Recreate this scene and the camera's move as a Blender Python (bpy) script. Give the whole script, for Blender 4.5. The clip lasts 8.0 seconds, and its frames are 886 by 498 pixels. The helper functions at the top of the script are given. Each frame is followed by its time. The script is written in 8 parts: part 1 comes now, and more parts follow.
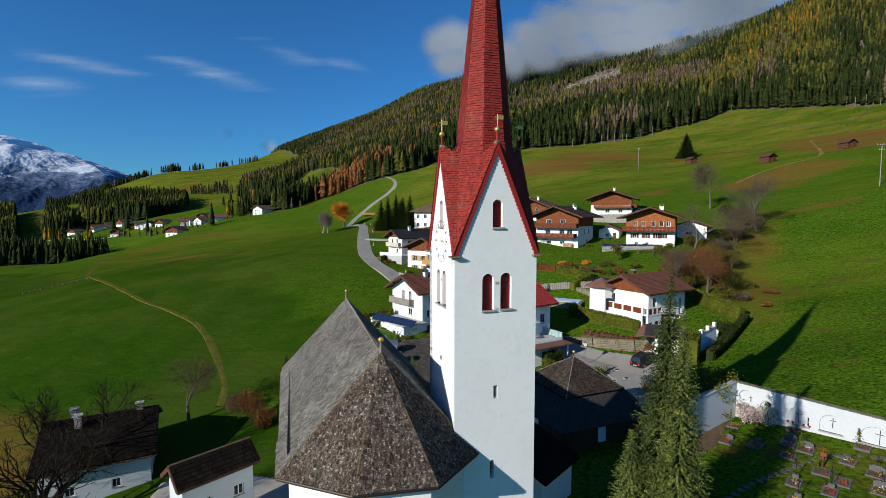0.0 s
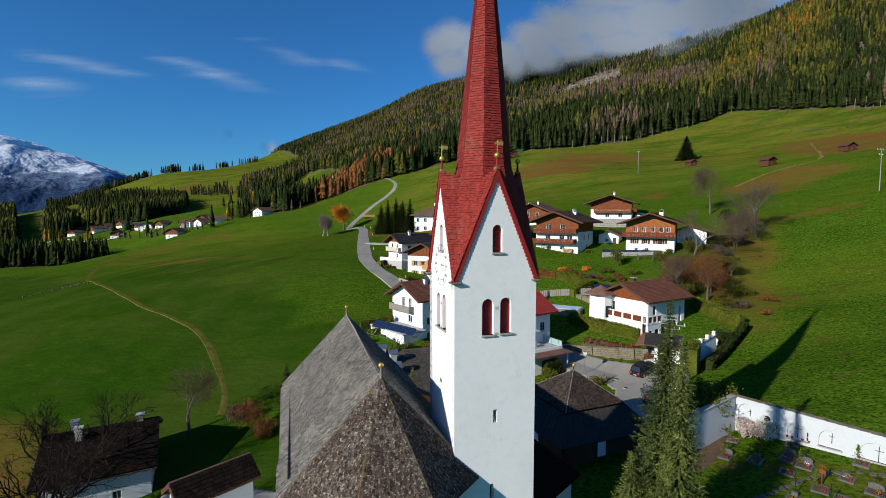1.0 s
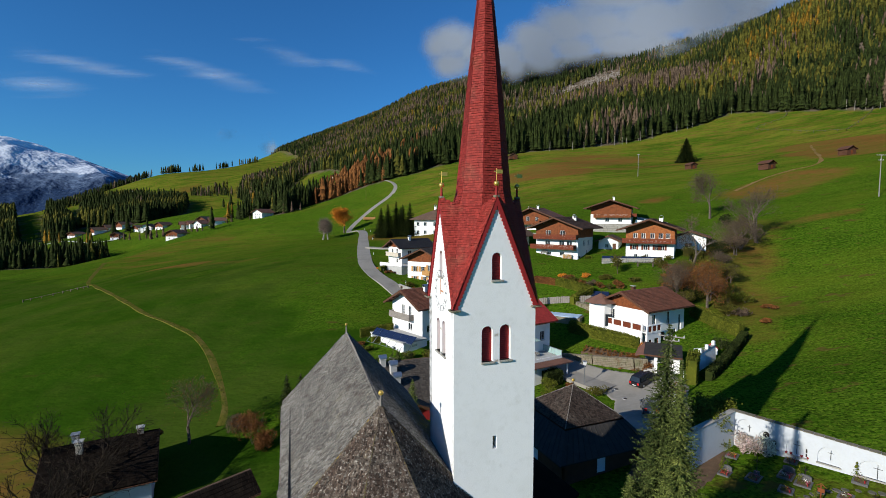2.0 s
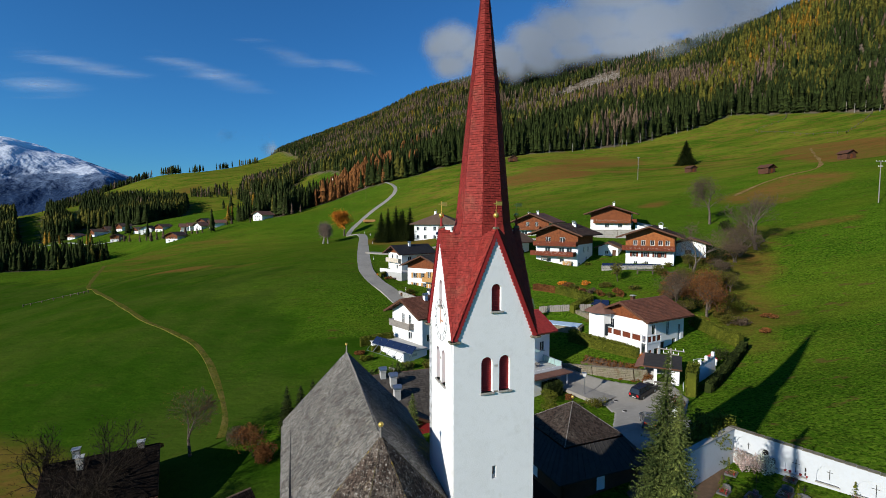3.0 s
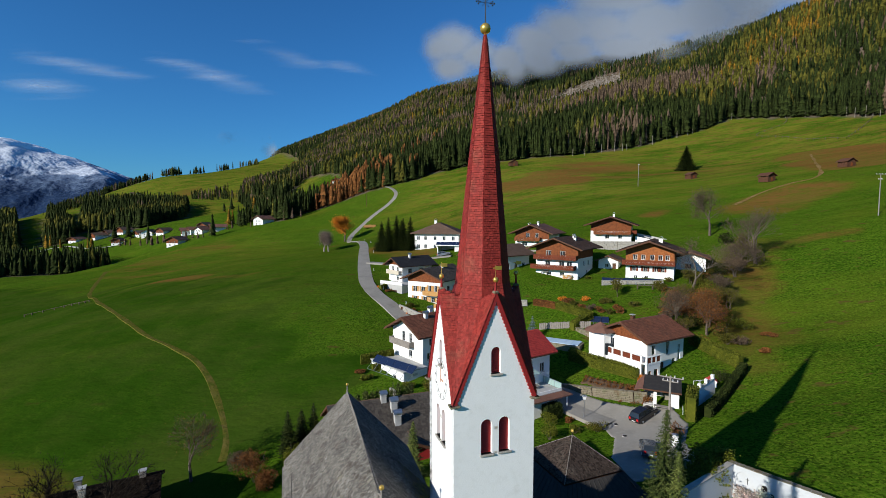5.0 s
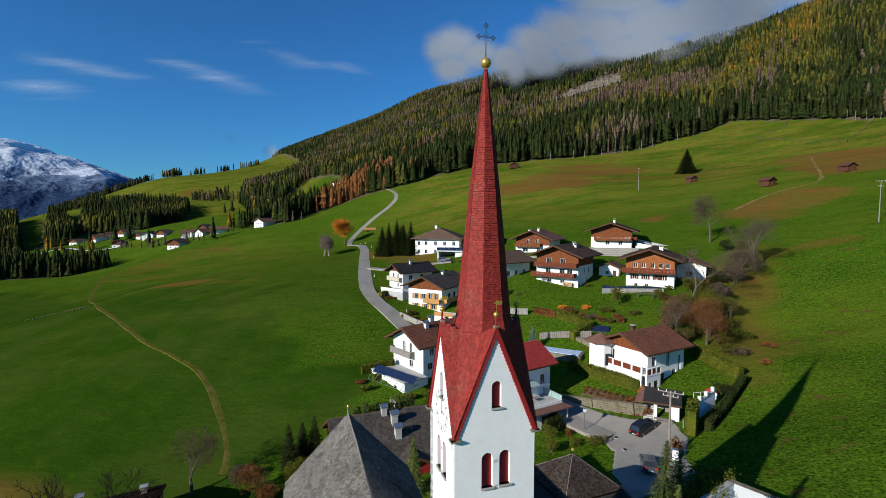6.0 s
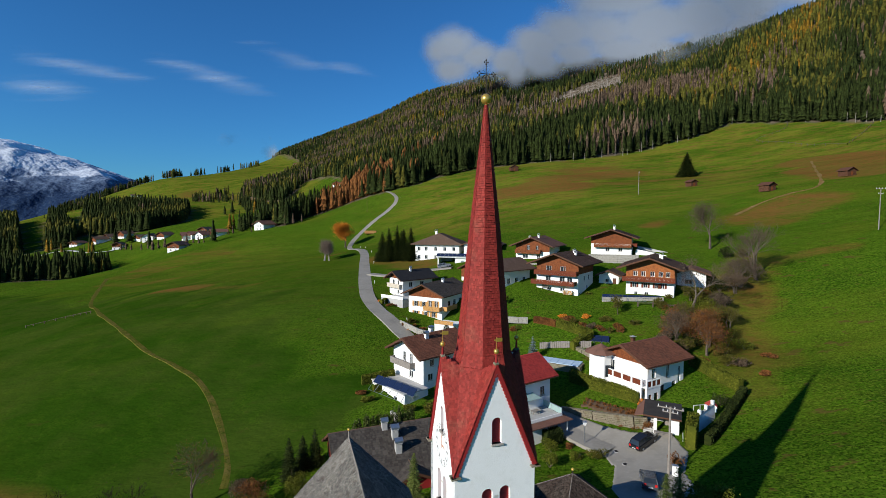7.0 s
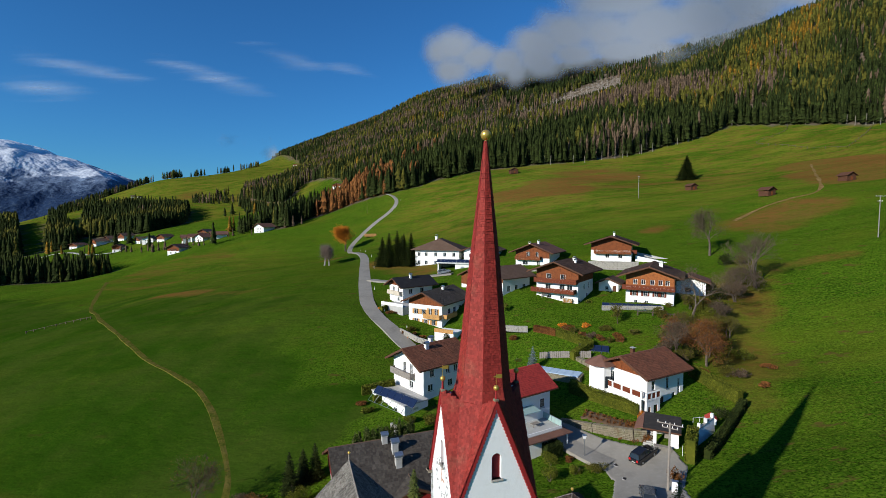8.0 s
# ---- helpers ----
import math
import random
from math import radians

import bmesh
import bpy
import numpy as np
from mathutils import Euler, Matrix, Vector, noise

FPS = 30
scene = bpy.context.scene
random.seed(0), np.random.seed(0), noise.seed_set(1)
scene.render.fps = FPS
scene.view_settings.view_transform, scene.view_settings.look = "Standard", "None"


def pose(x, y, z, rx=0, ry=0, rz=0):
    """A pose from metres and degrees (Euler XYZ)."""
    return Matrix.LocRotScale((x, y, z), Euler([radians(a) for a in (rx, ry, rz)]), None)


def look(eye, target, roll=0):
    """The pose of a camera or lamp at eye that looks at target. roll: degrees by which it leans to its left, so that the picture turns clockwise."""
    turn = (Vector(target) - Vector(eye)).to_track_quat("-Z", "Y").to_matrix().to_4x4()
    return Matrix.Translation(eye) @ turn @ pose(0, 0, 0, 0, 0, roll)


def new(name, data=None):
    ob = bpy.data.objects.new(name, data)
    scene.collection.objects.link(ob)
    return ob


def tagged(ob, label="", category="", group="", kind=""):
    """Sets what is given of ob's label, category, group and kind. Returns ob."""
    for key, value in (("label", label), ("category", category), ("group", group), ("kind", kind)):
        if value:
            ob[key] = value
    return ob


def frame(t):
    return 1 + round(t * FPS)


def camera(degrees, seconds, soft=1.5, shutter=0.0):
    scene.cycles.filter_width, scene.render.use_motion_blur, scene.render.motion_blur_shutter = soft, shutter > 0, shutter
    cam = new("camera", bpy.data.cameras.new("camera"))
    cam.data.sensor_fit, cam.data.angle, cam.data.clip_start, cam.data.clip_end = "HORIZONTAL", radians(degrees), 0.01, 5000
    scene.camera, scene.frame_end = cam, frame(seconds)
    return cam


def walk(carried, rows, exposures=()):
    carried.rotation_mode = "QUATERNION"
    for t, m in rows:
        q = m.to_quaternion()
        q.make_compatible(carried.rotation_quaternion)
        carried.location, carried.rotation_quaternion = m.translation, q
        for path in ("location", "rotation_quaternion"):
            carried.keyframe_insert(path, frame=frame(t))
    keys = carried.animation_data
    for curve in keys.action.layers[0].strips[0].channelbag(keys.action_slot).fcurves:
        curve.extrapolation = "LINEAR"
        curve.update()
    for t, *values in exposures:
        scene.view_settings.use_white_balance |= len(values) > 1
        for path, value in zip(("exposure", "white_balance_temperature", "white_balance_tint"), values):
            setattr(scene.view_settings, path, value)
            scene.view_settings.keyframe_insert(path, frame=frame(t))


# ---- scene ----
# ------------------------------------------------------------------ camera
cam = camera(86.0, 8.0, soft=0.8)
RISE = 13.5
CLIMB = [(0, 0, 0, 0), (.5, .049, 0, 0), (1, .097, 0, 0), (1.5, .147, .01, 0), (3.0, .325, .03, 0), (3.5, .385, .04, 0),
         (4.0, .446, .05, 0), (4.5, .509, .05, .02), (6.0, .709, .03, .10), (6.5, .783, .02, .11), (7.0, .855, .01, .11),
         (7.5, .928, .01, .11), (8.0, 1.0, .01, .11)]
walk(cam, [(t, pose(x, 0, 20 + RISE * h, 86 + 0.25 * h, 0, yaw)) for t, h, x, yaw in CLIMB],
     exposures=[(0, 0.2, 6230, 8), (8, 0.2, 6230, 8)])

# ------------------------------------------------------------------ light
SUN_FROM = Vector((-0.700, -0.592, 0.390)).normalized()   # towards the sun
world = bpy.data.worlds.new("sky")
scene.world = world
world.use_nodes = True
wn, wl = world.node_tree.nodes, world.node_tree.links
sky = wn.new("ShaderNodeTexSky")
sky.sky_type = "NISHITA"
sky.sun_disc = False
sky.sun_elevation = math.asin(SUN_FROM.z)
sky.sun_rotation = math.atan2(SUN_FROM.x, SUN_FROM.y)
sky.altitude = 1100
sky.air_density = 1.25
sky.dust_density = 0.0
sky.ozone_density = 5.0
wn["Background"].inputs["Strength"].default_value = 0.064
tint = wn.new("ShaderNodeMix")
tint.data_type, tint.blend_type = "RGBA", "MULTIPLY"
tint.inputs["Factor"].default_value = 1.0
tint.inputs["B"].default_value = (0.45, 1.02, 1.48, 1)      # deep mountain blue
wl.new(sky.outputs[0], tint.inputs["A"])
wl.new(tint.outputs["Result"], wn["Background"].inputs["Color"])
sun = new("sun", bpy.data.lights.new("sun", "SUN"))
sun.data.energy = 5.0
sun.data.angle = radians(0.5)
sun.data.color = (1.0, 0.93, 0.82)
sun.matrix_world = look(SUN_FROM * 100, (0, 0, 0))


# ------------------------------------------------------------------ materials
def material(name, base, rough=0.8, spots=(), bump=0.0, bump_scale=20.0, metal=0.0, spec=0.15, coords="Object", deep=0.05):
    """A rough surface: base colour, and spots of (colour, noise scale, low, high, amount) laid over it, with fine relief."""
    m = bpy.data.materials.new(name)
    m.use_nodes = True
    n, l = m.node_tree.nodes, m.node_tree.links
    b = n["Principled BSDF"]
    b.inputs["Roughness"].default_value = rough
    b.inputs["Metallic"].default_value = metal
    b.inputs["Specular IOR Level"].default_value = spec
    tc = n.new("ShaderNodeTexCoord")
    out = None
    rgb = n.new("ShaderNodeRGB")
    rgb.outputs[0].default_value = (*base, 1)
    out = rgb.outputs[0]
    for colour, scale, low, high, amount in spots:
        out = lay(m, out, colour, noise_mask(m, tc.outputs[coords], scale, low, high, amount))
    l.new(out, b.inputs["Base Color"])
    if bump:
        tex = n.new("ShaderNodeTexNoise")
        tex.inputs["Scale"].default_value = bump_scale
        tex.inputs["Detail"].default_value = 4
        l.new(tc.outputs[coords], tex.inputs["Vector"])
        bp = n.new("ShaderNodeBump")
        bp.inputs["Strength"].default_value = bump
        bp.inputs["Distance"].default_value = deep
        l.new(tex.outputs["Fac"], bp.inputs["Height"])
        l.new(bp.outputs[0], b.inputs["Normal"])
    return m


def noise_mask(m, vector, scale, low, high, amount, stretch=None):
    n, l = m.node_tree.nodes, m.node_tree.links
    if stretch:
        mp = n.new("ShaderNodeMapping")
        mp.inputs["Scale"].default_value = stretch
        l.new(vector, mp.inputs["Vector"])
        vector = mp.outputs[0]
    tex = n.new("ShaderNodeTexNoise")
    tex.inputs["Scale"].default_value = scale
    tex.inputs["Detail"].default_value = 5
    tex.inputs["Roughness"].default_value = 0.6
    l.new(vector, tex.inputs["Vector"])
    mr = n.new("ShaderNodeMapRange")
    mr.inputs["From Min"].default_value = low
    mr.inputs["From Max"].default_value = high
    mr.inputs["To Max"].default_value = amount
    l.new(tex.outputs["Fac"], mr.inputs["Value"])
    return mr.outputs[0]


def lay(m, under, colour, mask):
    n, l = m.node_tree.nodes, m.node_tree.links
    mix = n.new("ShaderNodeMix")
    mix.data_type = "RGBA"
    l.new(mask, mix.inputs["Factor"])
    l.new(under, mix.inputs["A"])
    if hasattr(colour, "is_linked"):
        l.new(colour, mix.inputs["B"])
    else:
        mix.inputs["B"].default_value = (*colour, 1)
    return mix.outputs["Result"]


def island_tint(m, amount=0.35):
    """Lightens and darkens each loose piece of a mesh by chance."""
    n, l = m.node_tree.nodes, m.node_tree.links
    b = n["Principled BSDF"]
    src = b.inputs["Base Color"].links[0].from_socket
    geo = n.new("ShaderNodeNewGeometry")
    mr = n.new("ShaderNodeMapRange")
    mr.inputs["To Min"].default_value = 1 - amount
    mr.inputs["To Max"].default_value = 1 + amount
    l.new(geo.outputs["Random Per Island"], mr.inputs["Value"])
    hs = n.new("ShaderNodeHueSaturation")
    l.new(mr.outputs[0], hs.inputs["Value"])
    l.new(src, hs.inputs["Color"])
    l.new(hs.outputs[0], b.inputs["Base Color"])
    return m


def object_tint(m, amount=0.35):
    """Lightens and darkens each object by chance."""
    n, l = m.node_tree.nodes, m.node_tree.links
    b = n["Principled BSDF"]
    src = b.inputs["Base Color"].links[0].from_socket
    info, mr, hs = n.new("ShaderNodeObjectInfo"), n.new("ShaderNodeMapRange"), n.new("ShaderNodeHueSaturation")
    mr.inputs["To Min"].default_value, mr.inputs["To Max"].default_value = 1 - amount, 1 + amount
    l.new(info.outputs["Random"], mr.inputs["Value"])
    l.new(mr.outputs[0], hs.inputs["Value"])
    l.new(src, hs.inputs["Color"])
    l.new(hs.outputs[0], b.inputs["Base Color"])
    return m


def rows_bump(m, axis, period, strength):
    """Courses of tiles or boards: ridges across one axis of the object."""
    n, l = m.node_tree.nodes, m.node_tree.links
    tc = n.new("ShaderNodeTexCoord")
    w = n.new("ShaderNodeTexWave")
    w.wave_type, w.bands_direction, w.wave_profile = "BANDS", axis, "SAW"
    w.inputs["Scale"].default_value = 0.314 / period
    w.inputs["Distortion"].default_value = 0.15
    l.new(tc.outputs["Object"], w.inputs["Vector"])
    bp = n.new("ShaderNodeBump")
    bp.inputs["Strength"].default_value = strength
    bp.inputs["Distance"].default_value = 0.06
    l.new(w.outputs["Fac"], bp.inputs["Height"])
    l.new(bp.outputs[0], n["Principled BSDF"].inputs["Normal"])
    return m


PLASTER = material("white_plaster", (.77, .77, .76), .9, [((.60, .59, .55), .35, .5, .8, .4), ((.66, .66, .64), 3, .5, .75, .5), ((.55, .54, .5), .9, .62, .75, .4)], .18, 17)
# white plaster dimmed in colour, so the wall in full sun doesn't burn out
WALL_WHITE = material("dimmed_white_wall", (.52, .54, .56), .95, [((.40, .41, .41), .6, .5, .8, .5), ((.46, .47, .47), 3, .5, .75, .5)], .2, 12)
HOUSE_WHITE = material("house_render", (.80, .79, .76), .9, [((.66, .64, .6), .5, .5, .8, .4)], .15, 14)
RED_SHINGLE = island_tint(material("red_painted_shingle", (.245, .030, .022), .65,
    [((.17, .02, .02), 1.6, .5, .75, .5), ((.30, .075, .055), 5, .6, .8, .5), ((.21, .085, .05), .55, .56, .72, .6), ((.12, .012, .012), 9, .56, .7, .5)], .2, 30), .25)
RED_PAINT = material("red_paint", (.26, .022, .022), .55, [((.2, .03, .03), 3, .5, .8, .5)], .1, 20)
GREY_SHINGLE = island_tint(material("weathered_larch_shingle", (.15, .138, .118), .9,
    [((.24, .22, .185), .45, .42, .62, .8), ((.085, .066, .05), 1.1, .5, .68, .7), ((.14, .12, .03), .7, .64, .75, .5), ((.34, .32, .29), 8.5, .57, .62, .6), ((.04, .03, .024), 10.5, .55, .61, .7)], .4, 25), .5)
BROWN_SHINGLE = island_tint(material("brown_larch_shingle", (.078, .054, .040), .9,
    [((.130, .110, .088), .5, .45, .65, .6), ((.042, .027, .020), 1.5, .52, .7, .6), ((.15, .11, .02), .8, .66, .76, .5), ((.24, .21, .17), 3.2, .58, .7, .6), ((.30, .27, .23), 8.5, .56, .61, .75), ((.018, .012, .009), 10.5, .53, .60, .8)], .4, 25), .6)
LOOSE_SHINGLE = object_tint(material("brown_larch_shingle_piece", (.078, .054, .040), .9,
    [((.130, .110, .088), .5, .45, .65, .6), ((.042, .027, .020), 1.5, .52, .7, .6), ((.15, .11, .02), .8, .66, .76, .5), ((.24, .21, .17), 3.2, .58, .7, .6), ((.30, .27, .23), 8.5, .56, .61, .75), ((.018, .012, .009), 10.5, .53, .60, .8)], .4, 25), .6)
DARK_SHINGLE = island_tint(material("dark_brown_larch_shingle", (.050, .036, .028), .9, [((.085, .07, .056), .8, .48, .66, .6), ((.022, .015, .012), 1.6, .5, .7, .6)], .4, 25), .6)
# old dark shingle, taken near black to hold the shade over the roof
BLACK_TILE = rows_bump(material("shaded_old_shingle", (.012, .009, .007), .95, [((.022, .017, .012), .8, .45, .7, .6)], 0, 1, 0, .02), "Y", .3, .5)
MOSS_SHINGLE = island_tint(material("mossy_shingle", (.11, .085, .06), .95, [((.10, .09, .02), .8, .45, .65, .8), ((.30, .19, .02), 1.4, .55, .65, .8)], .3, 25), .4)
GOLD = material("gilded_metal", (.80, .52, .12), .3, [((.6, .38, .08), 6, .5, .8, .4)], 0, 1, .75)
IRON = material("dark_wrought_iron", (.05, .045, .04), .5, [((.12, .06, .03), 9, .55, .8, .4)], .1, 30, .8)
STONE = material("grey_stone", (.34, .32, .28), .9, [((.2, .19, .16), 2, .45, .7, .6), ((.42, .40, .35), 7, .5, .7, .5)], .6, 7)
MOSSY_STONE = material("mossy_stone", (.20, .17, .12), .95, [((.09, .10, .04), 1.2, .45, .7, .8), ((.30, .27, .21), 5, .5, .7, .6), ((.16, .07, .04), .6, .58, .72, .7)], .6, 7)
GRANITE = material("dark_granite", (.10, .097, .093), .55, [((.09, .085, .08), 6, .45, .7, .6), ((.25, .24, .23), 14, .55, .7, .5)], .2, 20)
SANDSTONE = material("pale_sandstone", (.55, .48, .38), .9, [((.42, .36, .28), 4, .5, .75, .5)], .2, 15)
DARK_TILE = rows_bump(material("dark_brown_roof_tile", (.105, .066, .046), .85, [((.15, .10, .072), .6, .45, .7, .6), ((.065, .042, .032), 5, .5, .7, .5)]), "Y", .35, .5)
BROWN_TILE = rows_bump(material("brown_roof_tile", (.17, .085, .06), .75, [((.11, .06, .045), .5, .45, .7, .7), ((.24, .13, .09), 5, .55, .75, .5)]), "Y", .35, .6)
RED_TILE = rows_bump(material("red_roof_tile", (.42, .06, .045), .6, [((.3, .05, .04), 1.2, .45, .7, .5)]), "Y", .35, .6)
# dark sheet metal, deepened to carry the shade on the chapel's skirt roofs
METAL_ROOF = material("dark_sheet_metal", (.036, .033, .031), .6, [((.06, .052, .046), 1.5, .45, .7, .6)], .05, 5, 0, .1)
WOOD = material("red_brown_larch_boards", (.19, .056, .018), .7, [((.09, .028, .011), 1.6, .42, .65, .8), ((.34, .13, .045), 8, .5, .75, .4)], .3, 12)
DARK_WOOD = material("dark_stained_wood", (.10, .045, .025), .7, [((.06, .03, .02), 2, .45, .7, .6)], .3, 12)
PALE_WOOD = material("honey_coloured_wood", (.48, .26, .09), .65, [((.38, .19, .06), 2, .45, .7, .6)], .2, 12)
GREY_WOOD = material("silver_grey_wood", (.26, .23, .20), .9, [((.14, .12, .10), 2, .45, .7, .6)], .4, 10)
ASPHALT = material("worn_asphalt", (.27, .25, .215), .9, [((.19, .175, .15), .25, .45, .7, .7), ((.34, .32, .28), 1.5, .5, .75, .5)], .3, 30)
CONCRETE = material("concrete", (.42, .41, .39), .9, [((.3, .29, .27), .8, .45, .7, .6)], .3, 12)
BARK = material("grey_brown_bark", (.085, .064, .046), .95, [((.2, .18, .15), 3, .45, .7, .6)], .6, 14)
FENCE_WHITE = material("white_enamel", (.75, .75, .74), .5, [((.6, .6, .58), 2, .5, .8, .5)])
PANEL = material("solar_panel_glass", (.012, .02, .05), .12, [((.02, .03, .07), 2, .45, .7, .6)], 0, 1, .0, .6)
GLASS = material("window_glass", (.02, .025, .03), .06, [((.035, .04, .045), 1.5, .45, .7, .5)], 0, 1, 0, .6)
SILVER = material("galvanised_steel", (.5, .52, .55), .35, [((.35, .36, .38), 4, .45, .7, .5)], 0, 1, .9)
SOIL = material("garden_soil", (.10, .065, .04), 1.0, [((.16, .10, .06), 2, .45, .7, .6)], .6, 8)


def leaf(name, base, dark, light):
    return island_tint(material(name, base, .85, [(dark, .35, .42, .62, .8), (light, 1.7, .5, .7, .7)], .0, 1, 0, .04), .45)


SPRUCE = leaf("spruce_needles", (.024, .034, .008), (.009, .014, .005), (.05, .060, .013))
NEAR_SPRUCE = leaf("green_spruce_needles", (.11, .135, .032), (.03, .045, .012), (.27, .29, .075))
DEEP_SPRUCE = leaf("deep_green_spruce_needles", (.065, .085, .022), (.02, .032, .009), (.16, .18, .05))
LARCH = leaf("golden_larch_needles", (.19, .105, .012), (.10, .060, .010), (.27, .16, .016))
OLIVE = leaf("olive_larch_needles", (.080, .076, .013), (.042, .044, .009), (.14, .118, .016))
BARE = leaf("bare_brown_crowns", (.105, .072, .046), (.06, .042, .028), (.16, .115, .08))
RUSSET = leaf("russet_leaves", (.16, .065, .02), (.09, .038, .014), (.24, .11, .03))
HEDGE = leaf("hedge_leaves", (.095, .105, .012), (.045, .058, .008), (.165, .165, .02))
ORANGE = leaf("orange_leaves", (.52, .18, .02), (.36, .10, .015), (.62, .28, .03))
BLUE_SPRUCE = leaf("blue_spruce_needles", (.13, .17, .16), (.07, .10, .09), (.22, .27, .26))
FROSTED = leaf("frosted_needles", (.085, .105, .10), (.04, .055, .055), (.22, .25, .26))
TWIG = leaf("grey_twigs", (.085, .062, .042), (.05, .037, .025), (.13, .098, .07))
BIRCH_TWIG = leaf("pinkish_birch_twigs", (.17, .125, .10), (.10, .075, .06), (.24, .185, .155))
DARK_TWIG = leaf("dark_twigs", (.028, .021, .015), (.016, .012, .009), (.05, .04, .026))
PINK = leaf("pale_pink_petals", (.50, .36, .33), (.13, .17, .06), (.72, .64, .58))


# ------------------------------------------------------------------ mesh helpers
def part(name, bm, mat, parent=None, label="", m=None, smooth=False):
    me = bpy.data.meshes.new(name)
    bm.to_mesh(me)
    bm.free()
    me.materials.append(mat)
    if smooth:
        for p in me.polygons:
            p.use_smooth = True
    ob = new(name, me)
    if parent:
        ob.parent = parent
    if m is not None:
        ob.matrix_basis = m
    if label:
        ob["label"] = label
    return ob


def arrays(name, verts, faces, mat, parent=None, smooth=False):
    """One mesh out of arrays of vertices and faces."""
    me = bpy.data.meshes.new(name)
    me.from_pydata(np.asarray(verts).tolist(), [], np.asarray(faces).tolist() if isinstance(faces, np.ndarray) else faces)
    me.materials.append(mat)
    if smooth:
        me.polygons.foreach_set("use_smooth", np.ones(len(me.polygons), dtype=bool))
    ob = new(name, me)
    if parent:
        ob.parent = parent
    return ob


def thing(name, m, label, category, group="", kind=""):
    ob = new(name)
    ob.matrix_basis = m
    return tagged(ob, label, category, group, kind)


def box(bm, x0, y0, z0, x1, y1, z1, m=None, bevel=0.0):
    r = bmesh.ops.create_cube(bm, size=1.0)
    v = r["verts"]
    t = Matrix.Translation(((x0 + x1) / 2, (y0 + y1) / 2, (z0 + z1) / 2)) @ Matrix.Diagonal((abs(x1 - x0), abs(y1 - y0), abs(z1 - z0), 1))
    bmesh.ops.transform(bm, matrix=(m @ t) if m is not None else t, verts=v)
    if bevel:
        es = list({e for a in v for e in a.link_edges})
        bmesh.ops.bevel(bm, geom=es, offset=bevel, segments=1, affect="EDGES")
    return bm


def boxes(*rows, bevel=0.0, m=None):
    bm = bmesh.new()
    for r in rows:
        box(bm, *r, m=m, bevel=bevel)
    return bm


def tube(bm, p, q, r0, r1, n=8):
    """A tapered rod from p to q."""
    p, q = Vector(p), Vector(q)
    d = q - p
    m = Matrix.Translation((p + q) / 2) @ d.to_track_quat("Z", "Y").to_matrix().to_4x4()
    bmesh.ops.create_cone(bm, cap_ends=True, segments=n, radius1=r0, radius2=r1, depth=d.length, matrix=m)
    return bm


def rods(*rows, n=8):
    bm = bmesh.new()
    for p, q, r0, r1 in rows:
        tube(bm, p, q, r0, r1, n)
    return bm


def ball(r, m=None, u=14, v=10):
    bm = bmesh.new()
    bmesh.ops.create_uvsphere(bm, u_segments=u, v_segments=v, radius=r, matrix=m or Matrix())
    return bm


def prism(outline, depth, holes=(), m=None):
    """A slab in the xz plane, from y = 0 back to y = depth, with holes through it."""
    bm = bmesh.new()
    edges, loops = [], []
    for loop in (outline, *holes):
        vs = [bm.verts.new((x, 0, z)) for x, z in loop]
        es = [bm.edges.new((vs[i], vs[(i + 1) % len(vs)])) for i in range(len(vs))]
        edges += es
        loops.append(vs)
    bmesh.ops.triangle_fill(bm, use_beauty=True, use_dissolve=False, edges=edges, normal=(0, -1, 0))
    front = list(bm.faces)
    back = {v: bm.verts.new((v.co.x, depth, v.co.z)) for v in list(bm.verts)}
    for f in front:
        bm.faces.new([back[v] for v in reversed(f.verts)])
    for vs in loops:
        for i in range(len(vs)):
            a, b = vs[i], vs[(i + 1) % len(vs)]
            bm.faces.new((b, a, back[a], back[b]))
    bmesh.ops.recalc_face_normals(bm, faces=bm.faces)
    if m is not None:
        bmesh.ops.transform(bm, matrix=m, verts=bm.verts)
    return bm


def rect(x0, z0, x1, z1):
    return [(x0, z0), (x1, z0), (x1, z1), (x0, z1)]


def arch(x0, z0, x1, z1, n=8):
    r, c = (x1 - x0) / 2, (x0 + x1) / 2
    return [(x0, z0), (x1, z0)] + [(c + r * math.cos(math.pi * i / n), z1 - r + r * math.sin(math.pi * i / n)) for i in range(n + 1)]


def poly(points, faces):
    bm = bmesh.new()
    vs = [bm.verts.new(p) for p in points]
    for f in faces:
        bm.faces.new([vs[i] for i in f])
    return bm


def slab(points, thick):
    """A flat plate whose upper face is the polygon, thick metres deep."""
    n = len(points)
    return poly(list(points) + [(x, y, z - thick) for x, y, z in points],
                [list(range(n)), list(range(2 * n - 1, n - 1, -1))] + [[i, n + i, n + (i + 1) % n, (i + 1) % n] for i in range(n)])


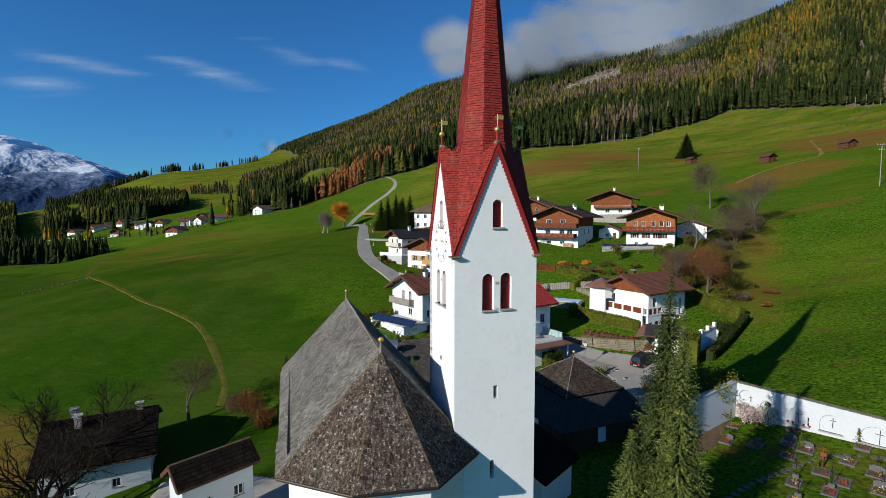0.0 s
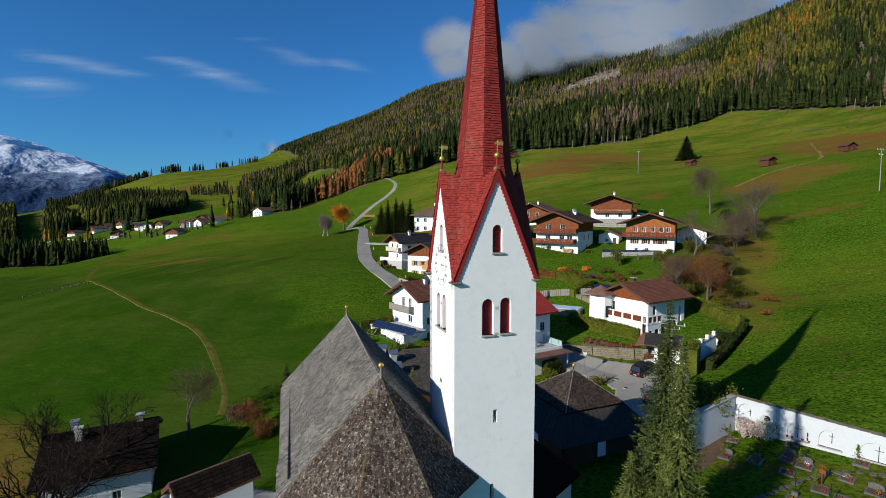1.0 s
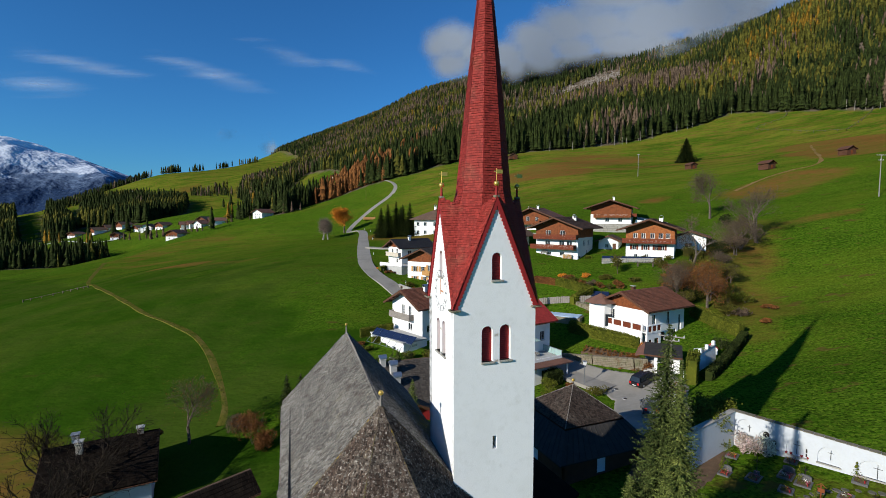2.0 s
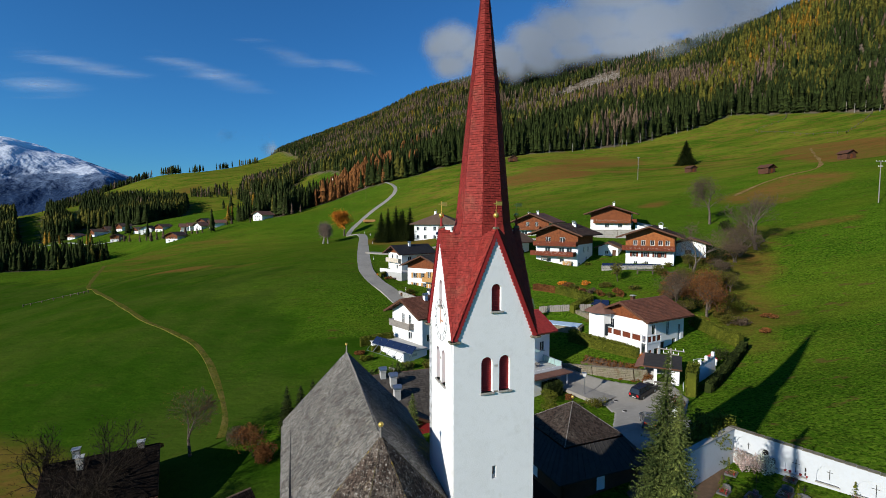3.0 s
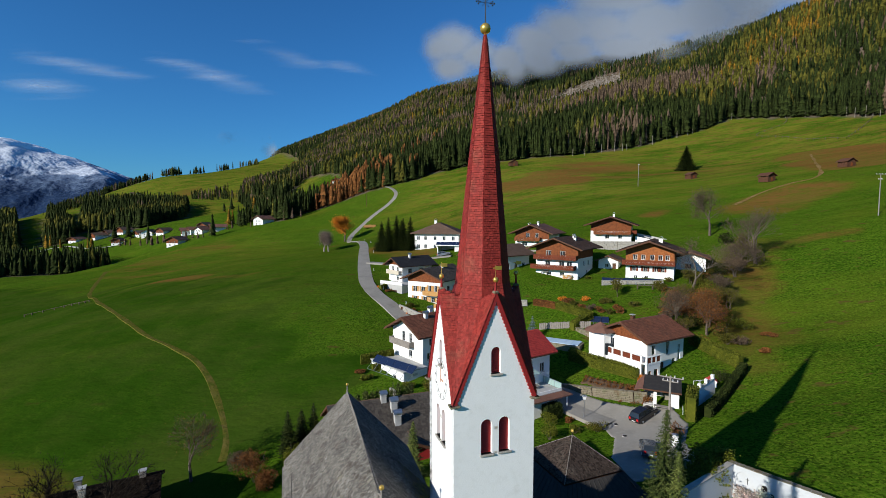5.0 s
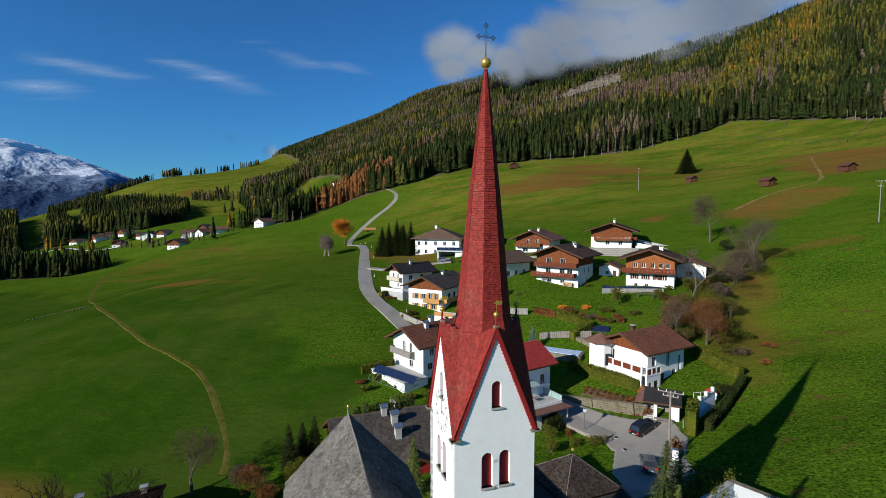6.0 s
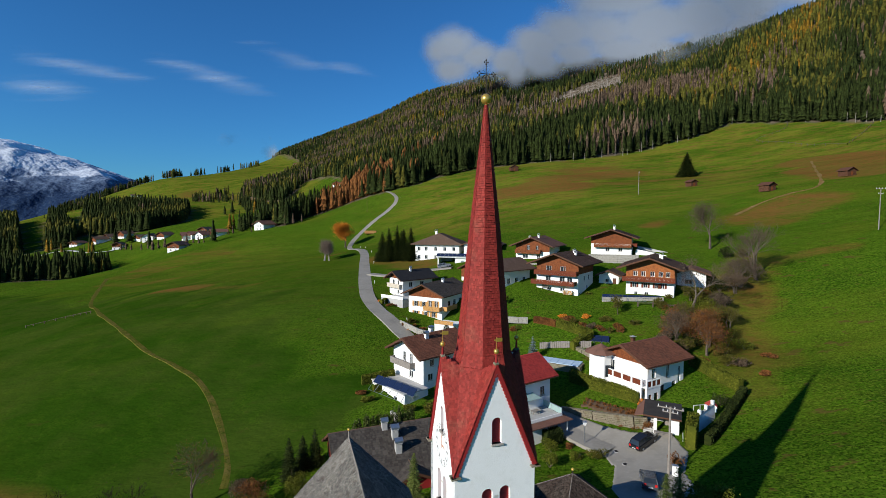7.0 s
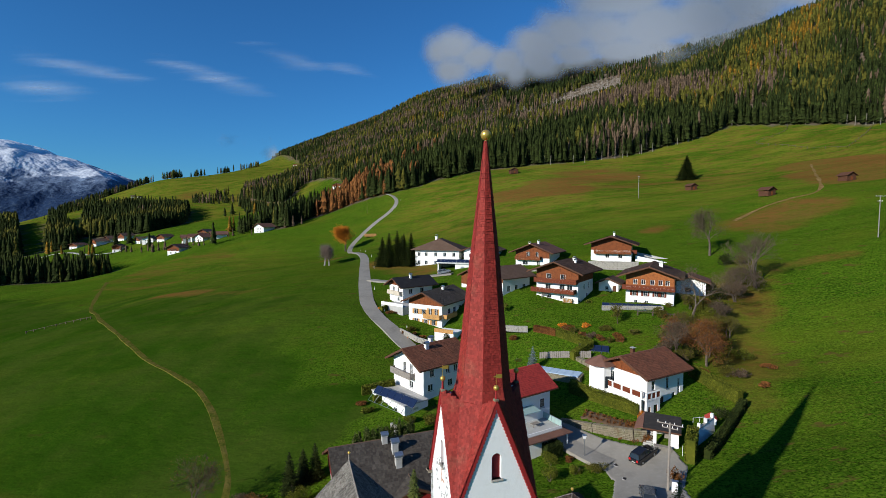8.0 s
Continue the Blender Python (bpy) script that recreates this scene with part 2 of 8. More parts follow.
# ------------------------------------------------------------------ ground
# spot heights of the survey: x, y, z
CHURCH_SPOTS = [(2, 22, 0.3), (-16, 40, -5), (-34, 46, -8.2), (28, 36, 1.2), (33, 33, 1.3), (26, 43, 1.1), (33, 46, 1.9), (48, 56, 4.1), (60, 76, 5.4), (62, 93, 6.6),
                (87, 100, 14.4), (114, 158, 28.5), (81, 144, 22), (122, 133, 28.9), (145, 215, 44.5), (192, 225, 53.5), (65, 327, 51), (-8, 178, 15.5),
                (45, 149, 19.6), (50, 139, 17.2), (34, 121, 12.4)]
HAMLET_SPOTS = [(42, 63.8, 1.1), (49, 63.5, 2.6), (53.5, 72, 3.7), (59.5, 76, 6.0), (53.6, 79.6, 4.6), (50, 108, 12.5), (24, 103, 8.2), (16, 124, 12.6), (-9, 120, 6.4), (0, 115, 3), (-11, 130, 6.6), (-23, 130, 8.5), (-6, 82, -0.6), (-12, 85, -0.2),
                (34, 76, 1.6), (22, 67, -2.2), (31.5, 66.5, -0.4), (-9, 66, -3.5), (-300, 415, -16), (-340, 470, -9), (-39, 83, -3.7), (-66, 100, -1.4),
                (-37, 108, 2.9), (-75, 172, 6.2), (-107, 189, 2.8), (-55, 234, 13)]
MEADOW_SPOTS = [(-150, 199, -6), (-64, 310, 11.5), (-45, 390, 40), (-51, 430, 54), (58, 414, 72), (170, 332, 59.5), (157, 450, 89), (294, 490, 127), (337, 375, 105),
                (-214, 230, -11), (-365, 400, -16), (-120, -80, -40), (80, -60, 12), (-1500, 1500, -40), (-1500, 2300, -60), (-1100, 700, -70), (300, 2600, 500),
                (1200, 2000, 600), (1700, 900, 700)]
VALLEY_SPOTS = [(-451, 520, -11), (-442, 470, -18), (-346, 500, 1), (-272, 470, 8), (-236, 450, 13), (-159, 404, 21), (-408, 505, -6), (-303, 560, 25),
                (-301, 520, 17), (-278, 640, 34), (-604, 800, 41), (-691, 800, 25), (-795, 850, 19), (-275, 760, 57), (-182, 640, 61), (-149, 668, 75),
                (-129, 480, 34), (-131, 820, 131)]
HILL_SPOTS = [(-919, 1300, 55), (-579, 1124, 84), (-764, 1330, 118), (-900, 1520, 153), (-987, 1500, 124), (-776, 1600, 173), (-665, 1680, 201), (-548, 1750, 227),
              (-462, 1650, 216), (-411, 950, 74), (-382, 1750, 296), (-824, 2450, 350), (-663, 2500, 409), (-506, 2600, 478), (-922, 2400, 282), (-1038, 2400, 192),
              (-1211, 2400, 107), (-1384, 2400, 50), (-1081, 3200, 245), (-777, 3200, 282), (-1387, 3200, 132), (-474, 3200, 357)]
MOUNTAIN_SPOTS = [(-273, 1850, 375), (-104, 1950, 511), (34, 2000, 548), (165, 1900, 550), (233, 1750, 543), (399, 1600, 523), (511, 1400, 478), (585, 1020, 377),
                  (626, 960, 397), (659, 900, 400), (699, 850, 396), (720, 800, 388), (-150, 1500, 333), (-24, 800, 147), (-38, 1250, 283), (64, 850, 184),
                  (115, 860, 198), (280, 1120, 300), (309, 690, 207), (397, 1120, 341), (414, 720, 231), (427, 650, 212), (494, 640, 231), (545, 600, 225),
                  (-65, 640, 106)]
SPOTS = np.array(CHURCH_SPOTS + HAMLET_SPOTS + MEADOW_SPOTS + VALLEY_SPOTS + HILL_SPOTS + MOUNTAIN_SPOTS, dtype=float)


def kernel(d2):
    return 0.5 * d2 * np.log(d2 + 1e-9)


def fit_spots():
    xy = SPOTS[:, :2] / 100
    n = len(xy)
    k = kernel(((xy[:, None] - xy[None]) ** 2).sum(2)) + 0.002 * np.eye(n)
    p = np.c_[np.ones(n), xy]
    a = np.block([[k, p], [p.T, np.zeros((3, 3))]])
    return np.linalg.solve(a, np.r_[SPOTS[:, 2], 0, 0, 0])


WEIGHT = fit_spots()


def heights(x, y):
    q = np.stack([np.ravel(x), np.ravel(y)], 1).astype(float) / 100
    xy = SPOTS[:, :2] / 100
    z = np.empty(len(q))
    for i in range(0, len(q), 20000):
        s = q[i:i + 20000]
        z[i:i + 20000] = kernel(((s[:, None] - xy[None]) ** 2).sum(2)) @ WEIGHT[:-3] + np.c_[np.ones(len(s)), s] @ WEIGHT[-3:]
    z = np.clip(z, -120, 700)
    r = np.hypot(q[:, 0], q[:, 1]) * 100
    z += np.clip((r - 60) / 300, 0, 1) * (np.sin(q[:, 0] * 9 + np.sin(q[:, 1] * 7)) * .35 + np.sin(q[:, 1] * 13 + q[:, 0] * 5) * .25)
    return z.reshape(np.shape(x))


def ground(x, y):
    return float(heights(np.array([x]), np.array([y]))[0])


def near_line(px, py, pts):
    """Distance from points to a broken line."""
    best = np.full(np.shape(px), 1e9)
    for (ax, ay), (bx, by) in zip(pts[:-1], pts[1:]):
        dx, dy = bx - ax, by - ay
        t = np.clip(((px - ax) * dx + (py - ay) * dy) / (dx * dx + dy * dy), 0, 1)
        best = np.minimum(best, np.hypot(px - ax - t * dx, py - ay - t * dy))
    return best


# ------------------------------------------------------------------ terrain sheet
TRACK = [(-202, 283), (-174, 236), (-154, 205), (-134, 181), (-117, 160), (-90, 131), (-70, 110), (-59, 101.5), (-51, 95.5), (-45, 89), (-41, 83.5), (-36, 75.5), (-32, 68), (-30.6, 63.5)]
ROAD = [(-51, 432), (-40, 405), (-44, 385), (-58, 350), (-62, 318), (-56, 288), (-45, 250), (-36, 215), (-31, 185), (-25, 150),
        (-20, 130), (-10.5, 113), (-2, 103.5), (6, 95), (12, 84), (18, 74), (24, 66)]
FOREST = [(-49, 432), (-10, 440), (92, 443), (158, 452), (232, 470), (295, 492), (330, 440), (341, 380), (420, 330), (700, 480), (1150, 1000), (900, 1500),
          (450, 1900), (0, 2150), (-300, 2500), (-560, 2680), (-900, 2480), (-700, 2080), (-470, 1640), (-373, 1316), (-300, 1060), (-231, 868), (-157, 735), (-111, 532), (-74, 460)]
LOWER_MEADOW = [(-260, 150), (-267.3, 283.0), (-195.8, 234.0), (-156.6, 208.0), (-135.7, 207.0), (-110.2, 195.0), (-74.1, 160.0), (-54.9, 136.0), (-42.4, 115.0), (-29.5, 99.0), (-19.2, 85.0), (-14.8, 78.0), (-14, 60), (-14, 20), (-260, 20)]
MOWN_STRIP = [(-205.2, 285.0), (-214.9, 329.0), (-196.4, 361.0), (-154.8, 355.0), (-141.4, 333.0), (-167.9, 315.0), (-175.9, 274.0), (-164.5, 240.0)]
STANDS = [[(-500, 532), (-477, 532), (-676, 752), (-737, 788), (-620, 560)], [(-467, 552), (-430, 548), (-475, 612), (-586, 732), (-614, 740)],
          [(-474, 616), (-405, 596), (-359, 576), (-370, 684), (-423, 792), (-473, 820), (-531, 836), (-598, 792)], [(-352, 362), (-288, 386), (-286, 412), (-330, 434), (-380, 430), (-400, 400)],
          [(-385, 908), (-242, 716), (-246, 864), (-165, 752), (-100, 584), (-120, 748), (-317, 1192), (-343, 1136), (-377, 1044), (-453, 1092)],
          [(-176, 456), (-132, 398), (-129, 480), (-98, 472), (-73, 452), (-48, 428), (-52, 464), (-89, 516), (-139, 520), (-167, 492)]]
CUT = [(111, 1004), (203, 1056), (279, 1116), (350, 1136), (411, 1140)]
SCREE = [(283, 525), (326, 515), (350, 542)]


def inside(px, py, pts):
    """Which points lie inside a polygon."""
    hit = np.zeros(np.shape(px), dtype=bool)
    for (ax, ay), (bx, by) in zip(pts, pts[1:] + pts[:1]):
        hit ^= ((ay > py) != (by > py)) & (px < (bx - ax) * (py - ay) / (by - ay + 1e-9) + ax)
    return hit


def soft(d, near, far):
    return np.clip((far - d) / (far - near), 0, 1)


def patchy(x, y, scale, ox=0.0):
    return np.sin(x / scale + ox) * np.sin(y / scale * 1.3 + ox * 2) + .5 * np.sin(x / scale * 2.3 - y / scale * 1.7 + ox)


def terrain():
    s = np.linspace(-1, 1, 321)
    gx = 20 + np.sinh(s * 4.3) * (3600 / math.sinh(4.3))
    t = np.linspace(-.52, 1, 330)
    gy = 50 + np.sinh(t * 4.3) * (3500 / math.sinh(4.3))
    x, y = np.meshgrid(gx, gy)
    z = heights(x, y)
    ny, nx = x.shape
    i = np.arange(ny * nx).reshape(ny, nx)
    faces = np.stack([i[:-1, :-1], i[:-1, 1:], i[1:, 1:], i[1:, :-1]], -1).reshape(-1, 4)
    dry = soft(near_line(x, y, [(42, 339), (64, 331), (85, 322)]), 9, 26) * 1.05
    for line, near_, far_, amount in (([(73, 354), (109, 363), (138, 372)], 9, 25, 1.05), ([(100, 394), (138, 397)], 3, 22, .7), ([(110, 330), (160, 318), (200, 318)], 3, 24, .5),
                                      ([(232, 300), (240, 285), (238, 255)], 14, 28, 1.1), ([(207, 264), (186, 221)], 11, 22, 1.0), ([(215, 232), (260, 250)], 10, 28, .8),
                                      ([(114, 173), (129, 180), (140, 183)], 6, 20, .75), ([(79, 183), (88, 191)], 2, 8, .6), ([(86, 127), (98, 127), (108, 125)], 1, 6, .5),
                                      ([(52, 78), (58, 90), (66, 112), (84, 128)], 3, 16, .55), ([(58, 100), (70, 108)], 3, 12, .55), ([(-50, 52), (-70, 62), (-100, 70)], 4, 16, .6),
                                      ([(-118, 196), (-106, 190), (-96, 184)], 2, 9, .8), ([(-96, 184), (-74, 172), (-62, 178)], 1, 7, .5), ([(-150, 168), (-135, 172)], 1, 6, .4),
                                      ([(-190, 262), (-160, 250), (-140, 262)], 3, 10, .5), ([(-24, 196), (-10, 172)], 5, 16, .75), ([(-55, 232), (-62, 245)], 3, 12, .8),
                                      ([(-590, 1110), (-640, 1200)], 10, 60, .6), ([(-480, 1000), (-380, 900), (-280, 740)], 10, 45, .6), ([(24, 38), (30, 35), (35, 33)], 2, 8, .45)):
        dry = np.maximum(dry, soft(near_line(x, y, line), near_, far_) * amount)
    streak = np.clip((y - 170) / 120, 0, 1) * np.clip((x + 60) / 60, 0, 1) * (1 - (inside(x, y, FOREST)))
    streak = np.maximum(streak, np.clip((y - 640) / 60, 0, 1) * np.clip((-x - 190) / 40, 0, 1))
    streak = np.maximum(streak, soft(near_line(x, y, [(-90, 150), (-110, 230), (-150, 300)]), 20, 70) * .35)
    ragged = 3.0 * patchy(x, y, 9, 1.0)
    # light falloff towards the lower left, painted into the grass as darker green
    falloff = np.maximum(.78 * inside(x + 3 * ragged, y + 3 * ragged, LOWER_MEADOW), .50 * soft(x + 2 * ragged, -40, -5) * soft(y, 160, 330))
    dry = np.maximum(dry, .42 * inside(x + ragged, y + ragged, MOWN_STRIP))
    wood = (inside(x, y, FOREST)).astype(float)
    for stand in STANDS:
        wood = np.maximum(wood, inside(x, y, stand))
    me = bpy.data.meshes.new("ground")
    me.from_pydata(np.stack([x, y, z], -1).reshape(-1, 3).tolist(), [], faces.tolist())
    for name, values in (("dry", dry), ("wood", wood), ("falloff", falloff), ("streak", streak)):
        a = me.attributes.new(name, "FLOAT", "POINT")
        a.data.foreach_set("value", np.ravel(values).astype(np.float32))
    me.polygons.foreach_set("use_smooth", np.ones(len(me.polygons), dtype=bool))
    m = material("meadow_grass", (.050, .112, .005), 1.0, [((.070, .122, .008), .02, .40, .65, .8), ((.028, .072, .004), .09, .45, .68, .7), ((.065, .10, .010), .8, .5, .72, .6),
                                                     ((.07, .085, .012), .35, .52, .75, .5), ((.022, .045, .005), 2.2, .48, .68, .75), ((.022, .035, .006), .45, .66, .76, .6), ((.105, .165, .012), 2.6, .50, .57, .7), ((.014, .030, .003), 1.3, .56, .66, .4), ((.012, .028, .002), 2.9, .52, .58, .75)], 1.0, 1.9, 0, .0, deep=.035)
    nn, l = m.node_tree.nodes, m.node_tree.links
    b = nn["Principled BSDF"]
    out = b.inputs["Base Color"].links[0].from_socket
    tc = nn.new("ShaderNodeTexCoord")
    # contour streaks of straw on the upper meadow, and broad changes of green everywhere
    at = nn.new("ShaderNodeAttribute")
    at.attribute_name = "streak"
    for tilt, scale, low, high, amount, colour in (((.35, 1.0, 2.2), .03, .38, .58, .75, (.12, .15, .014)), ((.35, 1.0, 2.2), .06, .46, .62, .6, (.16, .135, .018)), ((.3, 1.0, 2.5), .16, .50, .64, .55, (.165, .085, .024)), ((.4, 1, 2), .35, .52, .64, .5, (.04, .065, .006))):
        mul = nn.new("ShaderNodeMath")
        mul.operation = "MULTIPLY"
        l.new(at.outputs["Fac"], mul.inputs[0])
        l.new(noise_mask(m, tc.outputs["Object"], scale, low, high, amount, tilt), mul.inputs[1])
        out = lay(m, out, colour, mul.outputs[0])
    out = lay(m, out, (.10, .115, .010), noise_mask(m, tc.outputs["Object"], .035, .52, .72, .55, (.6, 1.0, 1.0)))
    out = lay(m, out, (.085, .06, .016), noise_mask(m, tc.outputs["Object"], .42, .61, .68, .8, (.5, 1.0, 1.6)))
    out = lay(m, out, (.022, .04, .004), noise_mask(m, tc.outputs["Object"], 1.1, .62, .68, .5))
    # falloff is painted dimming; dry and wood are kinds of ground
    for name, colour, other, swing, scale, stretch in (("falloff", (.019, .050, .003), (.036, .060, .007), .5, .22, (1, 1, 1)), ("dry", (.135, .086, .019), (.155, .072, .020), 1.7, .075, (.4, 1.0, 2.2)),
                                                       ("wood", (.085, .062, .045), (.17, .125, .10), .3, .22, (1, 1, 1))):
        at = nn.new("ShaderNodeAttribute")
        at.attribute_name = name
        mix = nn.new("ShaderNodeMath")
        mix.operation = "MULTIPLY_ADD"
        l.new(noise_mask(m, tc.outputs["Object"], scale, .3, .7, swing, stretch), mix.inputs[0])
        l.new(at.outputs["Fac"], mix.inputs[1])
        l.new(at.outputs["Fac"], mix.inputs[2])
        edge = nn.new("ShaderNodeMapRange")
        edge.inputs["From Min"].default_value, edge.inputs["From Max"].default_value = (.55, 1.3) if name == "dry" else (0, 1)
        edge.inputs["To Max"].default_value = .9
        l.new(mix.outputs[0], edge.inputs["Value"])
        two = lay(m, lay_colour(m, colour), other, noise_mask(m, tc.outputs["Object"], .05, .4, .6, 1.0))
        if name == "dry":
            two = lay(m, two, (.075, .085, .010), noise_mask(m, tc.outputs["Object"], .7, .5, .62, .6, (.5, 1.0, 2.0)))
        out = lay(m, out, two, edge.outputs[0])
    l.new(out, b.inputs["Base Color"])
    fine = b.inputs["Normal"].links[0].from_node
    swell = nn.new("ShaderNodeBump")
    swell.inputs["Distance"].default_value = .9
    l.new(noise_mask(m, tc.outputs["Object"], .11, 0, 1, 1.0, (.5, 1.0, 1.6)), swell.inputs["Height"])
    l.new(swell.outputs[0], fine.inputs["Normal"])
    me.materials.append(m)
    return tagged(new("ground", me), "green autumn meadow slopes with dry brown patches", "ground", kind="structure")


def lay_colour(m, colour):
    rgb = m.node_tree.nodes.new("ShaderNodeRGB")
    rgb.outputs[0].default_value = (*colour, 1)
    return rgb.outputs[0]


terrain()


def smooth_line(pts, step=2.0):
    """Points along a curve through the given ones."""
    p = [Vector((*q, 0)) for q in pts]
    out = []
    for i in range(len(p) - 1):
        a, b, c, d = p[max(i - 1, 0)], p[i], p[i + 1], p[min(i + 2, len(p) - 1)]
        n = max(2, int((c - b).length / step))
        for k in range(n):
            t = k / n
            out.append(0.5 * ((2 * b) + (c - a) * t + (2 * a - 5 * b + 4 * c - d) * t * t + (3 * b - a - 3 * c + d) * t ** 3))
    out.append(p[-1])
    return [(v.x, v.y) for v in out]


def ribbon(name, pts, width, lift, mat, label, category="road", depth=.5):
    """A paved strip laid over the ground, with an edge that reaches into it."""
    line = smooth_line(pts)
    w = width if callable(width) else (lambda t: width)
    verts, faces = [], []
    for i, (x, y) in enumerate(line):
        a, b = line[max(i - 1, 0)], line[min(i + 1, len(line) - 1)]
        d = Vector((b[0] - a[0], b[1] - a[1])).normalized()
        h = w(i / (len(line) - 1)) / 2
        row = [(x - d.y * h * k, y + d.x * h * k) for k in (1, .5, 0, -.5, -1)]
        zs = [ground(*q) for q in row]
        z = sum(zs) / 5 * .5 + max(zs) * .5 + lift
        verts += [(row[0][0], row[0][1], z - depth)] + [(qx, qy, z + .02 * (1 - abs(k))) for (qx, qy), k in zip(row, (1, .5, 0, .5, 1))] + [(row[4][0], row[4][1], z - depth)]
    for i in range(len(line) - 1):
        for k in range(6):
            faces.append((i * 7 + k, i * 7 + k + 1, i * 7 + k + 8, i * 7 + k + 7))
    return tagged(arrays(name, verts, faces, mat), label, category, kind="structure")


WORN = material("worn_grass_track", (.115, .105, .018), 1.0, [((.055, .080, .008), .9, .44, .6, .8), ((.15, .115, .034), .5, .45, .65, .7), ((.03, .045, .005), 3.0, .5, .66, .7)], .8, 5, 0, 0)
ribbon("footpath", TRACK, lambda t: 2.0 - .9 * t + .2 * math.sin(t * 37) + .2 * math.sin(t * 83), .035, WORN, "narrow worn tractor track curving through the meadow", "path", .3)
ribbon("side_road", [(-25.6, 164), (-18.2, 159.5), (-10.7, 161), (-4, 161), (3, 159)], lambda t: 3.6, .10, ASPHALT, "short asphalt side lane towards the houses")
BARE_SOIL = material("bare_soil_track", (.18, .115, .040), 1.0, [((.11, .085, .022), .7, .46, .62, .8), ((.30, .20, .09), .4, .5, .65, .6)], .8, 5, 0, 0)
ribbon("farm_track", [(112, 184), (128, 193), (143, 197), (153, 198), (163, 207), (172, 219), (200, 258), (231, 302)], lambda t: 1.6 + .5 * math.sin(t * 41) - .5 * t, .035, BARE_SOIL, "pale worn track climbing the upper meadow", "path", .4)
ribbon("road", ROAD, lambda t: 3.5 + .9 * t, .10, ASPHALT, "grey asphalt lane winding up through the meadow")


# ------------------------------------------------------------------ shingles
class Shingles:
    """Courses of overlapping wooden shingles on flat pieces of roof, gathered into one mesh."""

    def __init__(self, seed, course, width):
        self.v, self.f, self.rng, self.course, self.width = [], [], random.Random(seed), course, width

    def cover(self, pts, lift=.05):
        p = [Vector(q) for q in pts]
        n = (p[1] - p[0]).cross(p[2] - p[0]).normalized()
        if n.z < 0:
            n = -n
        up = (Vector((0, 0, 1)) - n * n.z).normalized()
        side = up.cross(n)
        o = p[0]
        q = [((a - o).dot(side), (a - o).dot(up)) for a in p]
        lo, hi = min(b for _, b in q), max(b for _, b in q)
        h, rng = lo, self.rng
        while h < hi:
            mid = min(h + self.course * .3, hi - 1e-3)
            xs = sorted(a[0] + (b[0] - a[0]) * (mid - a[1]) / (b[1] - a[1]) for a, b in zip(q, q[1:] + q[:1]) if (a[1] > mid) != (b[1] > mid))
            for x0, x1 in zip(xs[::2], xs[1::2]):
                x = x0 - rng.random() * self.width * .5
                while x < x1:
                    w = self.width * (.7 + .6 * rng.random())
                    a, b = max(x, x0), min(x + w * .94, x1)
                    x += w
                    if b - a < .02:
                        continue
                    j, k = rng.uniform(-.02, .02), lift * rng.uniform(.7, 1.4)
                    t = min(h + self.course * 1.25, hi + .02)
                    c = [o + side * s + up * e + n * g for s, e, g in ((a, h + j, 0), (b, h + j, 0), (a, h + j, k), (b, h + j, k), (b, t, .012), (a, t, .012))]
                    i = len(self.v)
                    self.v += [tuple(u) for u in c]
                    self.f += [(i, i + 1, i + 3, i + 2), (i + 2, i + 3, i + 4, i + 5)]
            h += self.course

    def build(self, mat, parent, label, loose=0, piece=None):
        if loose:
            # the shingles along the nearest stretch of eave are pieces of their own
            n = len(self.v) // 6
            order = sorted(range(n), key=lambda i: self.v[i * 6][1] + .8 * self.v[i * 6][2])
            for i in order[:loose]:
                arrays("shingle", self.v[i * 6:i * 6 + 6], [(0, 1, 3, 2), (2, 3, 4, 5)], piece, parent)
            rest = sorted(order[loose:])
            self.v = [self.v[i * 6 + k] for i in rest for k in range(6)]
            self.f = [f for i in range(len(rest)) for f in ((i * 6, i * 6 + 1, i * 6 + 3, i * 6 + 2), (i * 6 + 2, i * 6 + 3, i * 6 + 4, i * 6 + 5))]
        ob = arrays("shingles", self.v, self.f, mat, parent)
        return tagged(ob, label, kind="stuff")


# ------------------------------------------------------------------ church
TURN = 17.3
CHURCH = pose(0, 0, 0, 0, 0, TURN)
church = thing("church", CHURCH, "white village church with grey shingled roof and red spire", "church")
TX0, TX1, TY0, TY1 = 7.73, 12.39, 22.84, 27.50     # tower
TXC, TYC = (TX0 + TX1) / 2, (TY0 + TY1) / 2
SXC = TXC + .26                                    # the spire stands a little off the middle
EAVE, GABLE = 18.25, 23.75


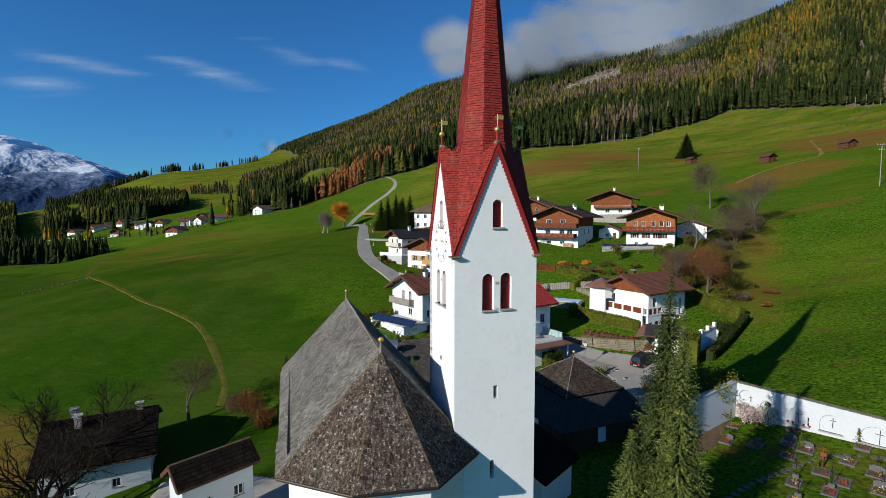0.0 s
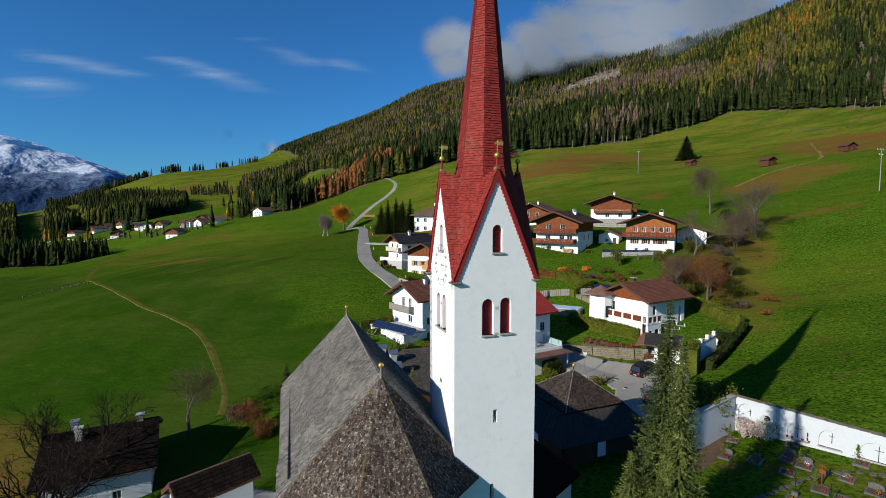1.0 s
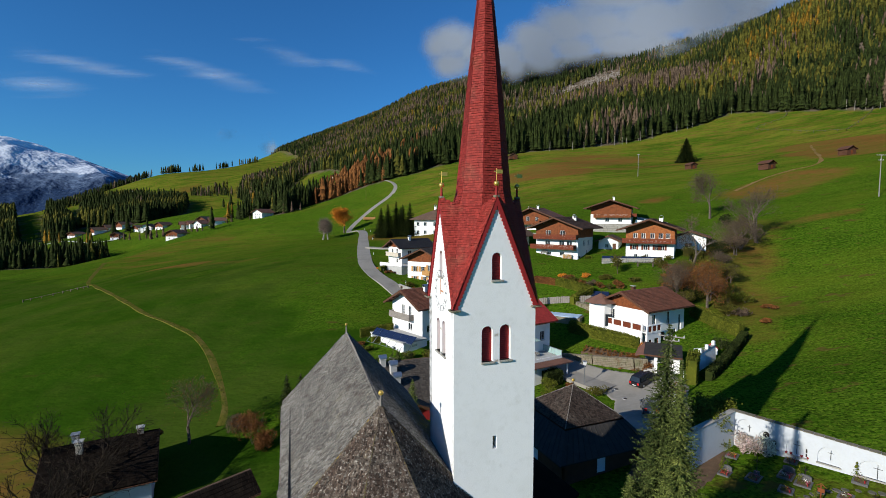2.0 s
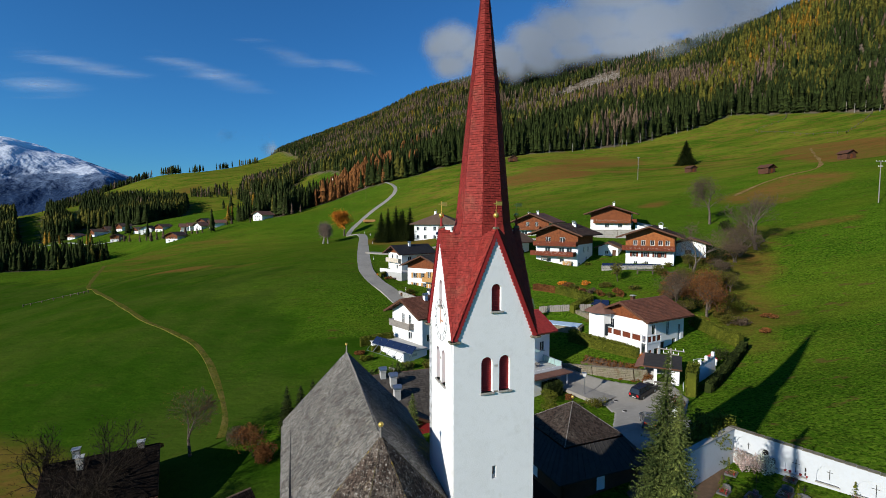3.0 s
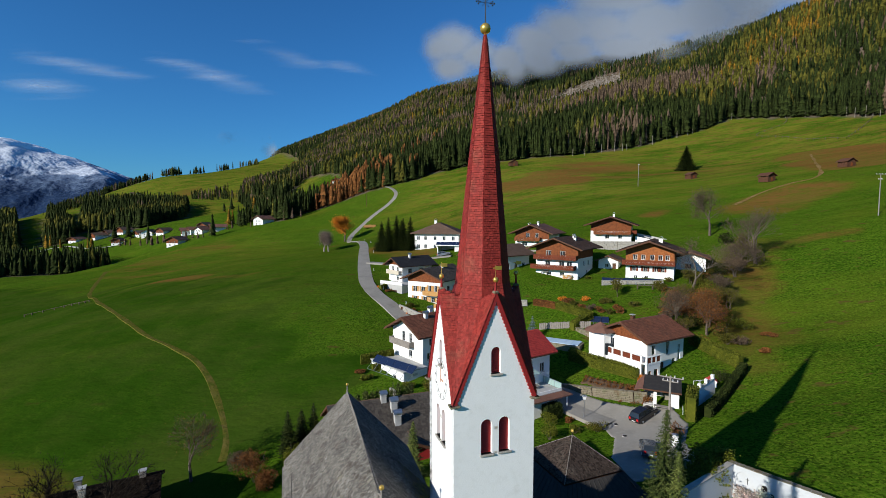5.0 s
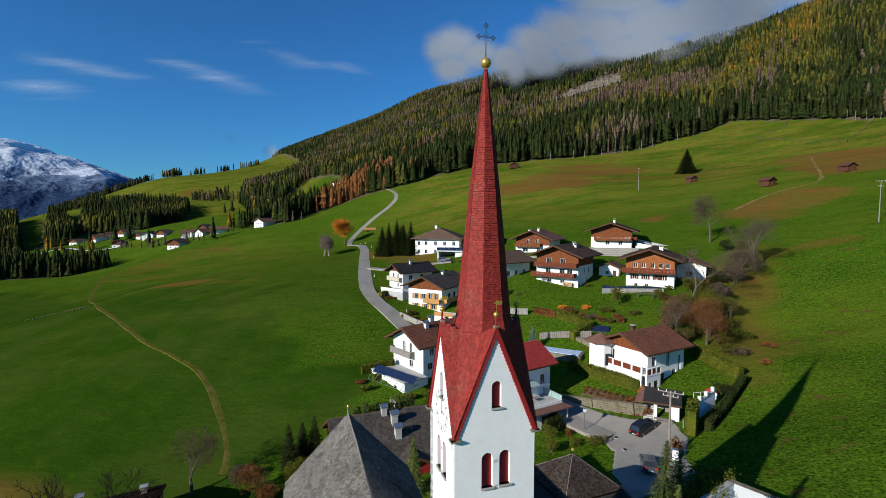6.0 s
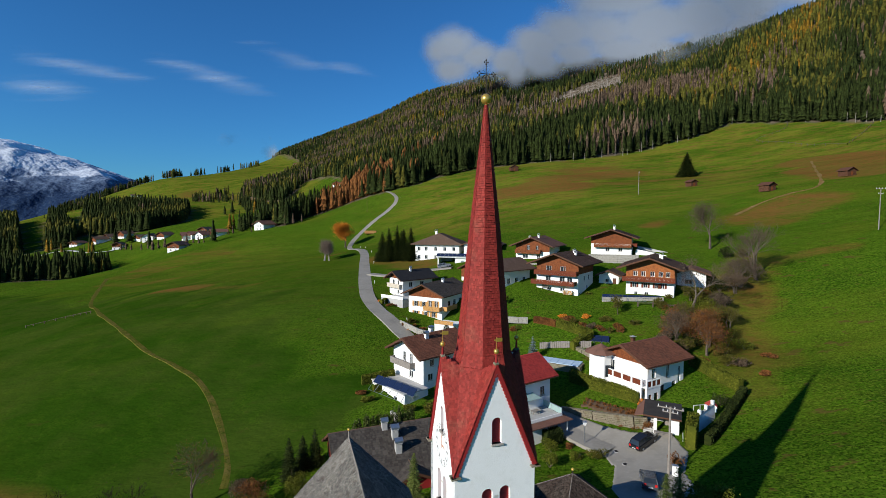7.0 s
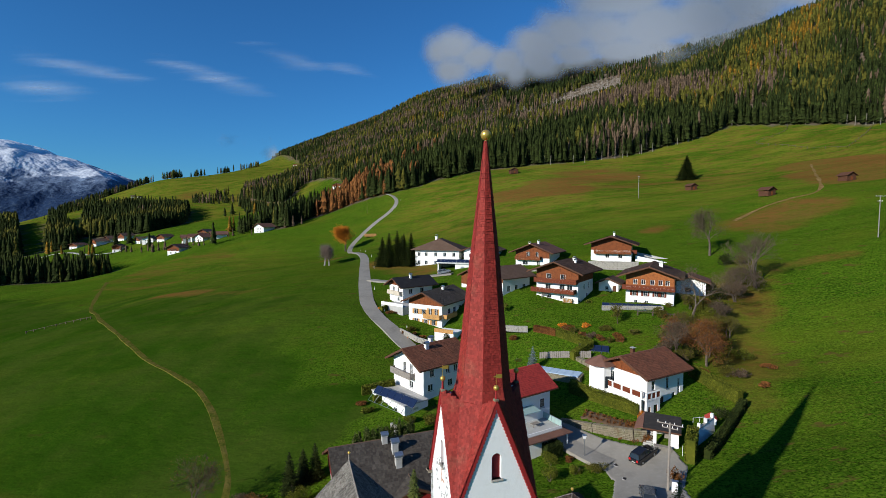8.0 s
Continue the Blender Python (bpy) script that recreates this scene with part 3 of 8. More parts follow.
def tower():
    w = TX1 - TX0
    for k in range(4):
        half = w / 2 - .006 * (k % 2)
        shape = [(-half, -2), (half, -2), (half, EAVE), (0, GABLE - .15), (-half, EAVE)]
        m = Matrix.Translation((TXC, TYC, 0)) @ pose(0, 0, 0, 0, 0, -90 * k) @ Matrix.Translation((0, -w / 2, 0))
        holes = [arch(-.80, 15.05, -.15, 16.97), arch(.23, 15.08, .87, 17.0), arch(-.24, 19.40, .32, 20.85)]
        if k == 0:
            holes += [rect(-.13, 10.25, .10, 10.96), arch(-.29, 5.85, -.05, 6.88, 4)]
        wall = part("tower_wall", prism(shape, .55, holes, m), PLASTER, church, "rough white plaster with small cracks")
        for x0, z0, x1, z1 in ((-.80, 15.05, -.15, 16.97), (.23, 15.08, .87, 17.0), (-.24, 19.40, .32, 20.85)):
            slats = bmesh.new()
            z = z0 + .05
            while z < z1 - .12:
                reach = (x1 - x0) / 2 if z < z1 - (x1 - x0) / 2 else math.sqrt(max(.001, ((x1 - x0) / 2) ** 2 - (z - z1 + (x1 - x0) / 2) ** 2))
                c = (x0 + x1) / 2
                box(slats, -reach, -.06, -.012, reach, .06, .012, m @ Matrix.Translation((c, .24, z)) @ pose(0, 0, 0, 58))
                z += .105
            part("louvre", slats, RED_PAINT, wall, "red painted louvre slats")
            part("backing", boxes((x0 - .02, .34, z0 - .05, x1 + .02, .40, z1 + .02), m=m), RED_PAINT, wall)
            part("window_sill", boxes((x0 - .05, -.10, z0 - .09, x1 + .10, .3, z0), m=m @ pose(0, 0, 0, 0), bevel=.01), STONE, wall, "weathered grey stone sill")
        col = rods(((.04, .12, 15.05), (.04, .12, 16.4), .085, .08), n=10)
        bmesh.ops.transform(col, matrix=m, verts=col.verts)
        box(col, -.08, .0, 16.38, .16, .3, 16.53, m)
        box(col, -.08, .0, 15.02, .16, .26, 15.14, m)
        part("column", col, SANDSTONE, wall, "pale stone dividing column")
        if k == 0:
            part("slit_back", boxes((-.15, .4, 10.2, .12, .5, 11.0), m=m), DARK_WOOD, wall)
            part("slit_back", boxes((-.31, .4, 5.8, -.03, .5, 6.95), m=m), DARK_WOOD, wall)
        # red verge boards with scalloped lower edge, and the stone corbels at their feet
        for s in (-1, 1):
            lx, lz = w / 2 + .10, GABLE - EAVE + .38
            n = 30
            pts = [(s * .0, GABLE + .08), (s * lx, EAVE - .30)]
            lower = []
            for i in range(n, -1, -1):
                t = i / n
                lower += [(s * lx * t - s * .20, GABLE + .08 - t * lz - .02), (s * lx * max(t - .5 / n, 0) - s * .26, GABLE + .08 - max(t - .5 / n, 0) * lz - .06)]
            lower = [(x if x * s > 0 else 0, z) for x, z in lower][:-1]
            part("verge_board", prism(pts + lower, .10, (), m @ Matrix.Translation((0, -.09, 0))), RED_PAINT, church, "red verge board with scalloped edge")
            part("corbel", boxes((s * (w / 2 - .30), -.24, EAVE - .40, s * (w / 2 + .26), .06, EAVE - .31), m=m, bevel=.02), MOSSY_STONE, church)
    # spire
    base, tip, r0 = 24.0, 37.8, 1.53
    ring = [(SXC - .08 + r0 * math.cos(radians(22.5 + 45 * i)), TYC + r0 * math.sin(radians(22.5 + 45 * i)), base) for i in range(8)]
    top = [(SXC + .07 * math.cos(radians(22.5 + 45 * i)), TYC + .07 * math.sin(radians(22.5 + 45 * i)), tip) for i in range(8)]
    midr = [(SXC - .03 + .84 * math.cos(radians(22.5 + 45 * i)), TYC + .84 * math.sin(radians(22.5 + 45 * i)), 31.0) for i in range(8)]
    h = w / 2 + .10
    flare = [(SXC - .10 + (r0 + .22) * math.cos(radians(22.5 + 45 * i)), TYC + (r0 + .22) * math.sin(radians(22.5 + 45 * i)), base - .7) for i in range(8)]
    apex = [(TXC + h, TYC, GABLE + .05), (TXC, TYC + h, GABLE + .05), (TXC - h, TYC, GABLE + .05), (TXC, TYC - h, GABLE + .05)]
    low = w / 2 + .12
    corner = [(TXC + low, TYC + low, EAVE - .32), (TXC - low, TYC + low, EAVE - .32), (TXC - low, TYC - low, EAVE - .32), (TXC + low, TYC - low, EAVE - .32)]
    faces = []
    for i in range(8):
        j = (i + 1) % 8
        faces += [(ring[i], ring[j], midr[j], midr[i]), (midr[i], midr[j], top[j], top[i]), (flare[i], flare[j], ring[j], ring[i])]
    for k in range(4):
        # octagon corners 2k and 2k+1 stand over tower corner k
        a, b = flare[2 * k], flare[2 * k + 1]
        faces += [(corner[k], apex[(k + 1) % 4], b), (corner[k], b, a), (corner[k], a, apex[k])]
        faces += [(apex[k], a, flare[(2 * k - 1) % 8])]
    bm = bmesh.new()
    seen = {}
    for f in faces:
        vs = []
        for q in f:
            key = tuple(round(c, 4) for c in q)
            seen[key] = seen.get(key) or bm.verts.new(q)
            vs.append(seen[key])
        bm.faces.new(vs)
    bmesh.ops.recalc_face_normals(bm, faces=bm.faces)
    spire = part("spire", bm, RED_PAINT, church, "tall eight-sided red shingled spire")
    s = Shingles(3, .135, .13)
    for f in faces:
        s.cover(f)
    s.build(RED_SHINGLE, spire, "rows of red painted wooden shingles")
    # ridges of the spire
    for i in range(8):
        part("hip", rods((ring[i], midr[i], .03, .025), (midr[i], top[i], .025, .02), n=5), RED_PAINT, spire)
    part("ball", ball(.30, Matrix.Translation((SXC, TYC, 38.15))), GOLD, spire, "gilded ball", smooth=True)
    part("collar", rods(((SXC, TYC, 37.6), (SXC, TYC, 37.95), .1, .06)), GOLD, spire)
    zc = 39.55
    cross = rods(((SXC, TYC, 38.3), (SXC, TYC, 40.35), .03, .018), n=6)
    dx, dy = 1, 0
    for p, q in (((-.42, 0), (.42, 0)),):
        tube(cross, (SXC + p[0], TYC, zc), (SXC + q[0], TYC, zc), .018, .018, 6)
    for px, pz in ((-.42, 0), (.42, 0), (0, .62)):
        for ox, oz in ((-.1, 0), (.1, 0), (0, .1), (0, -.1)):
            bmesh.ops.create_icosphere(cross, subdivisions=1, radius=.055, matrix=Matrix.Translation((SXC + px + ox, TYC, zc + pz + oz)))
    for a in range(4):
        c, sn = math.cos(radians(45 + 90 * a)), math.sin(radians(45 + 90 * a))
        tube(cross, (SXC + .07 * c, TYC, zc + .07 * sn), (SXC + .28 * c, TYC, zc + .28 * sn), .012, .01, 5)
    part("cross", cross, IRON, spire, "ornate dark iron cross")
    for k, (ax, ay, az) in enumerate(apex):
        o = Vector((ax, ay, 0)) - Vector((TXC, TYC, 0))
        ax, ay = ax - o.x * .06, ay - o.y * .06
        part("finial_rod", rods(((ax, ay, az - .2), (ax, ay, az + .5), .09, .05)), RED_PAINT, church, "red painted finial post")
        part("finial_ball", ball(.15, Matrix.Translation((ax, ay, az + .64))), GOLD, church, "small gilded ball", smooth=True)
        fl = rods(((ax, ay, az + .76), (ax, ay, az + 1.42), .015, .012), n=5)
        box(fl, ax, ay - .008, az + 1.16, ax + .34, ay + .008, az + 1.36)
        box(fl, ax - .14, ay - .008, az + 1.23, ax, ay + .008, az + 1.29)
        part("weather_vane", fl, GOLD, church, "little gilt weather vane")
        part("finial_foot", boxes((ax - .14, ay - .14, az - .1, ax + .14, ay + .14, az + .05), bevel=.04), MOSSY_STONE, church)


tower()


def painted_clock():
    """The faint painted dial on the tower's side."""
    m = Matrix.Translation((TX0 - .006, TYC, 18.6)) @ pose(0, 0, 0, 0, 0, -90)
    ink = material("faded_black_paint", (.16, .15, .15), .9, [((.5, .5, .49), 9, .45, .7, .6)])
    faded = material("faded_ochre_paint", (.45, .20, .10), .9, [((.6, .5, .42), 9, .45, .7, .6)])
    n = 40
    for r in (1.15, .85):
        bm = bmesh.new()
        for i in range(n):
            a, b = 2 * math.pi * i / n, 2 * math.pi * (i + 1) / n
            q = [(r * math.cos(a), 0, r * math.sin(a)), (r * math.cos(b), 0, r * math.sin(b)),
                 ((r - .03) * math.cos(b), 0, (r - .03) * math.sin(b)), ((r - .03) * math.cos(a), 0, (r - .03) * math.sin(a))]
            bm.faces.new([bm.verts.new(m @ Vector(c)) for c in q])
        part("clock_ring", bm, ink, church, "faint painted clock ring")
    for i in range(12):
        part("clock_mark", boxes((-.05, -.004, .88, .05, 0, 1.08), m=m @ pose(0, 0, 0, 0, 30 * i, 0)), ink, church)
    part("clock_hand", boxes((-.04, -.01, -.2, .04, -.002, .7), (-.05, -.01, -.05, .5, -.002, .05), m=m), faded, church)


painted_clock()


def nave():
    rx, ez, rz = 4.0, 7.4, 13.1
    e = [(-1.07, 40.0), (-1.13, 23.5), (2.26, 20.9), (6.15, 20.45), (9.13, 22.92), (9.13, 40.0)]
    wl_ = [(-.55, 39.7), (-.55, 23.75), (2.45, 21.42), (5.95, 21.0), (8.6, 23.1), (8.6, 39.7)]
    pts = [(x, y, -3) for x, y in wl_] + [(x, y, ez + .15) for x, y in wl_]
    n = 6
    part("nave_wall", poly(pts, [[i, (i + 1) % n, n + (i + 1) % n, n + i] for i in range(n)]), PLASTER, church, "smooth white plaster walls")
    apex, far = (4.05, 23.65, rz - .05), (3.9, 39.25, rz + .1)
    E = [(x, y, ez) for x, y in e]
    fcs = [(E[1], apex, far, E[0]), (E[2], apex, E[1]), (E[3], apex, E[2]), (E[4], apex, E[3]), (E[5], far, apex, E[4])]
    bm = bmesh.new()
    for f in fcs:
        vs = [bm.verts.new(q) for q in f]
        vs2 = [bm.verts.new((q[0], q[1], q[2] - .18)) for q in f]
        k = len(f)
        bm.faces.new(vs)
        bm.faces.new(vs2[::-1])
        for i in range(k):
            bm.faces.new((vs[i], vs2[i], vs2[(i + 1) % k], vs[(i + 1) % k]))
    bmesh.ops.recalc_face_normals(bm, faces=bm.faces)
    roof = part("nave_roof", bm, DARK_WOOD, church, "steep roof of weathered grey shingles with polygonal end")
    s, s1 = Shingles(5, .18, .10), Shingles(6, .19, .105)
    for k, f in enumerate(fcs):
        (s if k in (0, 4) else s1).cover(f, .065)
    s.build(GREY_SHINGLE, roof, "silver-grey weathered wooden shingles")
    s1.build(BROWN_SHINGLE, roof, "dark brown wooden shingles with moss", 300, LOOSE_SHINGLE)
    for a in (E[1], E[2], E[3], E[4]):
        part("hip", rods((a, apex, .05, .05), n=5), MOSS_SHINGLE, roof, "mossy hip boards")
    part("ridge", rods((apex, far, .07, .07), n=5), GREY_WOOD, roof)
    for a, b in zip(E[:-1], E[1:]):
        part("gutter", rods(((a[0], a[1], ez - .06), (b[0], b[1], ez - .06), .07, .07), n=8), IRON, roof, "dark metal gutter")
    # snow guard along the left eave
    guard = bmesh.new()
    for i in range(34):
        y = 24.3 + i * .45
        box(guard, -.62, y, ez + .52, -.52, y + .30, ez + .90)
    tube(guard, (-.56, 24.2, ez + .80), (-.56, 39.5, ez + .80), .03, .03, 6)
    part("snow_guard", guard, IRON, roof, "dark iron snow guard")
    for (x, y, z), r in ((apex, .14), (far, .12)):
        part("finial_rod", rods(((x, y, z - .1), (x, y, z + .55), .07, .045)), GREY_WOOD, roof)
        part("finial_ball", ball(r, Matrix.Translation((x, y, z + .66))), GOLD, roof, "small gilded ball", smooth=True)
    part("gable_wall", prism([(-.55, 0), (8.6, 0), (8.6, ez), (rx, rz - .3), (-.55, ez)], .4, (), Matrix.Translation((0, 38.9, 0))), PLASTER, church)
    # low mossy roof between the nave and the back of the tower
    r2 = part("sacristy_roof", slab([(6.6, 27.6, 10.2), (9.9, 27.3, 6.8), (9.9, 33, 6.8), (6.6, 33, 10.2)], .2), DARK_WOOD, church, "low mossy shingled roof beside the tower")
    s2 = Shingles(8, .17, .14)
    s2.cover([(6.6, 27.6, 10.2), (9.9, 27.3, 6.8), (9.9, 33, 6.8), (6.6, 33, 10.2)])
    s2.build(MOSS_SHINGLE, r2, "mossy brown shingles")
    part("lightning_rod", rods(((8.0, 27.9, 8.5), (8.0, 27.9, 11.8), .03, .015), n=5), IRON, church)


nave()


# ------------------------------------------------------------------ houses
def window(parent, m, x, z, w, h, frame_mat=FENCE_WHITE, shutters=None, sill=True):
    """A framed window in the opening, set back from the wall's face."""
    fr = prism(rect(x - w / 2, z, x + w / 2, z + h), .08, [rect(x - w / 2 + .07, z + .07, x - .03, z + h - .07), rect(x + .03, z + .07, x + w / 2 - .07, z + h - .07)], m @ Matrix.Translation((0, .09, 0)))
    win = part("window", fr, frame_mat, parent)
    part("pane", boxes((x - w / 2 + .03, .115, z + .03, x + w / 2 - .03, .13, z + h - .03), m=m), GLASS, win)
    if sill:
        part("sill", boxes((x - w / 2 - .06, -.07, z - .06, x + w / 2 + .06, .08, z), m=m), STONE, win)
    if shutters:
        for s in (-1, 1):
            part("shutter", boxes((x + s * (w / 2 + .02), -.055, z, x + s * (w / 2 + w * .52), -.012, z + h), m=m, bevel=.01), shutters, win)
    return win


def balcony(parent, m, x0, x1, z, depth, mat, rail=1.0, gap=0.0):
    b = part("balcony", boxes((x0, -depth, z - .14, x1, -.002, z), m=m), mat, parent)
    n = max(3, int((x1 - x0) / .28))
    for i in range(n):
        a = x0 + (x1 - x0) * i / n
        part("board", boxes((a + .012, -depth - .03, z - .20, a + (x1 - x0) / n - .012, -depth, z + rail - .08), m=m), mat, b)
    part("handrail", boxes((x0, -depth - .06, z + rail - .06, x1, -depth + .05, z + rail + .02), m=m), mat, b)
    for x in (x0, x1 - .06):
        part("side_panel", boxes((x, -depth, z - .12, x + .06, -.01, z + rail - .04), m=m), mat, b)
    return b


def chimney(parent, x, y, z0, z1, w=.6, mat=None, arched=True):
    c = part("chimney", boxes((x - w / 2, y - w / 2, z0, x + w / 2, y + w / 2, z1), (x - w / 2 - .05, y - w / 2 - .05, z1 - .12, x + w / 2 + .05, y + w / 2 + .05, z1), bevel=.01), mat or HOUSE_WHITE, parent)
    if arched:
        bm = bmesh.new()
        n, r = 8, w / 2 + .08
        vs = [(r * math.cos(math.pi * i / n), r * math.sin(math.pi * i / n)) for i in range(n + 1)]
        vs += [((r - .04) * math.cos(math.pi * i / n), (r - .04) * math.sin(math.pi * i / n)) for i in range(n, -1, -1)]
        part("chimney_cap", prism(vs, w + .3, (), Matrix.Translation((x, y - w / 2 - .15, z1 + .12))), SILVER, c, "curved sheet metal cap")
        part("cap_post", boxes((x - w / 2, y - w / 2, z1, x - w / 2 + .06, y + w / 2, z1 + .14)), SILVER, c)
        part("cap_post", boxes((x + w / 2 - .06, y - w / 2, z1, x + w / 2, y + w / 2, z1 + .14)), SILVER, c)
    else:
        part("chimney_cap", boxes((x - w / 2 - .12, y - w / 2 - .12, z1 + .18, x + w / 2 + .12, y + w / 2 + .12, z1 + .24), (x - .04, y - .04, z1, x + .04, y + .04, z1 + .2)), CONCRETE, c)
    return c


def house(label, at, turn, W, L, z0, eave, rise, over=1.0, front_over=1.2, roof=DARK_TILE, wall=HOUSE_WHITE, windows=(), clad=None, clad_mat=WOOD,
          side_clad=None, balconies=(), chimneys=(), name="house", category="house", frames=FENCE_WHITE, deep=5.0, doors=(), hip=False, thick=.22, tiles=None):
    """A gabled house. Its front gable stands at y = 0 round the point at, and the ridge runs back L metres."""
    h = thing(name, pose(at[0], at[1], z0, 0, 0, turn), label, category)
    top = eave + rise * (W / 2) / (W / 2 + over)
    sides = {"f": Matrix(), "b": Matrix.Translation((0, L, 0)) @ pose(0, 0, 0, 0, 0, 180),
             "r": Matrix.Translation((W / 2, L / 2, 0)) @ pose(0, 0, 0, 0, 0, 90), "l": Matrix.Translation((-W / 2, L / 2, 0)) @ pose(0, 0, 0, 0, 0, -90)}
    walls = {}
    slope = rise / (W / 2 + over)
    ew = eave + slope * over
    for k, m in sides.items():
        holes = [rect(x - w / 2, z, x + w / 2, z + hh) for s, x, z, w, hh, *_ in windows if s == k]
        holes += [rect(x - w / 2, z, x + w / 2, z + hh) for s, x, z, w, hh in doors if s == k]
        if k in "fb":
            shape = [(-W / 2, -deep), (W / 2, -deep), (W / 2, ew - .12), (0, eave + rise - .12), (-W / 2, ew - .12)] if not hip else rect(-W / 2, -deep, W / 2, ew - .12)
        else:
            shape = rect(-L / 2 + .3, -deep, L / 2 - .3, ew - .12)
        walls[k] = part("wall", prism(shape, .3, holes, m), wall, h)
        for s, x, z, w, hh, *opt in windows:
            if s == k:
                window(walls[k], m, x, z, w, hh, frames, opt[0] if opt else None)
        for s, x, z, w, hh in doors:
            if s == k:
                d = part("door", boxes((x - w / 2, .1, z, x + w / 2, .16, z + hh), m=m), DARK_WOOD, walls[k], "dark wooden door")
                part("door_handle", boxes((x + w / 2 - .14, .05, z + hh * .48, x + w / 2 - .10, .1, z + hh * .52), m=m), SILVER, d)
    if clad is not None:
        zc = clad
        def wide(z):
            return W / 2 if z <= ew - .12 else W / 2 * (eave + rise - .12 - z) / (eave + rise - ew)
        holes = [rect(x - w / 2 - .02, z - .02, x + w / 2 + .02, z + hh + .02) for s, x, z, w, hh, *_ in windows if s == "f" and z > zc]
        shape = [(-wide(zc), zc), (wide(zc), zc)] + ([(W / 2, ew - .14)] if zc < ew - .14 else []) + [(0, eave + rise - .16)] + ([(-W / 2, ew - .14)] if zc < ew - .14 else [])
        part("cladding", prism(shape, .06, holes, Matrix.Translation((0, -.062, 0))), clad_mat, walls["f"], "vertical brown boards under the gable")
        for k in range(int(W / .9)):
            x = -W / 2 + .45 + k * .9
            zt = (eave + rise - .3) - abs(x) * (eave + rise - ew) / (W / 2)
            if zt > zc + .3:
                part("batten", boxes((x - .03, -.085, zc, x + .03, -.063, zt)), clad_mat, walls["f"])
    if side_clad is not None:
        for k in "rl":
            holes = [rect(x - w / 2 - .02, z - .02, x + w / 2 + .02, z + hh + .02) for s, x, z, w, hh, *_ in windows if s == k and z > side_clad]
            part("cladding", prism(rect(-L / 2 + .02, side_clad, L / 2, ew - .14), .06, holes, sides[k] @ Matrix.Translation((0, -.062, 0))), clad_mat, walls[k])
    # roof: two slopes, each with its own axes (x along the ridge, y up the slope)
    run, ang = math.hypot(W / 2 + over, rise), math.atan2(rise, W / 2 + over)
    length = L + front_over * 2
    for s in (1, -1):
        m = Matrix.Translation((s * (W / 2 + over), L / 2, eave)) @ pose(0, 0, 0, 0, 0, 90 * s) @ Matrix.Rotation(ang, 4, "X")
        if hip:
            c = min(run * .9, length * .33)
            pts = [(-length / 2, 0, thick), (length / 2, 0, thick), (length / 2 - c, run, thick), (-length / 2 + c, run, thick)]
            bm = slab(pts, thick)
        else:
            bm = boxes((-length / 2, 0, 0, length / 2, run + .02, thick))
        sl = part("roof", bm, roof, h, m=m)
        if not hip:
            for e in (-1, 1):
                part("verge_board", boxes((e * length / 2 - .03 * e, .05, -.12, e * length / 2 + .04 * e, run, thick - .03)), DARK_WOOD, sl)
            for q in (.12, .5, .97):
                part("purlin", boxes((-length / 2 + .1, run * q - .08, -.2, -L / 2, run * q + .08, -.002)), DARK_WOOD, sl)
                part("purlin", boxes((L / 2, run * q - .08, -.2, length / 2 - .1, run * q + .08, -.002)), DARK_WOOD, sl)
        part("gutter", rods(((-length / 2, -.07, .06), (length / 2, -.07, .06), .07, .07), n=6), DARK_WOOD, sl)
    if hip:
        c = min(run * .9, length * .33) 
        for e in (-1, 1):
            y = L / 2 + e * length / 2
            t = thick / math.cos(ang)
            part("roof", poly([(-(W / 2 + over), y, eave + t), (W / 2 + over, y, eave + t), (0, y - e * c, eave + rise + t), (0, y - e * c, eave + rise - .3), (-(W / 2 + over), y, eave - .05), (W / 2 + over, y, eave - .05)],
                              [(0, 1, 2), (5, 4, 3), (0, 4, 5, 1)]), roof, h)
    else:
        part("ridge", rods(((0, -front_over, eave + rise + thick * .9), (0, L + front_over, eave + rise + thick * .9), .11, .11), n=6), roof, h)
    if tiles:
        sh = Shingles(int(abs(at[0]) * 10) + 1, .36, .29)
        for s in (1, -1):
            o = Vector((s * math.sin(ang), 0, math.cos(ang))) * (thick + .004)
            sh.cover([Vector(v) + o for v in ((s * (W / 2 + over), -front_over, eave), (s * (W / 2 + over), L + front_over, eave), (0, L + front_over, eave + rise), (0, -front_over, eave + rise))], .05)
        ob = arrays("tiles", sh.v, sh.f, tiles, h)
        tagged(ob, "rows of overlapping roof tiles", kind="stuff")
    for m, x0, x1, z, d, mat in balconies:
        balcony(walls[m], sides[m], x0, x1, z, d, mat)
    for x, y, up, *opt in chimneys:
        zr = eave + rise * (1 - abs(x) / (W / 2 + over))
        chimney(h, x, y, zr - .4, zr + up, *opt)
    return h


TILE_BROWN = island_tint(material("brown_clay_tile", (.165, .065, .038), .8, [((.10, .047, .03), .5, .45, .7, .7)]), .25)
TILE_RED = island_tint(material("red_clay_tile", (.33, .04, .032), .6, [((.25, .035, .03), 1.2, .45, .7, .5)]), .18)
TILE_DARK = island_tint(material("dark_concrete_tile", (.065, .055, .046), .85, [((.10, .088, .074), .5, .45, .7, .6)]), .3)
TILE_UMBER = island_tint(material("umber_roof_tile", (.085, .050, .036), .85, [((.13, .085, .06), .5, .45, .7, .6), ((.05, .032, .026), 2.5, .5, .7, .5)]), .3)
TILE_NIGHT = rows_bump(material("black_roof_tile", (.022, .021, .022), .7, [((.04, .038, .038), .7, .45, .7, .6)]), "Y", .35, .5)
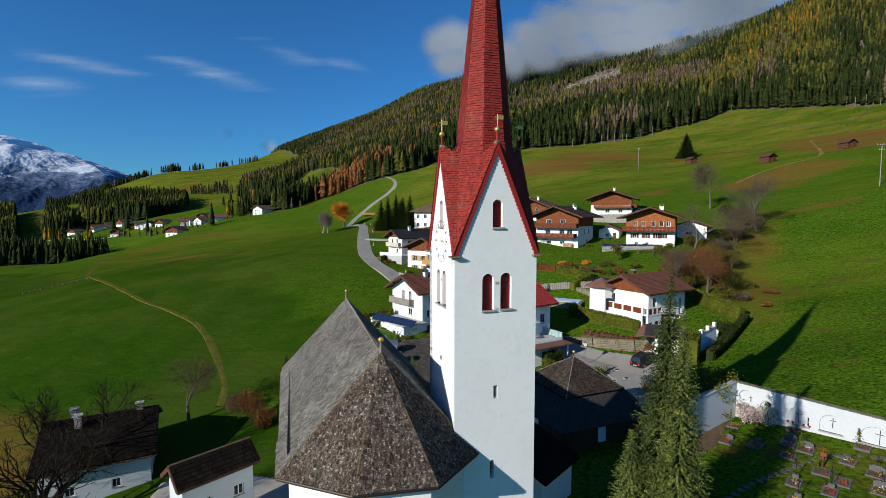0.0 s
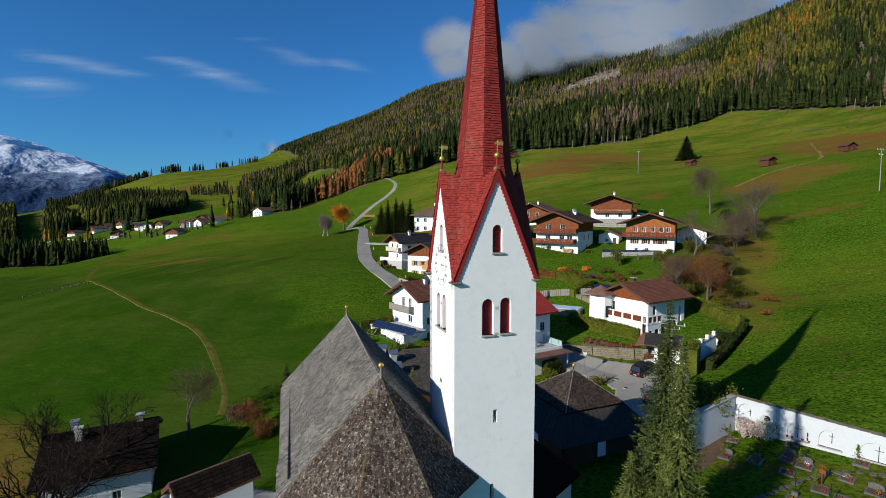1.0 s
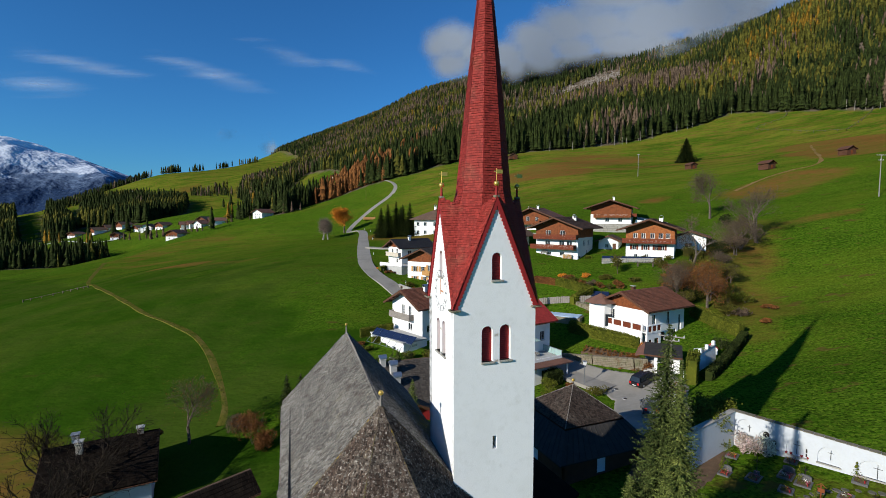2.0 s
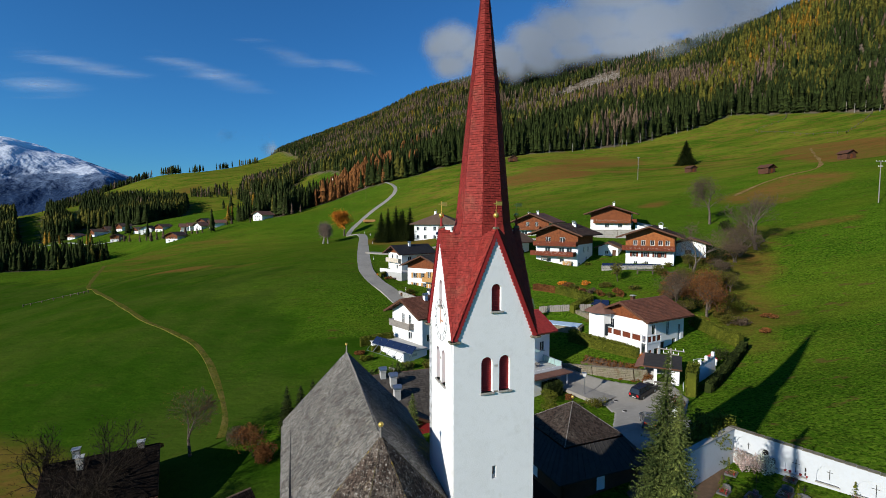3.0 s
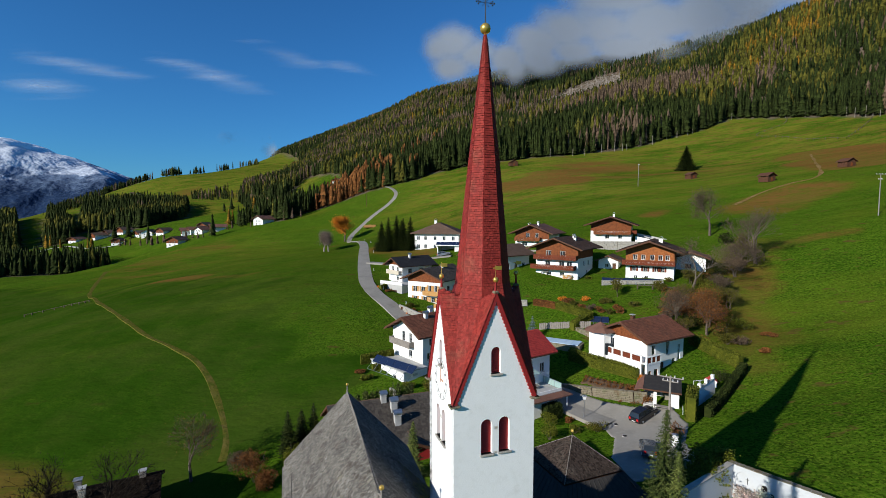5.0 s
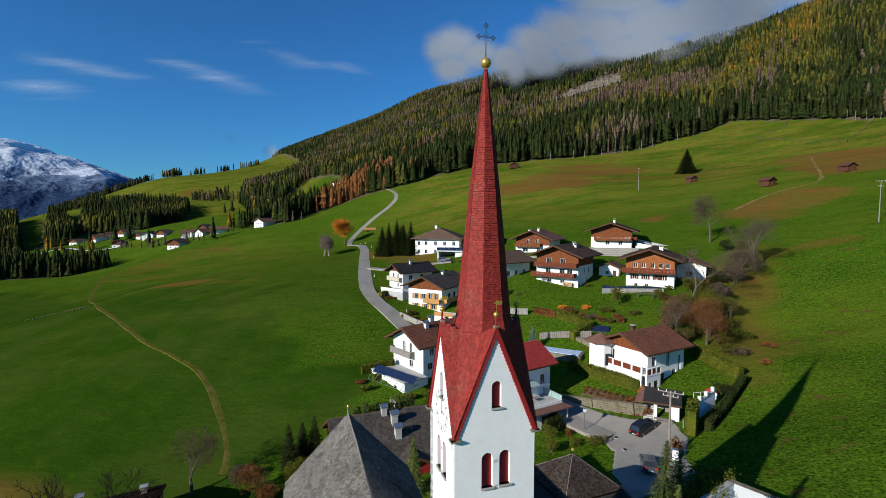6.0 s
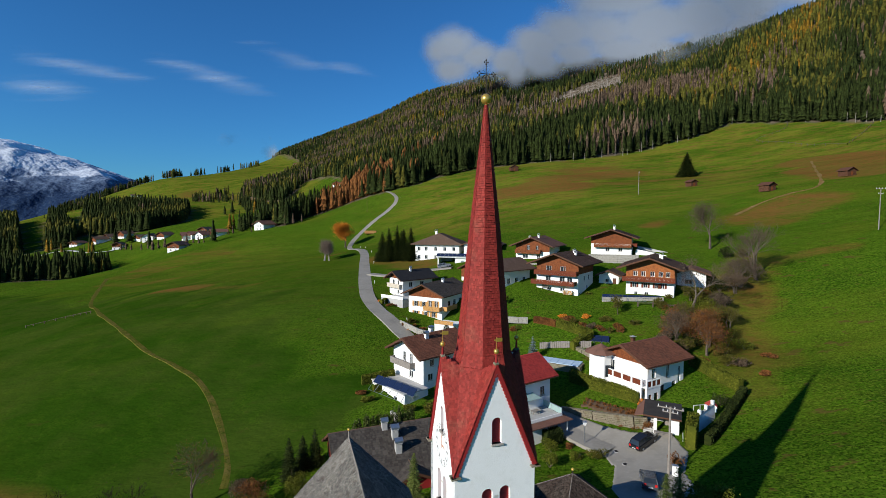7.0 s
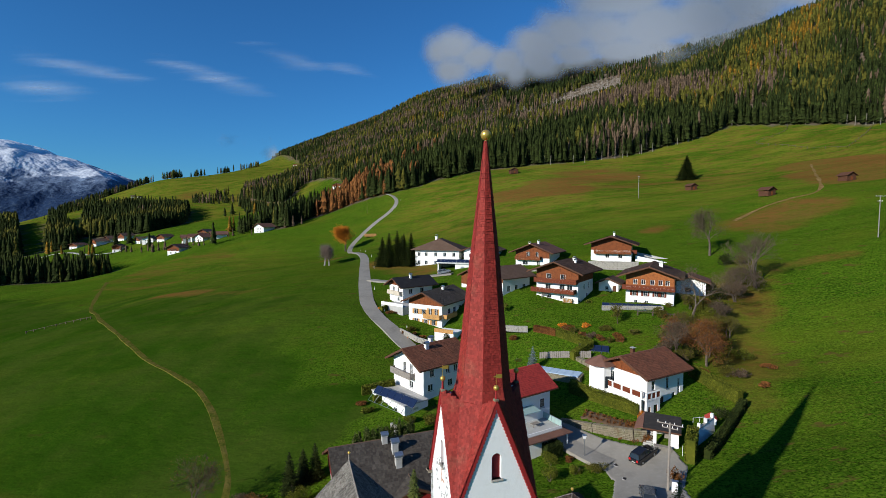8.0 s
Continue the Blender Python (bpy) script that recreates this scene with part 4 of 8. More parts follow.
BRIGHT_WOOD = material("orange_brown_larch_boards", (.30, .10, .03), .7, [((.16, .05, .018), 1.8, .45, .65, .7), ((.42, .18, .06), 8, .5, .75, .4)], .3, 12)
# laid wooden tiles with the farm roof's shade worked into their colour
TILE_BLACK = island_tint(material("shaded_wooden_tile", (.012, .009, .007), .95, [((.024, .018, .013), .8, .5, .7, .6)], 0, 1, 0, .02), .4)
RED_WOOD = material("dark_red_brown_wood", (.15, .036, .015), .7, [((.08, .025, .014), 2, .45, .7, .6)], .3, 12)


def row(side, xs, z, w, h, *opt):
    return [(side, x, z, w, h, *opt) for x in xs]


big_white = house("white rendered house with red-brown tiled roof and wooden balcony parapets", (31.0, 80.2), -60, 9.2, 9.6, 1.4, 5.9, 2.5, 1.0, 1.3, BROWN_TILE,
      windows=row("f", (-2.6,), 3.2, 1.1, 2.0) + row("f", (-1.0, 1.4, 3.0), .2, .8, 2.0) + row("r", (-3.2,), 3.6, .9, 1.6) + row("r", (.5,), 3.2, .8, 2.2) + row("r", (-3.2, 2.2), .3, 1.0, 2.0) + row("r", (3.6,), 1.2, .7, 3.4),
      clad=5.9, tiles=TILE_BROWN, chimneys=[(-1.5, 4.0, 1.1, .6, DARK_WOOD, False)], doors=[("r", -.9, 0, 1.0, 2.1)])
def parapet_balcony(parent, m, x0, x1, z, depth, panels, holes, foot):
    """A white balcony on a walled lower storey; boarded panels between white posts."""
    b = part("balcony", boxes((x0, -depth, z - .16, x1, -.002, z), m=m), HOUSE_WHITE, parent)
    wall = part("lower_wall", prism(rect(x0, foot, x1, z - .165), .25, holes, m @ Matrix.Translation((0, -depth + .02, 0))), HOUSE_WHITE, b)
    for hole in holes:
        xa, za, xb, zb = hole[0][0], hole[0][1], hole[2][0], hole[2][1]
        part("pane", boxes((xa, -depth + .16, za, xb, -depth + .19, zb), m=m), GLASS, wall)
        part("window_frame", prism(rect(xa, za, xb, zb), .06, [rect(xa + .07, za + .07, xb - .07, zb - .07)], m @ Matrix.Translation((0, -depth + .09, 0))), RED_WOOD, wall)
    step = (x1 - x0) / panels
    for i in range(panels + 1):
        x = x0 + i * step
        part("pillar", boxes((x - .16, -depth - .04, z - .2, x + .16, -depth + .2, z + 1.08), m=m, bevel=.02), HOUSE_WHITE, b)
    part("band", boxes((x0, -depth - .03, z - .2, x1, -depth, z + .12), m=m), HOUSE_WHITE, b)
    for i in range(panels):
        for k in range(6):
            w = (step - .4) / 6
            a = x0 + i * step + .2 + k * w
            part("board", boxes((a + .008, -depth - .01, z + .12, a + w - .008, -depth + .03, z + 1.0), m=m), RED_WOOD, b)
    part("coping", boxes((x0 - .1, -depth - .07, z + 1.08, x1 + .1, -depth + .24, z + 1.16), m=m), HOUSE_WHITE, b)


parapet_balcony(big_white, Matrix(), -3.3, 4.4, 2.7, 1.2, 4, [rect(-2.9, .2, -2.2, .8), rect(-.9, -.4, -.2, 1.7), rect(1.2, -.6, 1.9, 1.4), rect(2.8, .1, 3.9, 1.5)], -5)
SIDE_OF_WHITE = Matrix.Translation((4.6, 4.8, 0)) @ pose(0, 0, 0, 0, 0, 90)
parapet_balcony(big_white, SIDE_OF_WHITE, -6.0, -2.6, 2.7, .9, 3, [rect(-5.6, .1, -4.9, 1.5), rect(-4.2, -.6, -3.2, 1.6)], -5)
house("white house with brown tiled roof, balcony and two chimneys", (-6.8, 88.6), -50, 9.6, 10.5, 1.1, 4.8, 2.9, .9, 1.5, BROWN_TILE,
      windows=row("f", (-1.2, 1.0), 3.0, .9, 1.9) + row("f", (1.0,), .4, 1.2, 1.3) + row("r", (-3.2, .6, 2.6), 3.0, 1.0, 1.3) + row("r", (-3.6, 1.2), .4, 1.2, 1.3),
      tiles=TILE_BROWN, balconies=[("f", -4.4, 2.2, 2.5, 1.1, GREY_WOOD)], chimneys=[(1.2, 3.5, 1.1, .7), (-.6, 6.0, 1.2, .7)])
house("white house with honey-coloured balconies, shutters and dark tiled roof", (-4.9, 122.5), -30, 10.2, 13.5, 5.2, 6.2, 2.8, 1.5, 1.7, DARK_TILE,
      windows=row("f", (-2.8, -.4), 3.1, 1.1, 1.4, PALE_WOOD) + row("f", (1.6, 3.4), 3.0, .9, 1.9, PALE_WOOD) + row("f", (-2.8, .2, 2.6), .6, 1.1, 1.3, PALE_WOOD) + row("r", (-3, 0, 3), 3.2, 1.4, 1.4) + row("f", (-2.6, 1.0), -1.9, 1.1, 1.2),
      clad=5.7, balconies=[("f", .2, 5.1, 2.6, 1.3, PALE_WOOD), ("r", -6.5, -1.0, 2.6, 1.3, PALE_WOOD)], chimneys=[(1.0, 7.5, .9)], tiles=TILE_DARK)
house("small white house with dark hipped gable roof on a concrete base", (-14, 138.5), -52, 7.2, 10.5, 8.8, 4.6, 2.4, 1.2, 1.5, TILE_NIGHT,
      windows=row("f", (-1.4, 1.2), 2.9, 1.0, 1.6) + row("f", (1.2,), .5, 1.1, 1.2) + row("r", (-2.5, 1.5), 2.6, 1.3, 1.4), clad=5.0,
      balconies=[("f", -3.4, 3.4, 2.5, 1.1, SANDSTONE)], chimneys=[(.8, 4.5, 1.2)])
house("long white house with brown hipped roof behind spruces", (-2.6, 178), -14, 17, 11, 15.2, 6.2, 4.0, 1.4, 1.3, DARK_TILE, hip=True,
      windows=row("f", (-7, -4.2, -.5, 3, 6.5), 3.9, 1.1, 1.4) + row("f", (-7, -4.2, -.5), .8, 1.1, 1.4), chimneys=[(-1.5, 5, 1.6, .9)])
house("white chalet with red-brown boarded gable and long balcony", (28.3, 151.5), -30, 11.2, 11, 17.7, 4.6, 2.9, 1.7, 2.0, BROWN_TILE,
      windows=row("f", (-2.4,), .8, 1.8, 1.3) + row("f", (-1.4, 1.6), 3.3, 1.0, 1.6) + row("f", (2.0,), .2, 1.0, 2.0) + row("r", (-2, 2), .9, 1.0, 1.2),
      clad=3.0, balconies=[("f", -5.4, 3.0, 2.6, 1.5, WOOD)], chimneys=[(1.0, 3.0, 1.1), (-1.6, 2, .8)])
house("white house with wide dark roof beside a garden tree", (12.8, 129.5), -52, 9.5, 10.5, 13.0, 4.2, 2.7, 1.3, 1.5, DARK_TILE,
      windows=row("f", (-2, 2), .8, 1.1, 1.3) + row("r", (-3, 0, 3), .7, 1.1, 1.5), clad=3.2)
house("chalet with dark red-brown timber upper floors and two long balconies", (29.0, 121.2), -36, 11.2, 11, 12.5, 7.0, 2.8, 1.9, 2.3, DARK_TILE,
      windows=row("f", (-2.2, 1.6), 5.2, 1.4, 1.4) + row("f", (-2.4, 1.4, 3.4), 2.7, 1.4, 1.3) + row("f", (-2, 1.5), .3, 1.2, .9) + row("r", (-1, 2.2), 2.8, 1.0, 1.3) + row("r", (1.0,), .5, 1.0, 1.0),
      clad=4.8, balconies=[("f", -5.7, 5.7, 4.6, 1.6, RED_WOOD), ("f", -6.4, 5.2, 2.1, 1.9, RED_WOOD)], tiles=TILE_UMBER, chimneys=[(1.5, 8, 1.0), (2.4, 6.5, .9)], side_clad=4.8)
house("small white outbuilding with a brown roof beside a chalet", (43.6, 125), -30, 5.0, 5.5, 13.6, 2.5, 1.4, .8, .9, DARK_TILE,
      windows=row("f", (-.4,), .9, .9, .9), doors=[("f", 1.5, 0, .9, 2.0)], name="outbuilding", category="outbuilding")
house("white chalet with a red-brown boarded gable above stone terraces", (52.3, 148.5), -24, 12, 10.5, 20.0, 5.0, 2.7, 1.9, 2.3, BROWN_TILE,
      windows=row("f", (-2.6, 0, 2.4), 3.4, 1.0, 1.6) + row("f", (-1, 2.8), 1.0, 1.2, 1.2) + row("r", (-2,), 1.0, 1.2, 1.2),
      clad=3.4, balconies=[("f", -5, 6.0, 2.5, 1.4, WOOD), ("r", -5, -1, 2.6, 1.5, RED_WOOD)], chimneys=[(.6, 3.5, 1.2)], tiles=TILE_UMBER)
house("white chalet with bright red-brown timber storey and balcony", (49.2, 112.9), -28, 10.6, 12, 13.0, 6.3, 2.6, 2.0, 2.4, BROWN_TILE,
      windows=row("f", (-3.2, -1.4, .6, 2.4, 3.9), 4.5, .9, 1.2) + row("f", (-3.4, -.9, 1.6, 2.8), 1.7, .9, 1.2, RED_WOOD) + row("f", (-3, -.6), .0, .8, .7) + row("r", (-2, 1.5), 2.1, 1.0, 1.2),
      clad=3.9, clad_mat=BRIGHT_WOOD, balconies=[("f", -6.0, 5.6, 3.5, 1.8, RED_WOOD)], chimneys=[(2.0, 6, 1.1, .9)], side_clad=3.9, tiles=TILE_UMBER)
house("brown timber hut with white base between houses", (7.5, 141), -45, 6, 7, 12.5, 3.6, 1.8, .9, 1.0, BROWN_TILE, clad=1.2, windows=row("f", (0,), 1.6, .9, 1.0), name="hut", category="hut", side_clad=1.2)
house("wide white house with brown roof behind the others", (13, 172), -20, 12, 11, 16.2, 5.2, 2.6, 1.0, 1.2, DARK_TILE, windows=row("f", (-3.5, 0, 3.5), 3.0, 1.1, 1.3) + row("f", (-3.5, 3.5), .6, 1.1, 1.3) + row("r", (-2, 2), 2.8, 1.0, 1.3))
house("low white barn with a brown roof behind a bare tree", (61.5, 117.5), -28, 6.5, 8, 13.8, 3.6, 1.5, 1.1, 1.2, BROWN_TILE, windows=row("f", (-.6,), 1.2, 1.6, 1.1), name="barn", category="barn")
house("white house with bright red tiled roof beside the lane", (6.5, 73.3), -57, 7.4, 10.5, -1.5, 7.3, 2.7, .8, 1.0, RED_TILE,
      windows=row("r", (3.6,), 4.4, 1.0, 1.5) + row("b", (-1.5, 1.5), 4.2, 1.0, 1.5), tiles=TILE_RED, chimneys=[(-1.5, 3, 1.0)])
house("low farm building with dark pantiled roof and three chimneys", (-15, 63), -69, 13.4, 15, -6.5, 4.3, 4.2, .8, .8, DARK_TILE, clad=3.0, clad_mat=RED_PAINT, tiles=TILE_DARK,
      windows=row("r", (-4, 0, 4), 1.0, 1.0, 1.2), chimneys=[(.5, 6.9, 1.2, .75, CONCRETE), (2.0, 8.0, 1.5, .85, CONCRETE), (3.9, 8.0, 1.5, .85, CONCRETE)], name="farm_building", category="farm building")
house("old white farmhouse with near-black roof, shade put into its colour", (-33.0, 52.6), 118, 11, 9.2, -9.3, 4.7, 2.8, .7, .6, BLACK_TILE, WALL_WHITE, tiles=TILE_BLACK,
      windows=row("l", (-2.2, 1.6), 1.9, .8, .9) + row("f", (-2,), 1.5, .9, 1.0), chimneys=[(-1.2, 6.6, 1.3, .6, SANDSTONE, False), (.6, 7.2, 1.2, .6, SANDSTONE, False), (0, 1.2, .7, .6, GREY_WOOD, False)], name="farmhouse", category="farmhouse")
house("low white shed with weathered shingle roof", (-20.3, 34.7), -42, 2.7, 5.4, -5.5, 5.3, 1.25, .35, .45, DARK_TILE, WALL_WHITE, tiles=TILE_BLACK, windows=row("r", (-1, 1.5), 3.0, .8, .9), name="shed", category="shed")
house("red boarded porch gable on the tiled farm roof", (-3.7, 58.8), 21, 4.4, 4.5, -6.6, 4.4, 1.3, .6, .7, DARK_TILE, RED_PAINT, windows=row("f", (0,), 1.2, 1.2, 1.2), name="porch", category="porch", tiles=TILE_DARK)


# ------------------------------------------------------------------ trees
class Soup:
    """Loose triangles and quads gathered into one mesh."""

    def __init__(self):
        self.v, self.f = [], []

    def tri(self, a, b, c):
        i = len(self.v)
        self.v += [tuple(a), tuple(b), tuple(c)]
        self.f.append((i, i + 1, i + 2))

    def quad(self, a, b, c, d):
        i = len(self.v)
        self.v += [tuple(a), tuple(b), tuple(c), tuple(d)]
        self.f.append((i, i + 1, i + 2, i + 3))

    def rod(self, p, q, r0, r1, n=4):
        p, q = Vector(p), Vector(q)
        d = (q - p).normalized()
        u = d.orthogonal().normalized()
        w = d.cross(u)
        i = len(self.v)
        for k in range(n):
            o = u * math.cos(6.2832 * k / n) + w * math.sin(6.2832 * k / n)
            self.v += [tuple(p + o * r0), tuple(q + o * r1)]
        for k in range(n):
            a, b = i + 2 * k, i + 2 * ((k + 1) % n)
            self.f.append((a, b, b + 1, a + 1))

    def leafy(self, rng, c, r):
        a = Vector((rng.gauss(0, 1), rng.gauss(0, 1), rng.gauss(0, 1))).normalized()
        b = a.orthogonal().normalized()
        b.rotate(Matrix.Rotation(rng.random() * 6.28, 3, a))
        c = Vector(c)
        k = a.cross(b)
        self.quad(c - b * r, c - k * r * .55, c + b * r, c + k * r * .55)

    def build(self, name, mat, parent, label=""):
        ob = arrays(name, self.v, self.f, mat, parent)
        if label:
            ob["label"] = label
        return ob


def conifer_template(rng, tiers, points, droop=.12, full=.8):
    """A spruce of height 1: jagged skirts, each smaller than the one below."""
    v, f = [], []
    jx, jy = rng.uniform(-.03, .03), rng.uniform(-.03, .03)
    for k in range(tiers):
        t = k / tiers
        z0, z1 = .10 + .86 * t, min(1.0, .10 + .86 * (t + 1.9 / tiers))
        r = (.15 * (1 - t) ** full + .012) * rng.uniform(.72, 1.25)
        c = len(v)
        v.append((jx * t, jy * t, z1))
        a0 = rng.random() * 6.3
        for i in range(points * 2):
            rr = r * (rng.uniform(.85, 1.25) if i % 2 == 0 else rng.uniform(.45, .65))
            a = a0 + math.pi * i / points
            v.append((rr * math.cos(a) + jx * t, rr * math.sin(a) + jy * t, z0 - (droop * r if i % 2 == 0 else -droop * r * 1.2) + rng.uniform(-.025, .025)))
        n = points * 2
        f += [(c, c + 1 + i, c + 1 + (i + 1) % n) for i in range(n)]
    c = len(v)
    v += [(.012, 0, 0), (-.008, .01, 0), (-.008, -.01, 0), (0, 0, .3)]
    f += [(c, c + 1, c + 3), (c + 1, c + 2, c + 3), (c + 2, c, c + 3)]
    return np.array(v), np.array(f)


def scatter(name, templates, places, mat, label, seed, parent=None):
    """Many trees in one mesh. places: rows of x, y, z, height, girth."""
    rng = np.random.default_rng(seed)
    vs, fs, o = [], [], 0
    pick = rng.integers(len(templates), size=len(places))
    for k, (v, f) in enumerate(templates):
        p = places[pick == k]
        if not len(p):
            continue
        a = rng.uniform(0, 6.28, len(p))
        c, s = np.cos(a), np.sin(a)
        g = (p[:, 3] * p[:, 4])[:, None]
        x = (v[None, :, 0] * c[:, None] - v[None, :, 1] * s[:, None]) * g + p[:, 0:1]
        y = (v[None, :, 0] * s[:, None] + v[None, :, 1] * c[:, None]) * g + p[:, 1:2]
        z = v[None, :, 2] * p[:, 3:4] + p[:, 2:3]
        vs.append(np.stack([x, y, z], -1).reshape(-1, 3))
        fs.append((f[None] + (np.arange(len(p)) * len(v))[:, None, None] + o).reshape(-1, 3))
        o += len(p) * len(v)
    v, f = np.concatenate(vs), np.concatenate(fs)
    me = bpy.data.meshes.new(name)
    me.vertices.add(len(v))
    me.vertices.foreach_set("co", v.ravel().astype(np.float32))
    me.loops.add(f.size)
    me.loops.foreach_set("vertex_index", f.ravel().astype(np.int32))
    me.polygons.add(len(f))
    me.polygons.foreach_set("loop_start", np.arange(0, f.size, 3, dtype=np.int32))
    me.update(calc_edges=True)
    me.materials.append(mat)
    return tagged(new(name, me), label, "forest", kind="stuff")


def plant(polygon, per, seed, lo=15, hi=26):
    """Places inside a polygon, one tree to every per square metres."""
    rng = np.random.default_rng(seed)
    p = np.array(polygon)
    x0, y0, x1, y1 = p[:, 0].min(), p[:, 1].min(), p[:, 0].max(), p[:, 1].max()
    n = int((x1 - x0) * (y1 - y0) / per)
    x, y = rng.uniform(x0, x1, n), rng.uniform(y0, y1, n)
    k = inside(x, y, polygon)
    x, y = x[k], y[k]
    return np.stack([x, y, heights(x, y) - .5, lo + (hi - lo) * rng.beta(1.6, 1.8, len(x)), rng.uniform(.62, 1.12, len(x))], -1)


def forest():
    r = random.Random(4)
    fine = [conifer_template(r, 8, 6, .12, r.choice((.65, .8, 1.0))) for _ in range(10)]
    middle = [conifer_template(r, 6, 5, .12, r.choice((.7, .9))) for _ in range(8)]
    rough = [conifer_template(r, 4, 4) for _ in range(8)]
    leafy = [conifer_template(r, 6, 5, .2, .38) for _ in range(8)]
    crowns = [conifer_template(r, 4, 4, .2, .38) for _ in range(6)]
    edge_strip = [(-49, 428), (-10, 436), (92, 440), (158, 449), (232, 466), (295, 488), (330, 436), (341, 378), (420, 330),
                  (560, 420), (440, 560), (250, 590), (0, 570), (-90, 560), (-105, 520), (-74, 458)]
    near = np.concatenate([plant(edge_strip, 17, 1, 13, 29)] + [plant(q, d, k, lo, hi) for q, d, k, lo, hi in (
        (STANDS[0], 13, 11, 18, 30), (STANDS[1], 13, 13, 16, 30),
        (STANDS[2], 14, 3, 14, 28),
        (STANDS[3], 12, 12, 9, 23), ([(-385, 400), (-352, 362), (-360, 410), (-385, 440), (-440, 440)], 30, 5, 6, 12),
        (STANDS[5], 17, 7, 13, 28),
        ([(-166, 418), (-158, 424), (-160, 450), (-182, 450), (-186, 430)], 26, 15, 14, 22))])
    hill = np.concatenate([plant(q, d, k, lo, hi) for q, d, k, lo, hi in (
        (STANDS[4], 26, 8, 14, 27),
        ([(-577, 1092), (-376, 868), (-274, 732), (-204, 544), (-357, 824), (-490, 928)], 75, 9, 9, 20),
        ([(-1180, 1450), (-1080, 1470), (-960, 1510), (-930, 1560), (-1100, 1540), (-1230, 1520)], 55, 6, 16, 28), ([(-1120, 1330), (-1040, 1350), (-1010, 1420), (-1090, 1440)], 70, 16, 12, 24),
        ([(-905, 1525), (-862, 1530), (-850, 1580), (-900, 1585)], 60, 17, 18, 34), ([(-850, 1590), (-815, 1610), (-815, 1640), (-850, 1640)], 90, 18, 16, 30),
        ([(-800, 1680), (-770, 1690), (-760, 1740), (-800, 1740)], 90, 19, 18, 30), ([(-760, 1760), (-700, 1800), (-700, 1840), (-760, 1830)], 130, 14, 16, 28),
        ([(-480, 975), (-462, 975), (-455, 1010), (-475, 1010)], 60, 4, 16, 24))])
    woods = plant(FOREST, 44, 2, 12, 27)
    d = near_line(woods[:, 0], woods[:, 1], [(0, 0), (0, 1)])
    mid = woods[(d > 590) & (d < 1000) & (woods[:, 1] > 560)]
    back = woods[(d >= 1000)]
    back = back[np.random.default_rng(5).random(len(back)) < np.interp(back[:, 1], [900, 1400, 2600], [.85, .6, .42])]
    back[:, 4] *= 1.15
    for k, (w, temps, soft_temps) in enumerate(((near, fine, leafy), (np.concatenate([hill, mid]), middle, leafy), (back, rough, crowns))):
        x, y, z = w[:, 0], w[:, 1], w[:, 2]
        dice = np.random.default_rng(20 + k)
        n = .75 * patchy(x, y, 42, 1.0) + .5 * patchy(x, y, 110, 2.2) + dice.normal(0, .55, len(w)) + .95 * soft(np.hypot(x - 520, y - 760), 90, 330) - .5 * (y < 560)
        n = np.where((x < -200) & (y < 860), n * .75, n)
        m = .75 * patchy(x, y, 50, 4.0) + dice.normal(0, .45, len(w))
        bare = 2.6 * soft(np.hypot((x - 300) * .7, y - 700), 50, 150) + .35 + 1.15 * soft(near_line(x, y, [(-60, 455), (-85, 500), (-110, 560)]), 10, 45) + .9 * soft(near_line(x, y, CUT), 50, 140) + .5 * soft(near_line(x, y, [(-150, 1400), (60, 1500)]), 60, 300)
        bare += .6 * ((x < 160) & (y > 620) & (x > -480))
        n += .3 * ((x < 160) & (y > 620) & (x > -480))
        bare -= 1.1 * ((x < -130) & (y < 860))
        felled = inside(x + 12 * m, y + 25 * m, [(a + 25, b + 75) for a, b in CUT] + [(a - 40, b - 175) for a, b in CUT[::-1]])
        felled |= (near_line(x, y, SCREE) < 14) | ((m > 1.5) & (k == 2))
        frost = (z > 470 + 60 * m) & ~felled & (x > 100)
        gold, olive = (n > 2.1) & ~felled & ~frost, (n > .8) & (n <= 2.1) & ~felled & ~frost
        brown = (m + bare > 1.25) & ~gold & ~olive & ~felled & ~frost
        red = brown & (y < 600) & (x < 0) & (x > -130)
        brown &= ~red
        green = ~(gold | olive | brown | red | felled | frost)
        for name, sel, mat, label in (("spruce_forest", green, SPRUCE, "dense dark green spruce forest on the mountain slope"),
                                      ("golden_larches", gold, LARCH, "golden autumn larches scattered through the forest"),
                                      ("olive_larches", olive, OLIVE, "olive green turning larches in the forest"),
                                      ("russet_trees", red, RUSSET, "russet trees at the forest edge above the lane"),
                                      ("frosted_spruces", frost, FROSTED, "grey frosted spruces high on the mountain"),
                                      ("bare_trees", brown, BARE, "bare brown trees in the mountain forest")):
            if sel.any():
                if mat is BARE:
                    w[sel, 4] *= .7
                scatter(name, soft_temps if mat in (LARCH, OLIVE, BARE, RUSSET) else temps, w[sel], mat, label, 40 + k)

    # pale trunks along the forest's lower edge
    r2 = random.Random(15)
    trunks = Soup()
    line = smooth_line([(92, 441), (158, 450), (232, 467), (295, 489), (330, 437), (341, 379)], 3.2)
    for x, y in line:
        x, y = x + r2.uniform(-2, 2), y + r2.uniform(-5, 1)
        z = ground(x, y)
        if r2.random() < .28:
            trunks.rod((x, y, z - .5), (x + r2.uniform(-.3, .3), y, z + r2.uniform(4, 9)), .25, .15, 4)
